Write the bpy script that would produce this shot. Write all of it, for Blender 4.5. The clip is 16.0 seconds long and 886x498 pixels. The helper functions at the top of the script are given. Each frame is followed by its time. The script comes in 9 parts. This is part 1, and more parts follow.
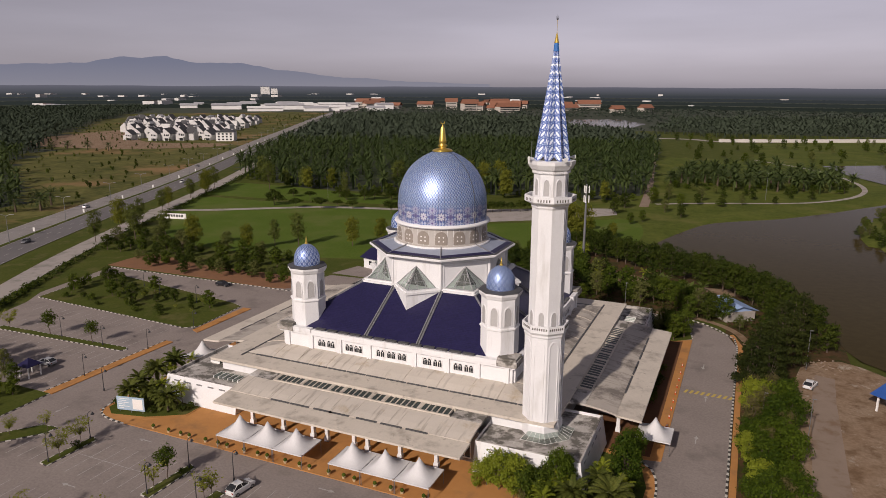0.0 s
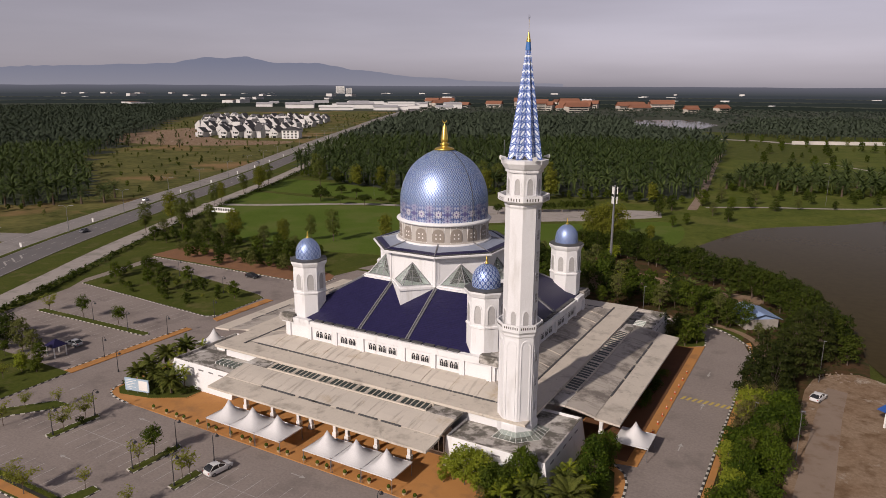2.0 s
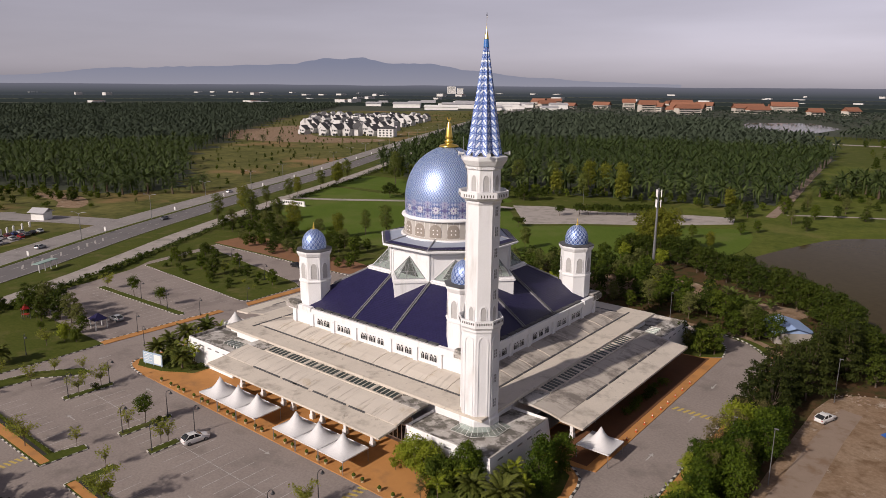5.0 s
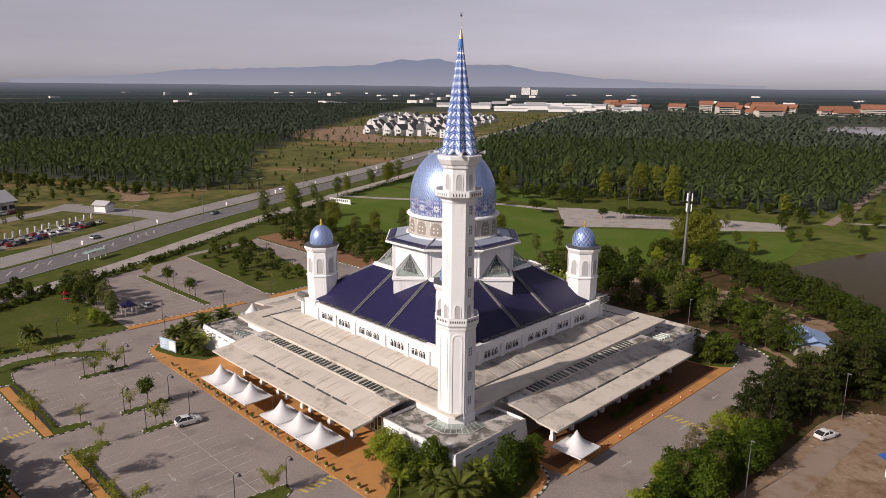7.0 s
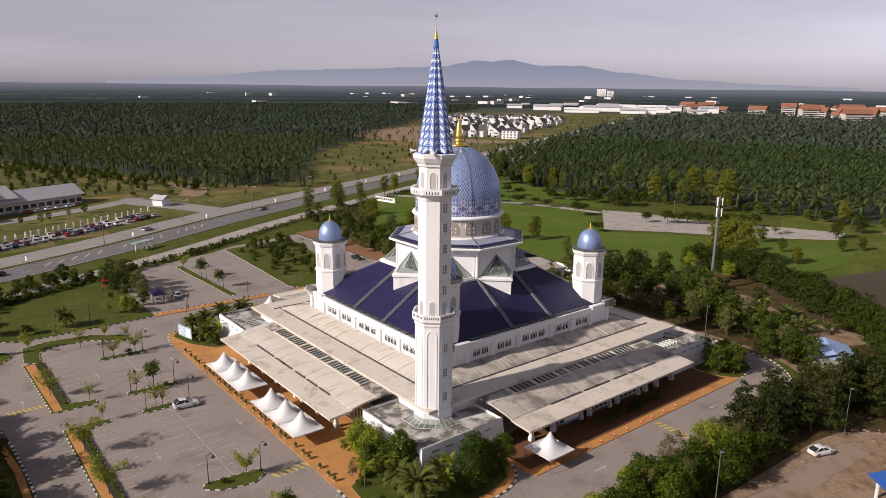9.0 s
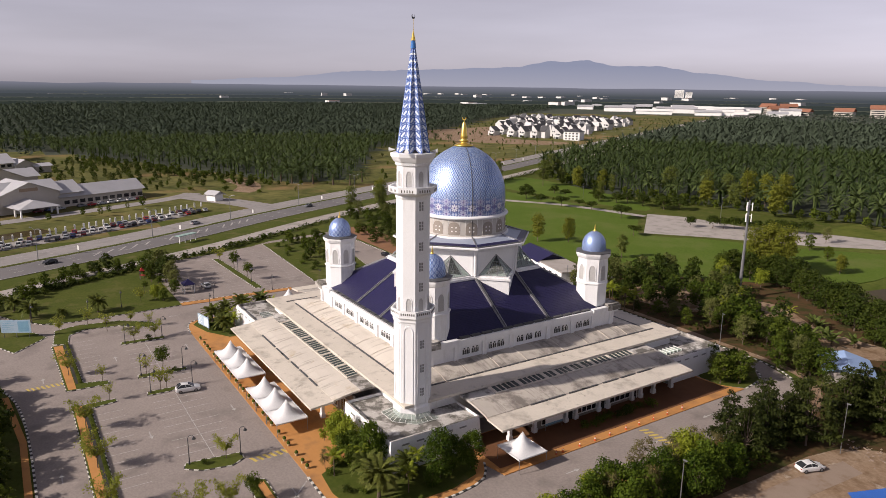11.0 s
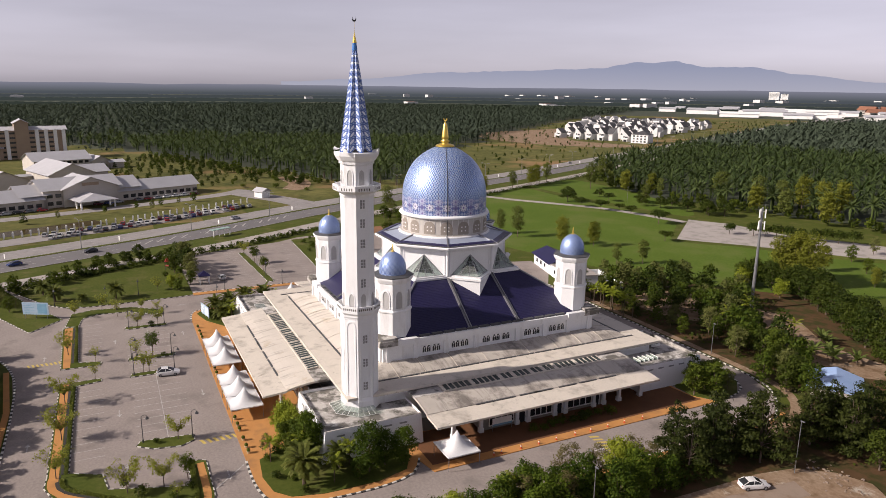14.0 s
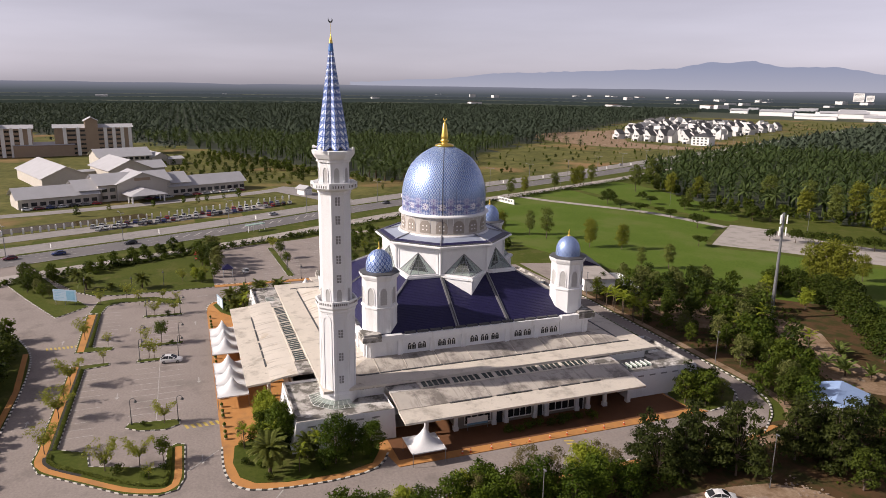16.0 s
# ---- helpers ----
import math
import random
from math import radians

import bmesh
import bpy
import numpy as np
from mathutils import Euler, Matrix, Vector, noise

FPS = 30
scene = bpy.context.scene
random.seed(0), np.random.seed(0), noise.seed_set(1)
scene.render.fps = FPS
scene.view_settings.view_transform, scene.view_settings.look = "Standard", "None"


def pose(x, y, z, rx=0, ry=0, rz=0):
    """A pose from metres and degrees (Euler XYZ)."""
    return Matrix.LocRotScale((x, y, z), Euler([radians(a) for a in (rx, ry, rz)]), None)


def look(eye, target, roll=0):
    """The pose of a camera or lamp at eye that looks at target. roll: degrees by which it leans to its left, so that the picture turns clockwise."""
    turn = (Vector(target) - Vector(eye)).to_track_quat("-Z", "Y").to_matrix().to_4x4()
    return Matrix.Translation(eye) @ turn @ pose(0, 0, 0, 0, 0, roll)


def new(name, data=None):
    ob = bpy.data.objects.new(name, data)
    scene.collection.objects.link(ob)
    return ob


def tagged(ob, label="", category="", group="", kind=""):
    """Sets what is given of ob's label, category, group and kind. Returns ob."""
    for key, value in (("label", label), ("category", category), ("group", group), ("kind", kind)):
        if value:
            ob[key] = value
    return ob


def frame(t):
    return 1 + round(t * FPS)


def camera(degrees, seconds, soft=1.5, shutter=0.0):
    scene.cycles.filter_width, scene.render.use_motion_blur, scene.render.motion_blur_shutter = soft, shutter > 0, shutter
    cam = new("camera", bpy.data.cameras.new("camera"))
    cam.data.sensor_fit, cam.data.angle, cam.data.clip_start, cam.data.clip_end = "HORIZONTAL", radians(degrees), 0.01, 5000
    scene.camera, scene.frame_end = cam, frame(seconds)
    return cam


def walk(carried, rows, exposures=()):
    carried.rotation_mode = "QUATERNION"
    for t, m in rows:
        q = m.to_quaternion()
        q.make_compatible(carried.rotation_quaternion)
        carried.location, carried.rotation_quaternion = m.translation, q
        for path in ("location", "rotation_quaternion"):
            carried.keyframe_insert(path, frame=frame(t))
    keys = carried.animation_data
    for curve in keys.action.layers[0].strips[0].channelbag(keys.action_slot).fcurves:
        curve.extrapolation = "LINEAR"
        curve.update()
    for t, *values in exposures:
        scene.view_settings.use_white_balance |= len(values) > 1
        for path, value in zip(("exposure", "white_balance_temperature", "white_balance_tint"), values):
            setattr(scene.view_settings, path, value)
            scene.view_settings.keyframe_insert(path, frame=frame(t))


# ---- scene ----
cam = camera(65.2, 16.0, soft=0.55)
METRES, EYE, TURN = 115.5, 56.8, 23.7
ROWS = [
    (0.0, 0.0, 0.0, 0.0, 0.05, -13.27, -0.23),
    (0.5, 0.0305, -0.0024, 0.0002, 1.56, -13.3, -0.26),
    (1.0, 0.0615, -0.0044, 0.0004, 3.06, -13.32, -0.22),
    (1.5, 0.0927, -0.0058, -0.0, 4.57, -13.34, -0.26),
    (2.0, 0.1241, -0.0067, -0.0002, 6.06, -13.33, -0.26),
    (2.5, 0.155, -0.0058, -0.0001, 7.55, -13.35, -0.27),
    (3.0, 0.1889, -0.0044, -0.0007, 9.19, -13.34, -0.3),
    (3.5, 0.2199, -0.002, -0.0012, 10.7, -13.36, -0.3),
    (4.0, 0.2505, 0.0009, -0.002, 12.19, -13.36, -0.34),
    (6.5, 0.4049, 0.0298, -0.0045, 19.92, -13.31, -0.46),
    (7.0, 0.4342, 0.0376, -0.0044, 21.42, -13.3, -0.49),
    (7.5, 0.4635, 0.0462, -0.0046, 22.93, -13.29, -0.52),
    (8.0, 0.4954, 0.0565, -0.0047, 24.56, -13.29, -0.54),
    (8.5, 0.5242, 0.0667, -0.0047, 26.06, -13.29, -0.56),
    (9.0, 0.5527, 0.0772, -0.0051, 27.54, -13.27, -0.58),
    (11.5, 0.6933, 0.1429, -0.0038, 34.86, -13.29, -0.68),
    (12.0, 0.7197, 0.1588, -0.0035, 35.94, -13.29, -0.69),
    (12.5, 0.7457, 0.1749, -0.003, 36.87, -13.29, -0.71),
    (13.0, 0.7737, 0.1932, -0.0028, 37.94, -13.28, -0.71),
    (13.5, 0.7988, 0.2104, -0.0025, 39.16, -13.26, -0.72),
    (14.0, 0.8237, 0.2283, -0.0024, 40.46, -13.25, -0.72),
    (14.5, 0.848, 0.2467, -0.0022, 41.77, -13.25, -0.73),
    (15.0, 0.8718, 0.2659, -0.0021, 43.09, -13.25, -0.75),
    (15.5, 0.8953, 0.2854, -0.0019, 44.46, -13.27, -0.77),
    (16.0, 0.9206, 0.3077, -0.0015, 46.02, -13.29, -0.8),
]
walk(cam, [(t, pose(56.0, -127.2, EYE, 0, 0, TURN) @ pose(METRES * x, METRES * y, METRES * z, 90 + pitch, roll, yaw)) for t, x, y, z, yaw, pitch, roll in ROWS],
     exposures=[(0.0, -0.36, 6600, 17), (4.0, -0.16, 6550, 16), (16.0, 0.45, 6450, 15)])

# ---- light: hazy evening sun and a veiled sky ----
SUN_EL, SUN_DIR = 30.5, (-0.16, -0.987)
world = bpy.data.worlds.new("sky")
scene.world = world
world.use_nodes = True
wn = world.node_tree
wn.nodes.clear()
sky = wn.nodes.new("ShaderNodeTexSky")
sky.sky_type, sky.sun_disc = "NISHITA", False
sky.sun_elevation, sky.sun_rotation = radians(SUN_EL), math.atan2(SUN_DIR[0], SUN_DIR[1])
sky.air_density, sky.dust_density, sky.ozone_density, sky.altitude = 1.0, 0.8, 1.0, 0
hs = wn.nodes.new("ShaderNodeHueSaturation")
hs.inputs["Saturation"].default_value = 0.16
tint = wn.nodes.new("ShaderNodeMix")
tint.data_type, tint.blend_type = "RGBA", "MULTIPLY"
tint.inputs[0].default_value = 1.0
tint.inputs[7].default_value = (1.0, 0.955, 1.09, 1)
bg = wn.nodes.new("ShaderNodeBackground")
bg.inputs[1].default_value = 0.074
wo = wn.nodes.new("ShaderNodeOutputWorld")
wn.links.new(sky.outputs[0], hs.inputs["Color"])
cl = wn.nodes.new("ShaderNodeTexNoise")
cm = wn.nodes.new("ShaderNodeMapping")
ct = wn.nodes.new("ShaderNodeTexCoord")
cm.inputs["Scale"].default_value = (1.2, 1.2, 9.0)
cl.inputs["Scale"].default_value, cl.inputs["Detail"].default_value = 1.6, 5.0
cr = wn.nodes.new("ShaderNodeMapRange")
cr.inputs[1].default_value, cr.inputs[2].default_value, cr.inputs[3].default_value, cr.inputs[4].default_value = 0.3, 0.7, 0.88, 1.1
cv = wn.nodes.new("ShaderNodeVectorMath")
cv.operation = "SCALE"
wn.links.new(ct.outputs["Generated"], cm.inputs[0])
wn.links.new(cm.outputs[0], cl.inputs["Vector"])
wn.links.new(cl.outputs[0], cr.inputs[0])
wn.links.new(hs.outputs[0], cv.inputs[0])
wn.links.new(cr.outputs[0], cv.inputs["Scale"])
sz = wn.nodes.new("ShaderNodeSeparateXYZ")
hr = wn.nodes.new("ShaderNodeMapRange")
hr.inputs[1].default_value, hr.inputs[2].default_value, hr.inputs[3].default_value, hr.inputs[4].default_value = 0.0, 0.35, 1.12, 0.88
hv = wn.nodes.new("ShaderNodeVectorMath")
hv.operation = "SCALE"
wn.links.new(ct.outputs["Generated"], sz.inputs[0])
wn.links.new(sz.outputs[2], hr.inputs[0])
wn.links.new(cv.outputs[0], hv.inputs[0])
wn.links.new(hr.outputs[0], hv.inputs["Scale"])
wn.links.new(hv.outputs[0], tint.inputs[6])
wn.links.new(tint.outputs[2], bg.inputs[0])
wn.links.new(bg.outputs[0], wo.inputs[0])
sun = new("sun", bpy.data.lights.new("sun", "SUN"))
sun.data.energy, sun.data.angle, sun.data.color = 4.5, radians(1.2), (1.0, 0.91, 0.79)
se = radians(SUN_EL)
sun.matrix_world = look((SUN_DIR[0] * math.cos(se) * 500, SUN_DIR[1] * math.cos(se) * 500, math.sin(se) * 500), (0, 0, 0))


# ---- materials ----
def socket(nt, op, a, b=None, c=None):
    """One maths node; numbers or sockets in, a socket out."""
    n = nt.nodes.new("ShaderNodeMath")
    n.operation = op
    for i, v in enumerate((a, b, c)):
        if v is None:
            continue
        if isinstance(v, (int, float)):
            n.inputs[i].default_value = v
        else:
            nt.links.new(v, n.inputs[i])
    return n.outputs[0]


def mixed(nt, f, a, b, blend="MIX"):
    n = nt.nodes.new("ShaderNodeMix")
    n.data_type, n.blend_type = "RGBA", blend
    for i, v in ((0, f), (6, a), (7, b)):
        if isinstance(v, (int, float)):
            n.inputs[i].default_value = v
        elif isinstance(v, tuple):
            n.inputs[i].default_value = (*v[:3], 1)
        else:
            nt.links.new(v, n.inputs[i])
    return n.outputs[2]


def ramp(nt, v, lo, hi):
    n = nt.nodes.new("ShaderNodeMapRange")
    n.inputs[1].default_value, n.inputs[2].default_value = lo, hi
    nt.links.new(v, n.inputs[0])
    return n.outputs[0]


def grain(nt, scale, detail=4.0, stretch=None, rough=0.6):
    """Noise over the world's metres; stretch lengthens it along an axis."""
    g = nt.nodes.new("ShaderNodeNewGeometry")
    src = g.outputs["Position"]
    if stretch:
        m = nt.nodes.new("ShaderNodeMapping")
        m.inputs["Scale"].default_value = stretch
        nt.links.new(src, m.inputs[0])
        src = m.outputs[0]
    n = nt.nodes.new("ShaderNodeTexNoise")
    n.inputs["Scale"].default_value, n.inputs["Detail"].default_value, n.inputs["Roughness"].default_value = scale, detail, rough
    nt.links.new(src, n.inputs["Vector"])
    return n.outputs[0]


def blank(name, rough=0.6, metal=0.0):
    m = bpy.data.materials.new(name)
    m.use_nodes = True
    b = m.node_tree.nodes["Principled BSDF"]
    b.inputs["Roughness"].default_value, b.inputs["Metallic"].default_value = rough, metal
    return m, m.node_tree, b


def bumped(nt, b, v, strength, dist=0.05):
    n = nt.nodes.new("ShaderNodeBump")
    n.inputs["Strength"].default_value, n.inputs["Distance"].default_value = strength, dist
    nt.links.new(v, n.inputs["Height"])
    nt.links.new(n.outputs[0], b.inputs["Normal"])


def surf(name, c1, c2, scale=1.0, rough=0.7, metal=0.0, bump=0.2, stain=None, stain_scale=0.15, stain_at=(0.5, 0.7), stretch=None, fine=8.0, rand=0.0, spec=0.5, patch=None):
    """A surface of two tones at two scales, with stains of a third and patches (colour, scale, from, to) of a fourth."""
    m, nt, b = blank(name, rough, metal)
    b.inputs["Specular IOR Level"].default_value = spec
    col = mixed(nt, ramp(nt, grain(nt, scale), 0.3, 0.7), c1, c2)
    f = grain(nt, fine, 3)
    col = mixed(nt, 0.35, col, mixed(nt, ramp(nt, f, 0.3, 0.7), tuple(v * 0.75 for v in c1), tuple(min(1, v * 1.2) for v in c2)))
    if stain:
        col = mixed(nt, socket(nt, "MULTIPLY", ramp(nt, grain(nt, stain_scale, 6, stretch), *stain_at), 0.85), col, stain)
    if patch:
        col = mixed(nt, socket(nt, "MULTIPLY", ramp(nt, grain(nt, patch[1], 7, rough=0.7), patch[2], patch[3]), 0.75), col, patch[0])
    if rand:
        o = nt.nodes.new("ShaderNodeObjectInfo")
        h = nt.nodes.new("ShaderNodeHueSaturation")
        nt.links.new(ramp(nt, o.outputs["Random"], 0, 1), h.inputs["Value"])
        h.inputs["Value"].default_value = 1
        nt.links.new(socket(nt, "ADD", 1 - rand, socket(nt, "MULTIPLY", o.outputs["Random"], 2 * rand)), h.inputs["Value"])
        nt.links.new(col, h.inputs["Color"])
        col = h.outputs[0]
    nt.links.new(col, b.inputs["Base Color"])
    if bump:
        bumped(nt, b, f, bump)
    return m


def leafy(name, c1, c2, rough=0.6, passing=0.25):
    """Leaves: tone varies from leaf to leaf and from plant to plant; some light passes."""
    m, nt, b = blank(name, rough)
    g = nt.nodes.new("ShaderNodeNewGeometry")
    o = nt.nodes.new("ShaderNodeObjectInfo")
    mix = socket(nt, "ADD", socket(nt, "MULTIPLY", g.outputs["Random Per Island"], 0.6), socket(nt, "MULTIPLY", o.outputs["Random"], 0.4))
    col = mixed(nt, mix, c1, c2)
    nt.links.new(col, b.inputs["Base Color"])
    b.inputs["Specular IOR Level"].default_value = 0.1
    t = nt.nodes.new("ShaderNodeBsdfTranslucent")
    nt.links.new(mixed(nt, 0.5, col, (c2[0] * 1.6, c2[1] * 1.5, c2[2])), t.inputs[0])
    s = nt.nodes.new("ShaderNodeMixShader")
    s.inputs[0].default_value = passing
    nt.links.new(b.outputs[0], s.inputs[1])
    nt.links.new(t.outputs[0], s.inputs[2])
    nt.links.new(s.outputs[0], nt.nodes["Material Output"].inputs[0])
    return m


def uv_parts(nt):
    uv = nt.nodes.new("ShaderNodeUVMap")
    s = nt.nodes.new("ShaderNodeSeparateXYZ")
    nt.links.new(uv.outputs[0], s.inputs[0])
    return s.outputs[0], s.outputs[1]


def centred(nt, v, period=1.0):
    """Distance from the middle of the cell, 0 to 0.5."""
    return socket(nt, "ABSOLUTE", socket(nt, "SUBTRACT", socket(nt, "FRACT", socket(nt, "DIVIDE", v, period)), 0.5))


def tile_pattern(name, lattice, flower_top=0.0, base=((0.13, 0.24, 0.52), (0.62, 0.71, 0.84)), dark=(0.035, 0.075, 0.27), rough=0.42, metal=0.45):
    """Enamelled panels: staggered white lozenges in blue joints over u (cells) and v (metres), and below flower_top a band of
    eight-petalled flowers, six cells apart, between two fainter rows."""
    m, nt, b = blank(name, rough, metal)
    u, v = uv_parts(nt)
    fu, fv = centred(nt, u), centred(nt, v, lattice)
    gu, gv = socket(nt, "SUBTRACT", 0.5, fu), socket(nt, "SUBTRACT", 0.5, fv)

    def lozenge(x, y, wide, tall):
        return socket(nt, "LESS_THAN", socket(nt, "ADD", socket(nt, "DIVIDE", x, wide), socket(nt, "DIVIDE", y, tall)), 1.0)
    col = mixed(nt, ramp(nt, grain(nt, 0.8, 3), 0.3, 0.7), base[0], tuple(c * 1.3 for c in base[0]))
    col = mixed(nt, socket(nt, "LESS_THAN", fu, 0.15), col, dark)
    col = mixed(nt, socket(nt, "LESS_THAN", gu, 0.15), col, dark)
    for x, y in ((fu, fv), (gu, gv)):
        col = mixed(nt, socket(nt, "MULTIPLY", lozenge(x, y, 0.34, 0.34), 0.95), col, base[1])
        col = mixed(nt, lozenge(x, y, 0.15, 0.17), col, base[0])

    def flower(shift, middle, size, tone, col):
        cu = socket(nt, "SUBTRACT", socket(nt, "FRACT", socket(nt, "ADD", socket(nt, "MULTIPLY", u, 1 / 6), shift)), 0.5)
        cv = socket(nt, "DIVIDE", socket(nt, "SUBTRACT", v, middle), 3.5)
        r = socket(nt, "DIVIDE", socket(nt, "SQRT", socket(nt, "ADD", socket(nt, "MULTIPLY", cu, cu), socket(nt, "MULTIPLY", cv, cv))), size)
        a = socket(nt, "ARCTAN2", cv, cu)
        petal = socket(nt, "ADD", 0.5, socket(nt, "MULTIPLY", socket(nt, "ABSOLUTE", socket(nt, "COSINE", socket(nt, "MULTIPLY", a, 4.0))), 0.5))
        col = mixed(nt, socket(nt, "MULTIPLY", socket(nt, "LESS_THAN", r, socket(nt, "ADD", petal, 0.28)), 0.7), col, (0.11, 0.12, 0.34))
        col = mixed(nt, socket(nt, "MULTIPLY", socket(nt, "LESS_THAN", r, petal), 0.95), col, tone)
        return mixed(nt, socket(nt, "LESS_THAN", r, 0.22), col, (0.17, 0.12, 0.36))
    if flower_top:
        band = mixed(nt, socket(nt, "LESS_THAN", socket(nt, "ADD", fu, fv), 0.5), (0.13, 0.20, 0.47), (0.52, 0.58, 0.76))
        for side in (-1.25, 1.25):
            band = flower(0.5, flower_top / 2 + side, 0.24, (0.50, 0.52, 0.70), band)
        d = socket(nt, "ABSOLUTE", socket(nt, "SUBTRACT", v, flower_top / 2))
        cu = socket(nt, "ABSOLUTE", socket(nt, "SUBTRACT", socket(nt, "FRACT", socket(nt, "ADD", socket(nt, "MULTIPLY", u, 1 / 6), 0.5)), 0.5))
        link = socket(nt, "LESS_THAN", socket(nt, "ADD", socket(nt, "MULTIPLY", cu, 4.0), socket(nt, "MULTIPLY", d, 1.9)), 1.0)
        band = mixed(nt, socket(nt, "MULTIPLY", link, 0.7), band, (0.16, 0.13, 0.36))
        band = flower(0.0, flower_top / 2, 0.225, (0.76, 0.76, 0.84), band)
        col = mixed(nt, socket(nt, "LESS_THAN", v, flower_top), col, band)
    nt.links.new(col, b.inputs["Base Color"])
    return m


def spire_pattern(name):
    """White roundels ringed in blue, chained up each facet and shrinking with it; v runs in metres."""
    m, nt, b = blank(name, 0.4)
    u, v = uv_parts(nt)
    wide = socket(nt, "MAXIMUM", socket(nt, "SUBTRACT", 1.18, socket(nt, "MULTIPLY", v, 1.02 / 15.2)), 0.3)
    fu, fv = socket(nt, "MULTIPLY", centred(nt, u), socket(nt, "MULTIPLY", wide, 0.8)), socket(nt, "MULTIPLY", centred(nt, v, 1.06), 1.06)
    gu, gv = socket(nt, "SUBTRACT", socket(nt, "MULTIPLY", wide, 0.4), fu), socket(nt, "SUBTRACT", 0.53, fv)
    s = socket(nt, "ADD", 0.35, socket(nt, "MULTIPLY", wide, 0.55))
    r1 = socket(nt, "DIVIDE", socket(nt, "SQRT", socket(nt, "ADD", socket(nt, "MULTIPLY", fu, fu), socket(nt, "MULTIPLY", fv, fv))), s)
    r2 = socket(nt, "DIVIDE", socket(nt, "SQRT", socket(nt, "ADD", socket(nt, "MULTIPLY", gu, gu), socket(nt, "MULTIPLY", gv, gv))), s)
    col = mixed(nt, ramp(nt, grain(nt, 1.2, 3), 0.3, 0.7), (0.40, 0.51, 0.74), (0.48, 0.58, 0.78))
    col = mixed(nt, socket(nt, "LESS_THAN", gu, 0.06), col, (0.05, 0.10, 0.34))
    col = mixed(nt, socket(nt, "LESS_THAN", socket(nt, "ABSOLUTE", socket(nt, "SUBTRACT", socket(nt, "ADD", fu, fv), 0.47)), 0.075), col, (0.06, 0.12, 0.38))
    col = mixed(nt, socket(nt, "LESS_THAN", r2, 0.25), col, (0.06, 0.12, 0.38))
    col = mixed(nt, socket(nt, "LESS_THAN", r2, 0.12), col, (0.62, 0.68, 0.82))
    col = mixed(nt, socket(nt, "LESS_THAN", r1, 0.40), col, (0.05, 0.11, 0.37))
    col = mixed(nt, socket(nt, "LESS_THAN", r1, 0.29), col, (0.74, 0.79, 0.86))
    nt.links.new(col, b.inputs["Base Color"])
    return m


WHITE = surf("white_painted_render", (0.775, 0.775, 0.785), (0.715, 0.715, 0.725), 0.25, 0.65, bump=0.08, stain=(0.46, 0.44, 0.41), stain_scale=0.6, stain_at=(0.56, 0.85), stretch=(1, 1, 0.15))
CREAM = surf("cream_panel", (0.50, 0.465, 0.43), (0.42, 0.39, 0.36), 0.5, 0.5, bump=0.05)
TRELLIS = surf("beige_lattice_window", (0.32, 0.275, 0.235), (0.24, 0.205, 0.175), 3, 0.6)
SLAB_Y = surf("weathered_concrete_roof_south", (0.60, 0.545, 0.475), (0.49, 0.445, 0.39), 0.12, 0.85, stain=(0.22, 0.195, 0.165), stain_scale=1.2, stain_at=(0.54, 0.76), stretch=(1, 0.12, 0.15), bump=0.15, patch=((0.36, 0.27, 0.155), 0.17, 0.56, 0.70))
# east and west slabs: darker base, heavier dark streaks and patches
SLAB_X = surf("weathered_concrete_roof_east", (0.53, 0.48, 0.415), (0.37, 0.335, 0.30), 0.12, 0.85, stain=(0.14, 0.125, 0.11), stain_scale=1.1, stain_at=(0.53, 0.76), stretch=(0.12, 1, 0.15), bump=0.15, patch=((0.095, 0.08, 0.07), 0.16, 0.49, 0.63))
SLAB = surf("weathered_concrete_roof", (0.62, 0.56, 0.48), (0.51, 0.46, 0.395), 0.14, 0.85, stain=(0.24, 0.21, 0.175), stain_scale=0.28, stain_at=(0.54, 0.76), bump=0.15, fine=3, patch=((0.17, 0.15, 0.125), 0.7, 0.60, 0.72))
MOSSY = surf("mouldy_concrete", (0.30, 0.275, 0.25), (0.54, 0.515, 0.485), 0.3, 0.9, stain=(0.075, 0.068, 0.055), stain_scale=0.4, stain_at=(0.45, 0.56), bump=0.2, patch=((0.66, 0.64, 0.61), 0.22, 0.55, 0.62))
NAVY = surf("navy_glazed_roof_tiles", (0.014, 0.013, 0.050), (0.021, 0.018, 0.066), 0.6, 0.42, bump=0.5, fine=2.4, spec=0.3)
METAL_ROOF = surf("blue_grey_metal_roof", (0.37, 0.41, 0.51), (0.30, 0.34, 0.43), 0.4, 0.45, 0.2, bump=0.05)
TRIM_DARK = surf("dark_flashing", (0.05, 0.05, 0.055), (0.09, 0.09, 0.09), 1, 0.6)
ZINC = surf("zinc_gutter", (0.34, 0.34, 0.36), (0.24, 0.24, 0.25), 1, 0.45, 0.5)
GOLD = surf("gold_finial", (0.75, 0.50, 0.10), (0.80, 0.58, 0.14), 2, 0.3, 0.85, bump=0)
GLASS_DARK = surf("dark_window_glass", (0.02, 0.022, 0.025), (0.03, 0.032, 0.035), 1, 0.12, bump=0)
GLASS_GREEN = surf("greenish_skylight_glass", (0.022, 0.030, 0.028), (0.05, 0.065, 0.06), 0.8, 0.3, bump=0, spec=0.2)
GLASS_PALE = surf("pale_pyramid_glass", (0.24, 0.27, 0.25), (0.36, 0.38, 0.36), 0.8, 0.2, bump=0)
gn = GLASS_PALE.node_tree
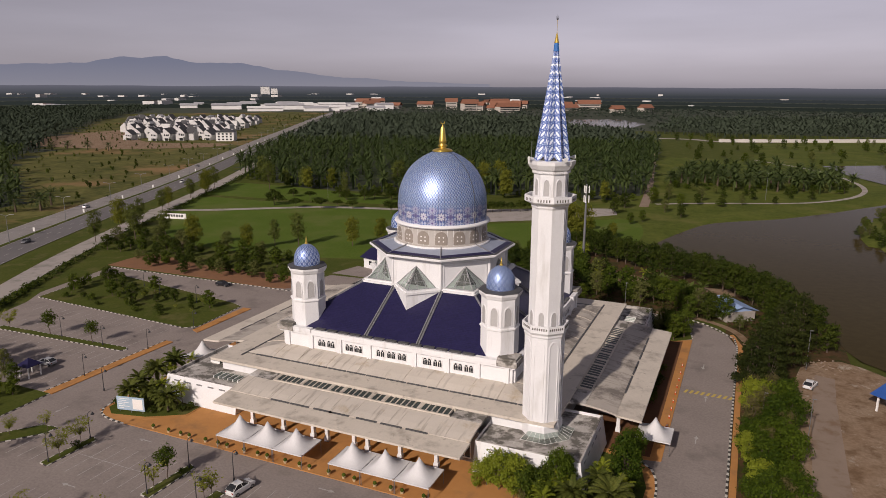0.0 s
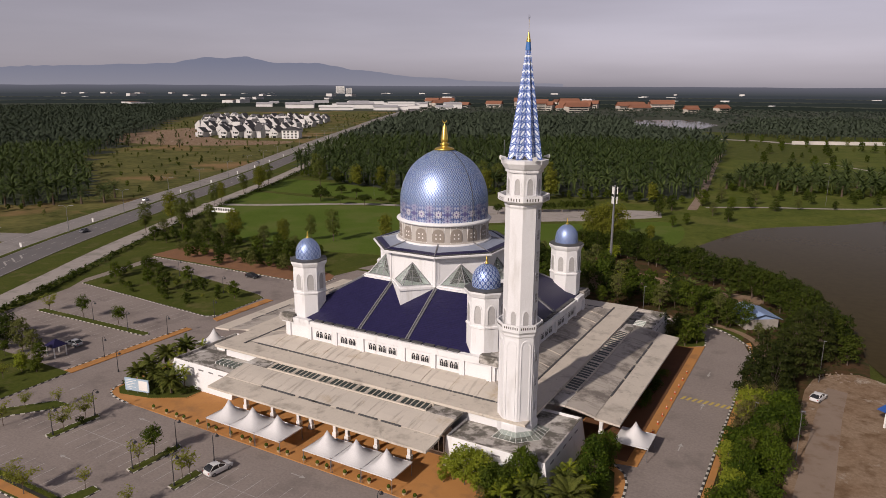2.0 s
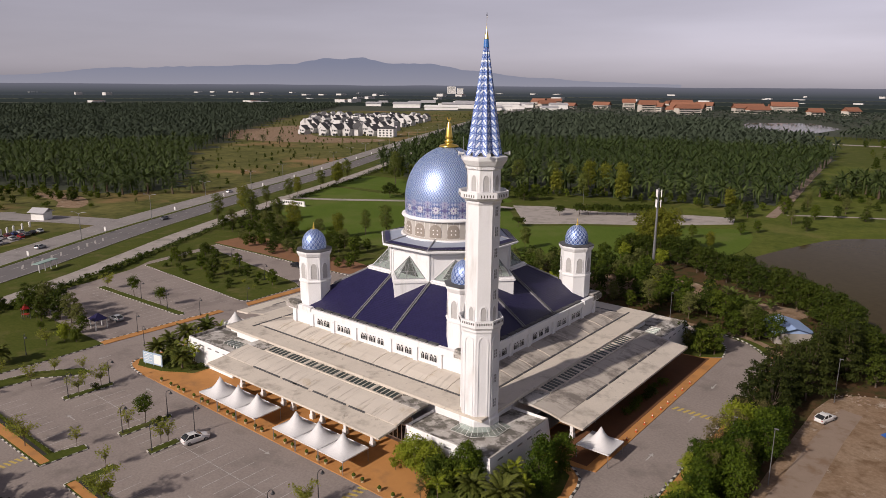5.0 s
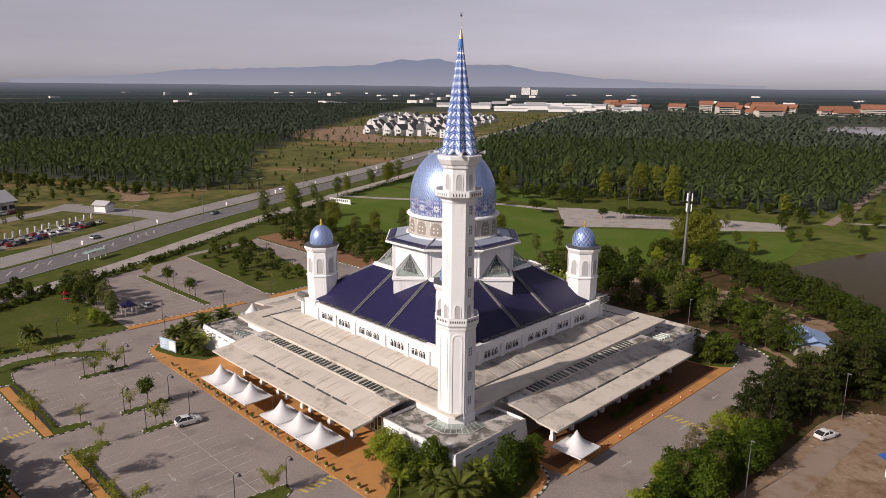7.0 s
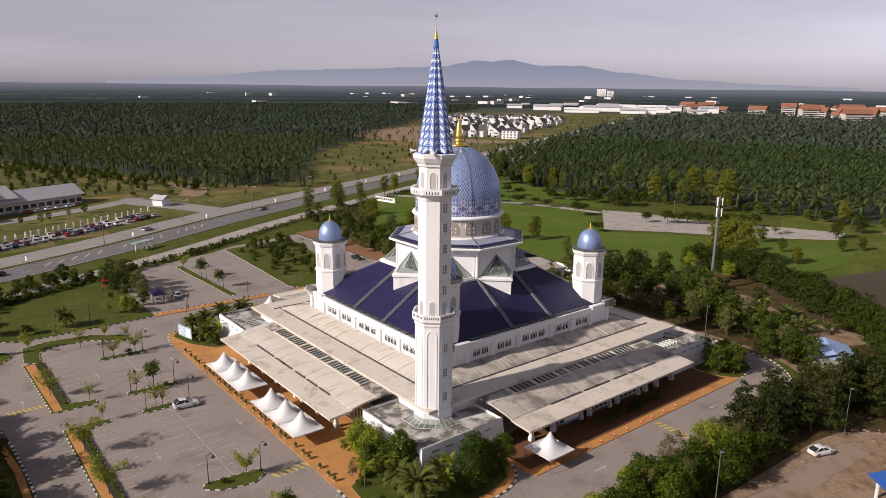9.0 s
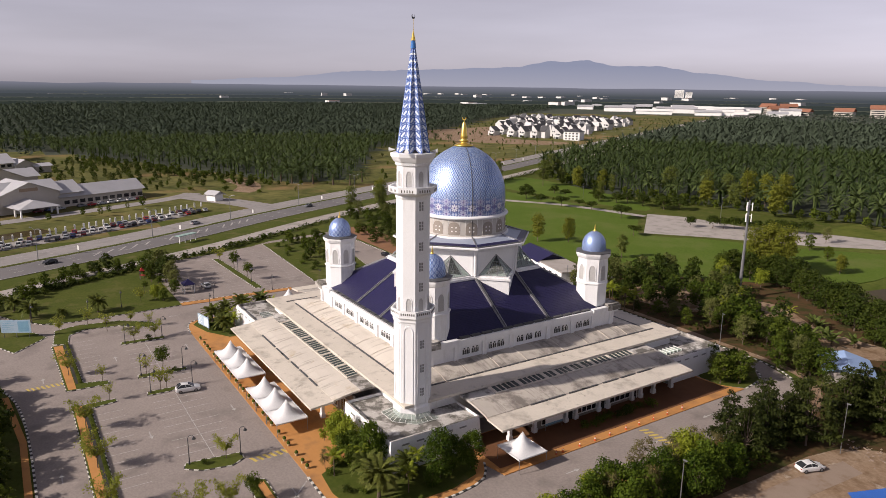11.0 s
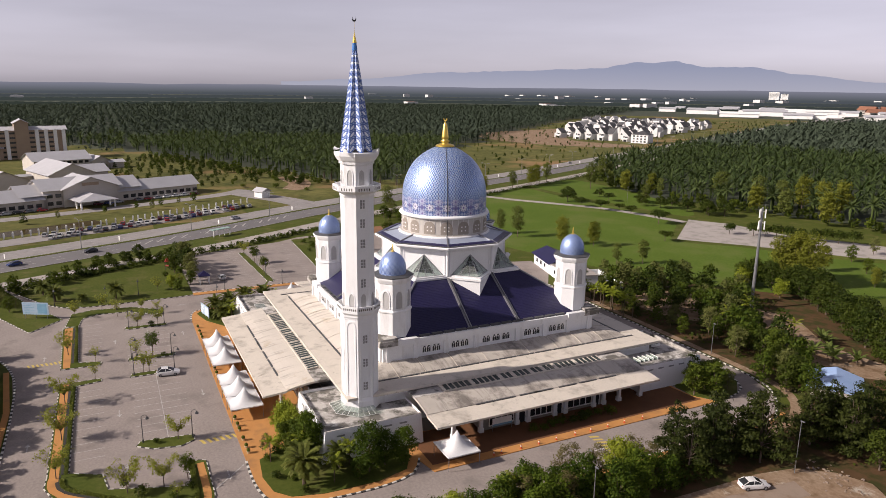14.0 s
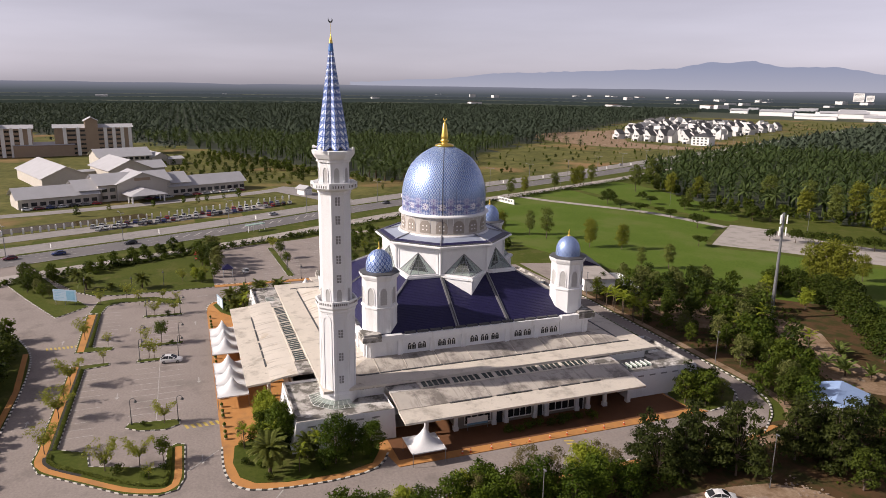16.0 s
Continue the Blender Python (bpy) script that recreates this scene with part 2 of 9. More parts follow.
gt, gm = gn.nodes.new("ShaderNodeBsdfTransparent"), gn.nodes.new("ShaderNodeMixShader")
gt.inputs[0].default_value, gm.inputs[0].default_value = (0.80, 0.88, 0.84, 1), 0.72
gn.links.new(gn.nodes["Principled BSDF"].outputs[0], gm.inputs[1])
gn.links.new(gt.outputs[0], gm.inputs[2])
gn.links.new(gm.outputs[0], gn.nodes["Material Output"].inputs[0])
DARK_IN = surf("shaded_interior", (0.06, 0.05, 0.045), (0.08, 0.07, 0.06), 1, 0.8)
DOME_TILES = tile_pattern("blue_dome_panels", 0.85, 3.5)
TURRET_TILES = tile_pattern("blue_turret_dome_panels", 1.15, base=((0.12, 0.21, 0.50), (0.60, 0.69, 0.84)))
SPIRE_TILES = spire_pattern("blue_spire_panels")
SPIRE_BLUE = surf("plain_blue_spire_tip", (0.03, 0.14, 0.42), (0.04, 0.17, 0.47), 2, 0.35)
ASPHALT = surf("worn_asphalt", (0.232, 0.198, 0.182), (0.292, 0.25, 0.228), 0.09, 0.9, stain=(0.135, 0.115, 0.105), stain_scale=0.14, stain_at=(0.52, 0.78), bump=0.15, fine=2.5, spec=0.2)
ROAD = surf("highway_asphalt", (0.115, 0.108, 0.110), (0.165, 0.153, 0.152), 0.05, 0.85, stain=(0.13, 0.125, 0.13), stain_scale=0.2, stretch=(1, 1, 1), bump=0.05)
LINE = surf("white_road_paint", (0.46, 0.44, 0.42), (0.37, 0.35, 0.33), 1.5, 0.8, stain=(0.26, 0.235, 0.22), stain_scale=1.2, stain_at=(0.42, 0.62))
ROAD_PALE = surf("worn_highway_asphalt", (0.225, 0.208, 0.20), (0.285, 0.262, 0.25), 0.05, 0.85, stain=(0.17, 0.155, 0.15), stain_scale=0.2, bump=0.05)
YELLOW = surf("yellow_road_paint", (0.55, 0.42, 0.10), (0.45, 0.33, 0.08), 1.5, 0.8)
KERB_W = surf("white_kerb_paint", (0.62, 0.60, 0.55), (0.5, 0.48, 0.44), 1.5, 0.8)
KERB_B = surf("black_kerb_paint", (0.03, 0.028, 0.025), (0.06, 0.055, 0.05), 1.5, 0.8)
TERRA = surf("terracotta_paving", (0.50, 0.245, 0.085), (0.42, 0.20, 0.068), 0.3, 0.85, stain=(0.27, 0.145, 0.07), stain_scale=0.25, stain_at=(0.52, 0.75), bump=0.1, spec=0.15)
GRASS = surf("mown_grass", (0.050, 0.070, 0.011), (0.082, 0.092, 0.019), 0.10, 0.9, stain=(0.15, 0.125, 0.055), stain_scale=0.16, stain_at=(0.52, 0.8), bump=0.6, fine=1.6, spec=0.08)
FIELD = surf("lush_playing_field", (0.066, 0.108, 0.013), (0.096, 0.138, 0.022), 0.05, 0.9, bump=0.5, fine=1.2, stain=(0.13, 0.135, 0.048), stain_scale=0.05, stain_at=(0.5, 0.8), spec=0.08)
SCRUB = surf("dry_scrub", (0.034, 0.050, 0.010), (0.165, 0.150, 0.052), 0.045, 0.95, stain=(0.27, 0.165, 0.085), stain_scale=0.014, stain_at=(0.53, 0.66), bump=0.6, fine=0.22, spec=0.08)
PARK = surf("rough_park_grass", (0.048, 0.072, 0.010), (0.115, 0.128, 0.026), 0.06, 0.9, bump=0.6, fine=0.4, stain=(0.15, 0.135, 0.05), stain_scale=0.03, stain_at=(0.55, 0.75), spec=0.08)
DIRT = surf("bare_earth", (0.195, 0.122, 0.072), (0.305, 0.228, 0.162), 0.16, 0.95, stain=(0.15, 0.095, 0.055), stain_scale=0.3, stain_at=(0.5, 0.64), bump=0.6, fine=1.6, spec=0.08, patch=((0.45, 0.40, 0.335), 0.21, 0.58, 0.68))
SOIL = surf("red_soil", (0.25, 0.115, 0.05), (0.18, 0.09, 0.045), 0.4, 0.95, bump=0.5)
PALE = surf("pale_concrete_paving", (0.38, 0.34, 0.31), (0.31, 0.28, 0.26), 0.2, 0.9, stain=(0.2, 0.19, 0.16), stain_scale=0.2)
WATER = surf("brown_lake_water", (0.050, 0.037, 0.014), (0.058, 0.044, 0.018), 0.02, 0.1, bump=0.12, fine=0.5, spec=0.1)
WATER.node_tree.nodes["Principled BSDF"].inputs["IOR"].default_value = 1.10
WATER.node_tree.nodes["Principled BSDF"].inputs["Specular IOR Level"].default_value = 0.16
BARK = surf("bark", (0.14, 0.10, 0.075), (0.09, 0.065, 0.05), 2, 0.9, bump=0.5)
PALM_BARK = surf("palm_bark", (0.13, 0.09, 0.06), (0.08, 0.06, 0.045), 3, 0.95, bump=0.6)
LEAF_DARK = leafy("dark_leaves", (0.014, 0.028, 0.004), (0.062, 0.080, 0.010))
LEAF_MID = leafy("green_leaves", (0.026, 0.050, 0.005), (0.100, 0.126, 0.014))
LEAF_LIME = leafy("lime_leaves", (0.110, 0.155, 0.012), (0.250, 0.275, 0.028))
LEAF_OLIVE = leafy("olive_leaves", (0.070, 0.086, 0.022), (0.150, 0.155, 0.046))
FROND = leafy("palm_fronds", (0.036, 0.058, 0.009), (0.140, 0.150, 0.034))
FROND_OIL = leafy("oil_palm_fronds", (0.020, 0.037, 0.011), (0.082, 0.108, 0.034), 0.55, 0.15)
# far fronds: distance haze mixed into the colour, greyer and flatter than near ones
FROND_HAZED = leafy("far_oil_palm_fronds", (0.034, 0.047, 0.031), (0.062, 0.080, 0.052), 0.8, 0.12)
FROND_BANANA = leafy("banana_leaves", (0.07, 0.10, 0.022), (0.14, 0.17, 0.045), 0.5, 0.3)
TENT = surf("white_tent_fabric", (0.66, 0.655, 0.66), (0.60, 0.595, 0.60), 0.6, 0.6, bump=0.05)
STEEL = surf("grey_steel", (0.30, 0.30, 0.31), (0.22, 0.22, 0.23), 2, 0.45, 0.6)
POLE_BLACK = surf("black_lamp_post", (0.025, 0.027, 0.03), (0.04, 0.04, 0.045), 2, 0.5)
BLUE_TARP = surf("blue_tarpaulin", (0.02, 0.085, 0.33), (0.03, 0.11, 0.40), 0.7, 0.5)
PALE_TARP = surf("pale_blue_sheet_roof", (0.26, 0.38, 0.62), (0.32, 0.44, 0.68), 0.5, 0.45)
ROOF_GREY = surf("grey_metal_roof_sheets", (0.46, 0.455, 0.475), (0.39, 0.385, 0.40), 0.2, 0.6)
ROOF_DARK = surf("dark_grey_roof_tiles", (0.045, 0.045, 0.05), (0.07, 0.068, 0.07), 0.3, 0.7)
ROOF_RED = surf("red_tile_roof", (0.27, 0.115, 0.065), (0.21, 0.09, 0.055), 0.2, 0.8)
BRICKISH = surf("buff_brick_wall", (0.36, 0.27, 0.19), (0.30, 0.22, 0.16), 0.3, 0.8)
WALL_FAR = surf("pale_house_wall", (0.82, 0.81, 0.79), (0.74, 0.73, 0.71), 0.1, 0.8)


# ---- mesh helpers ----
class Geo:
    """Gathers vertices and faces for one mesh."""

    def __init__(self):
        self.v, self.f, self.k, self.uv = [], [], [], []

    def face(self, pts, k=0, uv=None):
        n = len(self.v)
        self.v += [tuple(p) for p in pts]
        self.f.append(tuple(range(n, n + len(pts))))
        self.k.append(k)
        self.uv.append(uv)

    def prism(self, pts, z0, z1, k=0, top=None, lid=True):
        """An upright block over a plan outline (anticlockwise); z1 may be a height for each corner."""
        n, m = len(self.v), len(pts)
        zt = z1 if isinstance(z1, (list, tuple)) else [z1] * m
        zb = z0 if isinstance(z0, (list, tuple)) else [z0] * m
        self.v += [(x, y, z) for (x, y), z in zip(pts, zb)] + [(x, y, z) for (x, y), z in zip(pts, zt)]
        for i in range(m):
            j = (i + 1) % m
            self.f.append((n + i, n + j, n + m + j, n + m + i))
            self.k.append(k)
        if lid:
            self.f += [tuple(range(n + m, n + 2 * m)), tuple(range(n + m - 1, n - 1, -1))]
            self.k += [k if top is None else top, k]

    def box(self, x0, y0, z0, x1, y1, z1, k=0, top=None):
        self.prism([(x0, y0), (x1, y0), (x1, y1), (x0, y1)], z0, z1, k, top)

    def lathe(self, prof, n=24, phase=0.0, k=0, cx=0.0, cy=0.0, a0=0.0, a1=360.0, caps=True):
        """A turned form from (radius, z) pairs; n sides."""
        s, full = len(self.v), a1 - a0 > 359
        m = n if full else n + 1
        for r, z in prof:
            for i in range(m):
                a = radians(phase + a0 + (a1 - a0) * i / n)
                self.v.append((cx + r * math.cos(a), cy + r * math.sin(a), z))
        for j in range(len(prof) - 1):
            for i in range(n):
                q = (i + 1) % m
                self.f.append((s + j * m + i, s + j * m + q, s + (j + 1) * m + q, s + (j + 1) * m + i))
                self.k.append(k)
        if caps and full:
            self.f += [tuple(range(s + m - 1, s - 1, -1)), tuple(range(s + (len(prof) - 1) * m, s + len(prof) * m))]
            self.k += [k, k]

    def tube(self, pts, r0, r1=None, n=6, k=0):
        r1 = r0 if r1 is None else r1
        s, m = len(self.v), len(pts)
        for i, p in enumerate(pts):
            a, b = Vector(pts[max(0, i - 1)]), Vector(pts[min(m - 1, i + 1)])
            d = (b - a).normalized()
            e = d.orthogonal().normalized()
            g = d.cross(e)
            r = r0 + (r1 - r0) * i / max(1, m - 1)
            for j in range(n):
                w = 2 * math.pi * j / n
                self.v.append(tuple(Vector(p) + r * (math.cos(w) * e + math.sin(w) * g)))
        for i in range(m - 1):
            for j in range(n):
                q = (j + 1) % n
                self.f.append((s + i * n + j, s + i * n + q, s + (i + 1) * n + q, s + (i + 1) * n + j))
                self.k.append(k)
        self.f += [tuple(range(s + n - 1, s - 1, -1)), tuple(range(s + (m - 1) * n, s + m * n))]
        self.k += [k, k]

    def mesh(self, name, *mats, smooth=False):
        me = bpy.data.meshes.new(name)
        me.from_pydata(self.v, [], self.f)
        for m in mats:
            me.materials.append(m)
        if len(mats) > 1:
            k = (self.k + [0] * len(self.f))[:len(self.f)]
            me.polygons.foreach_set("material_index", k)
        if any(u for u in self.uv):
            lay = me.uv_layers.new(name="UVMap")
            flat = [c for f, u in zip(self.f, self.uv) for c in (u if u else [(0, 0)] * len(f))]
            lay.data.foreach_set("uv", [c for p in flat for c in p])
        if smooth:
            me.polygons.foreach_set("use_smooth", [True] * len(me.polygons))
        me.update()
        return me


def part(name, geo, mats, parent=None, label="", smooth=False, m=None):
    """One mesh object, at top level or under a thing or part."""
    mats = mats if isinstance(mats, (list, tuple)) else (mats,)
    me = geo if isinstance(geo, bpy.types.Mesh) else geo.mesh(name, *mats, smooth=smooth)
    ob = new(name, me)
    ob.parent = parent
    if m is not None:
        ob.matrix_basis = m
    return tagged(ob, label)


def thing(name, label, category, group="", kind="", m=None):
    ob = new(name)
    ob.empty_display_size = 0.5
    if m is not None:
        ob.matrix_basis = m
    return tagged(ob, label, category, group, kind)


def setting(name, geo, mats, label, category):
    return tagged(part(name, geo, mats), label, category, kind="structure")


def fast_mesh(name, v, f, mats, idx=None, smooth=False):
    """A mesh from arrays of vertices and quads."""
    me = bpy.data.meshes.new(name)
    v, f = np.asarray(v, dtype=np.float32), np.asarray(f, dtype=np.int32)
    me.vertices.add(len(v))
    me.vertices.foreach_set("co", v.ravel())
    me.loops.add(f.size)
    me.loops.foreach_set("vertex_index", f.ravel())
    me.polygons.add(len(f))
    me.polygons.foreach_set("loop_start", np.arange(0, f.size, f.shape[1], dtype=np.int32))
    for m in mats:
        me.materials.append(m)
    if idx is not None:
        me.polygons.foreach_set("material_index", np.asarray(idx, dtype=np.int32))
    me.update(calc_edges=True)
    return me


def inside(px, py, poly):
    """Which points lie in the outline."""
    r = np.zeros(px.shape, bool)
    for (x0, y0), (x1, y1) in zip(poly, poly[1:] + poly[:1]):
        if y0 == y1:
            continue
        r ^= ((y0 > py) != (y1 > py)) & (px < (x1 - x0) * (py - y0) / (y1 - y0) + x0)
    return r


def gap(px, py, poly, closed=True):
    """Distance of points to the outline."""
    d = np.full(px.shape, 1e9)
    for (x0, y0), (x1, y1) in zip(poly, poly[1:] + (poly[:1] if closed else [])):
        dx, dy = x1 - x0, y1 - y0
        t = np.clip(((px - x0) * dx + (py - y0) * dy) / (dx * dx + dy * dy + 1e-9), 0, 1)
        d = np.minimum(d, np.hypot(px - x0 - t * dx, py - y0 - t * dy))
    return d


def smooth_line(pts, step=4.0):
    """A Catmull-Rom line through the points."""
    p = [Vector((*q, 0)) for q in pts]
    p = [2 * p[0] - p[1]] + p + [2 * p[-1] - p[-2]]
    out = []
    for a, b, c, d in zip(p, p[1:], p[2:], p[3:]):
        n = max(2, int((c - b).length / step))
        for i in range(n):
            t = i / n
            q = 0.5 * (2 * b + (c - a) * t + (2 * a - 5 * b + 4 * c - d) * t * t + (3 * b - a - 3 * c + d) * t ** 3)
            out.append((q.x, q.y))
    return out + [(p[-2].x, p[-2].y)]


def offset(pts, d):
    """The line shifted to its left by d."""
    out = []
    for i, q in enumerate(pts):
        a, b = Vector(pts[max(0, i - 1)]), Vector(pts[min(len(pts) - 1, i + 1)])
        t = (b - a).normalized()
        out.append((q[0] - t.y * d, q[1] + t.x * d))
    return out


def ribbon(geo, pts, d0, d1, z, k=0):
    a, b = offset(pts, d0), offset(pts, d1)
    for i in range(len(pts) - 1):
        geo.face([(*a[i], z), (*a[i + 1], z), (*b[i + 1], z), (*b[i], z)] if d1 > d0 else [(*b[i], z), (*b[i + 1], z), (*a[i + 1], z), (*a[i], z)], k)


def dashes(geo, pts, d, z, length, space, w=0.12):
    """Broken paint along a line."""
    pts, run = offset(pts, d), 0.0
    for a, b in zip(pts, pts[1:]):
        a, b = Vector(a), Vector(b)
        l = (b - a).length
        t = (b - a) / l
        s = Vector((-t.y, t.x)) * w
        x = -run
        while x < l:
            x0, x1 = max(x, 0), min(x + length, l)
            if x1 > x0:
                p, q = a + t * x0, a + t * x1
                geo.face([(*(p - s), z), (*(q - s), z), (*(q + s), z), (*(p + s), z)])
            x += length + space
        run = (run + l) % (length + space)


def kerb(pts, z=0.0, closed=False, w=0.17, h=0.16, seg=0.75):
    """A raised kerb of black and white painted stones."""
    g, n = Geo(), 0
    pts = list(pts) + ([pts[0]] if closed else [])
    carry = 0.0
    for a, b in zip(pts, pts[1:]):
        a, b = Vector(a), Vector(b)
        l = (b - a).length
        if l < 0.05:
            continue
        c = max(1, round(l / seg))
        t = (b - a) / c
        s = Vector((-t.y, t.x)).normalized() * w
        for i in range(c):
            p, q = a + t * i, a + t * (i + 1)
            g.prism([tuple(p - s), tuple(q - s), tuple(q + s), tuple(p + s)], z, z + h, n % 2)
            n += 1
    return tagged(part("kerb", g, (KERB_W, KERB_B)), "raised kerb painted in black and white blocks", "kerb", kind="structure")


def slab(name, pts, z0, z1, mat, label, category):
    g = Geo()
    g.prism(pts, z0, z1)
    return setting(name, g, mat, label, category)


# ---- ground, water and roads ----
LAKE = smooth_line([(24, 123), (30, 113), (41, 109), (56, 101), (70, 79), (78, 60), (80, 42), (88, 31), (112, 22), (180, 60), (225, 200), (215, 330), (150, 312), (119, 273), (95, 240), (72, 212), (55, 198), (42, 184), (31, 152), (24, 123)], 6)[:-1]
LAKE_FAR = [(107, 461), (118, 405), (134, 361), (190, 370), (260, 420), (300, 520), (200, 520), (140, 480)]
POND = [(-246, 1100), (-163, 1150), (-95, 1010), (-105, 836), (-162, 807), (-215, 930)]
ISLET = smooth_line([(97, 180), (99, 165), (106, 150), (120, 150), (130, 190), (124, 232), (112, 236), (104, 212), (97, 180)], 6)[:-1]
HW = smooth_line([(-62, -225), (-92, -160), (-116, -109), (-131, -75), (-149, -37), (-175.5, 9), (-196, 50), (-221, 103), (-263, 195), (-320, 305), (-400, 455), (-500, 650), (-620, 880), (-740, 1125), (-900, 1450), (-1150, 1950)], 12)
PALMS_N = [(-245, 232), (-190, 205), (-150, 196), (-95, 212), (-50, 226), (-5, 232), (8, 260), (-8, 420), (-22, 560), (-50, 640), (-75, 700), (-165, 780), (-220, 940), (-450, 980), (-610, 940), (-472, 640), (-372, 440), (-302, 314), (-264, 251)]
PALMS_W = [(-262, 60), (-317, 43), (-356, 25), (-407, 7), (-540, -60), (-640, -130), (-760, -240), (-1500, -500), (-1750, 900), (-1645, 1628), (-1027, 845), (-800, 575), (-603, 366), (-510, 290), (-423, 192), (-361, 160), (-300, 122), (-268, 96)]
SCRUB_W = [(-214, 40), (-240, 55), (-262, 62), (-268, 96), (-361, 160), (-423, 192), (-603, 366), (-800, 575), (-1027, 845), (-1250, 1150), (-900, 1300), (-760, 1150), (-520, 660), (-330, 300), (-275, 190), (-232, 100)]


def ground():
    fine = np.concatenate([np.arange(-5200, -1500, 400.0), np.arange(-1500, -420, 40.0), np.arange(-420, -140, 12.0), np.arange(-140, 260, 5.0), np.arange(260, 520, 12.0), np.arange(520, 1500, 60.0), np.arange(1500, 5300, 400.0)])
    ys = np.concatenate([np.arange(-5200, -400, 400.0), np.arange(-400, -120, 20.0), np.arange(-120, 340, 5.0), np.arange(340, 620, 12.0), np.arange(620, 1600, 40.0), np.arange(1600, 5300, 400.0)])
    X, Y = np.meshgrid(fine, ys)
    Z = np.zeros_like(X)
    for poly, depth in ((LAKE, 3.0), (LAKE_FAR, 2.5), (POND, 2.5)):
        d = gap(X, Y, poly)
        w = inside(X, Y, poly)
        Z = np.where(w, -np.clip(0.5 + d * 0.35, 0, depth), Z)
        Z = np.where(~w & (d < 9), -0.5 * np.clip(1 - d / 9, 0, 1), Z)
    isl = inside(X, Y, ISLET)
    Z = np.where(isl, np.clip(gap(X, Y, ISLET) * 0.25 - 0.6, -0.6, 0.8), Z)
    nx, ny = len(fine), len(ys)
    i = np.arange(nx * ny).reshape(ny, nx)
    f = np.stack([i[:-1, :-1], i[:-1, 1:], i[1:, 1:], i[1:, :-1]], -1).reshape(-1, 4)
    cx, cy = ((X[:-1, :-1] + X[1:, 1:]) / 2).ravel(), ((Y[:-1, :-1] + Y[1:, 1:]) / 2).ravel()
    k = np.zeros(len(f), int)
    k[inside(cx, cy, SCRUB_W)] = 1
    west = np.interp(cy, [p[1] for p in HW], [p[0] for p in HW])
    k[(cx < west - 20) & (cy > -300) & (cx > -900)] = 1
    k[inside(cx, cy, PALMS_N) | inside(cx, cy, PALMS_W)] = 2
    k[np.hypot(cx, cy) > 1400] = 2
    k[(cy > 830) & (k == 0)] = 2
    k[(cx > 60) & (cy > 470) & (cy <= 830) & (k == 0)] = 4
    k[(cx > 57) & (cx < 80) & (cy > -130) & (cy < 60)] = 3
    k[(cx > -25) & (cx < 78) & (cy > 49) & (cy < 115) & ~inside(cx, cy, LAKE)] = 3
    k[(cx > -30) & (cx < 140) & (cy > 100 + 0.1 * cx) & (cy < 470) & (k == 0)] = 4
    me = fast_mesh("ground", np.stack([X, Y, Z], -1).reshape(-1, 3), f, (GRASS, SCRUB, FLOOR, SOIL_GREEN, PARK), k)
    return tagged(new("ground", me), "grassy ground with scrub and bare soil, reaching the horizon", "ground", kind="structure")


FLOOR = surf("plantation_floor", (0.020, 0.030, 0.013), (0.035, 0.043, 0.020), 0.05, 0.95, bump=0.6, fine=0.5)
# brown darker than the terracotta, painting the side canopy's shade onto the paving
SHADE_PAVING = surf("dark_brown_paving", (0.17, 0.08, 0.04), (0.12, 0.058, 0.03), 0.4, 0.85, bump=0.1, spec=0.15)
DRAIN = surf("dark_drain", (0.02, 0.019, 0.017), (0.035, 0.032, 0.028), 1.0, 0.9)
PALE_WALL = surf("pale_concrete_wall", (0.58, 0.55, 0.51), (0.5, 0.47, 0.44), 0.2, 0.85)
# red-brown litter soil, its colour darkened for the shade below the trees
SOIL_GREEN = surf("leaf_litter_soil", (0.115, 0.062, 0.032), (0.065, 0.042, 0.02), 0.12, 0.95, stain=(0.035, 0.042, 0.012), stain_scale=0.3, stain_at=(0.44, 0.6), bump=0.7, fine=2, spec=0.1)
DUST = surf("dusty_track", (0.29, 0.225, 0.178), (0.235, 0.18, 0.14), 0.25, 0.95, stain=(0.20, 0.13, 0.085), stain_scale=0.25, stain_at=(0.52, 0.66), bump=0.3, spec=0.1)
ground()


def water(name, poly, z, label):
    g = Geo()
    g.face([(x, y, z) for x, y in poly])
    setting(name, g, WATER, label, "water")


water("water_1", [(x, y) for x, y in LAKE], -0.55, "still brown lake with grassy banks")
water("water_2", LAKE_FAR, -0.55, "narrow arm of the brown lake")
water("water_3", POND, -0.6, "grey pond behind the plantation")

# tarmac round the building, one outline
slab("road_yard", [(-59.5, -100), (-45, -100), (-36, -92), (-20, -85.3), (0, -83.3), (34, -83.3), (60, -83.3), (60, -60), (57.6, -45), (57.6, 33), (55.5, 40), (50, 46), (42, 48.8), (20, 49), (-30, 49), (-58, 47), (-62, 30), (-66, 27.5), (-127, 26), (-122, -2), (-117, -10), (-112, -26), (-108, -47), (-62, -47), (-60, -60)], -0.3, 0.03, ASPHALT, "worn grey tarmac of the car park and service road", "road")
slab("road_north_yard", [(-59, 49.01), (-30, 49.01), (-40, 56), (-56, 60)], -0.3, 0.03, ASPHALT, "worn grey tarmac lane", "road")

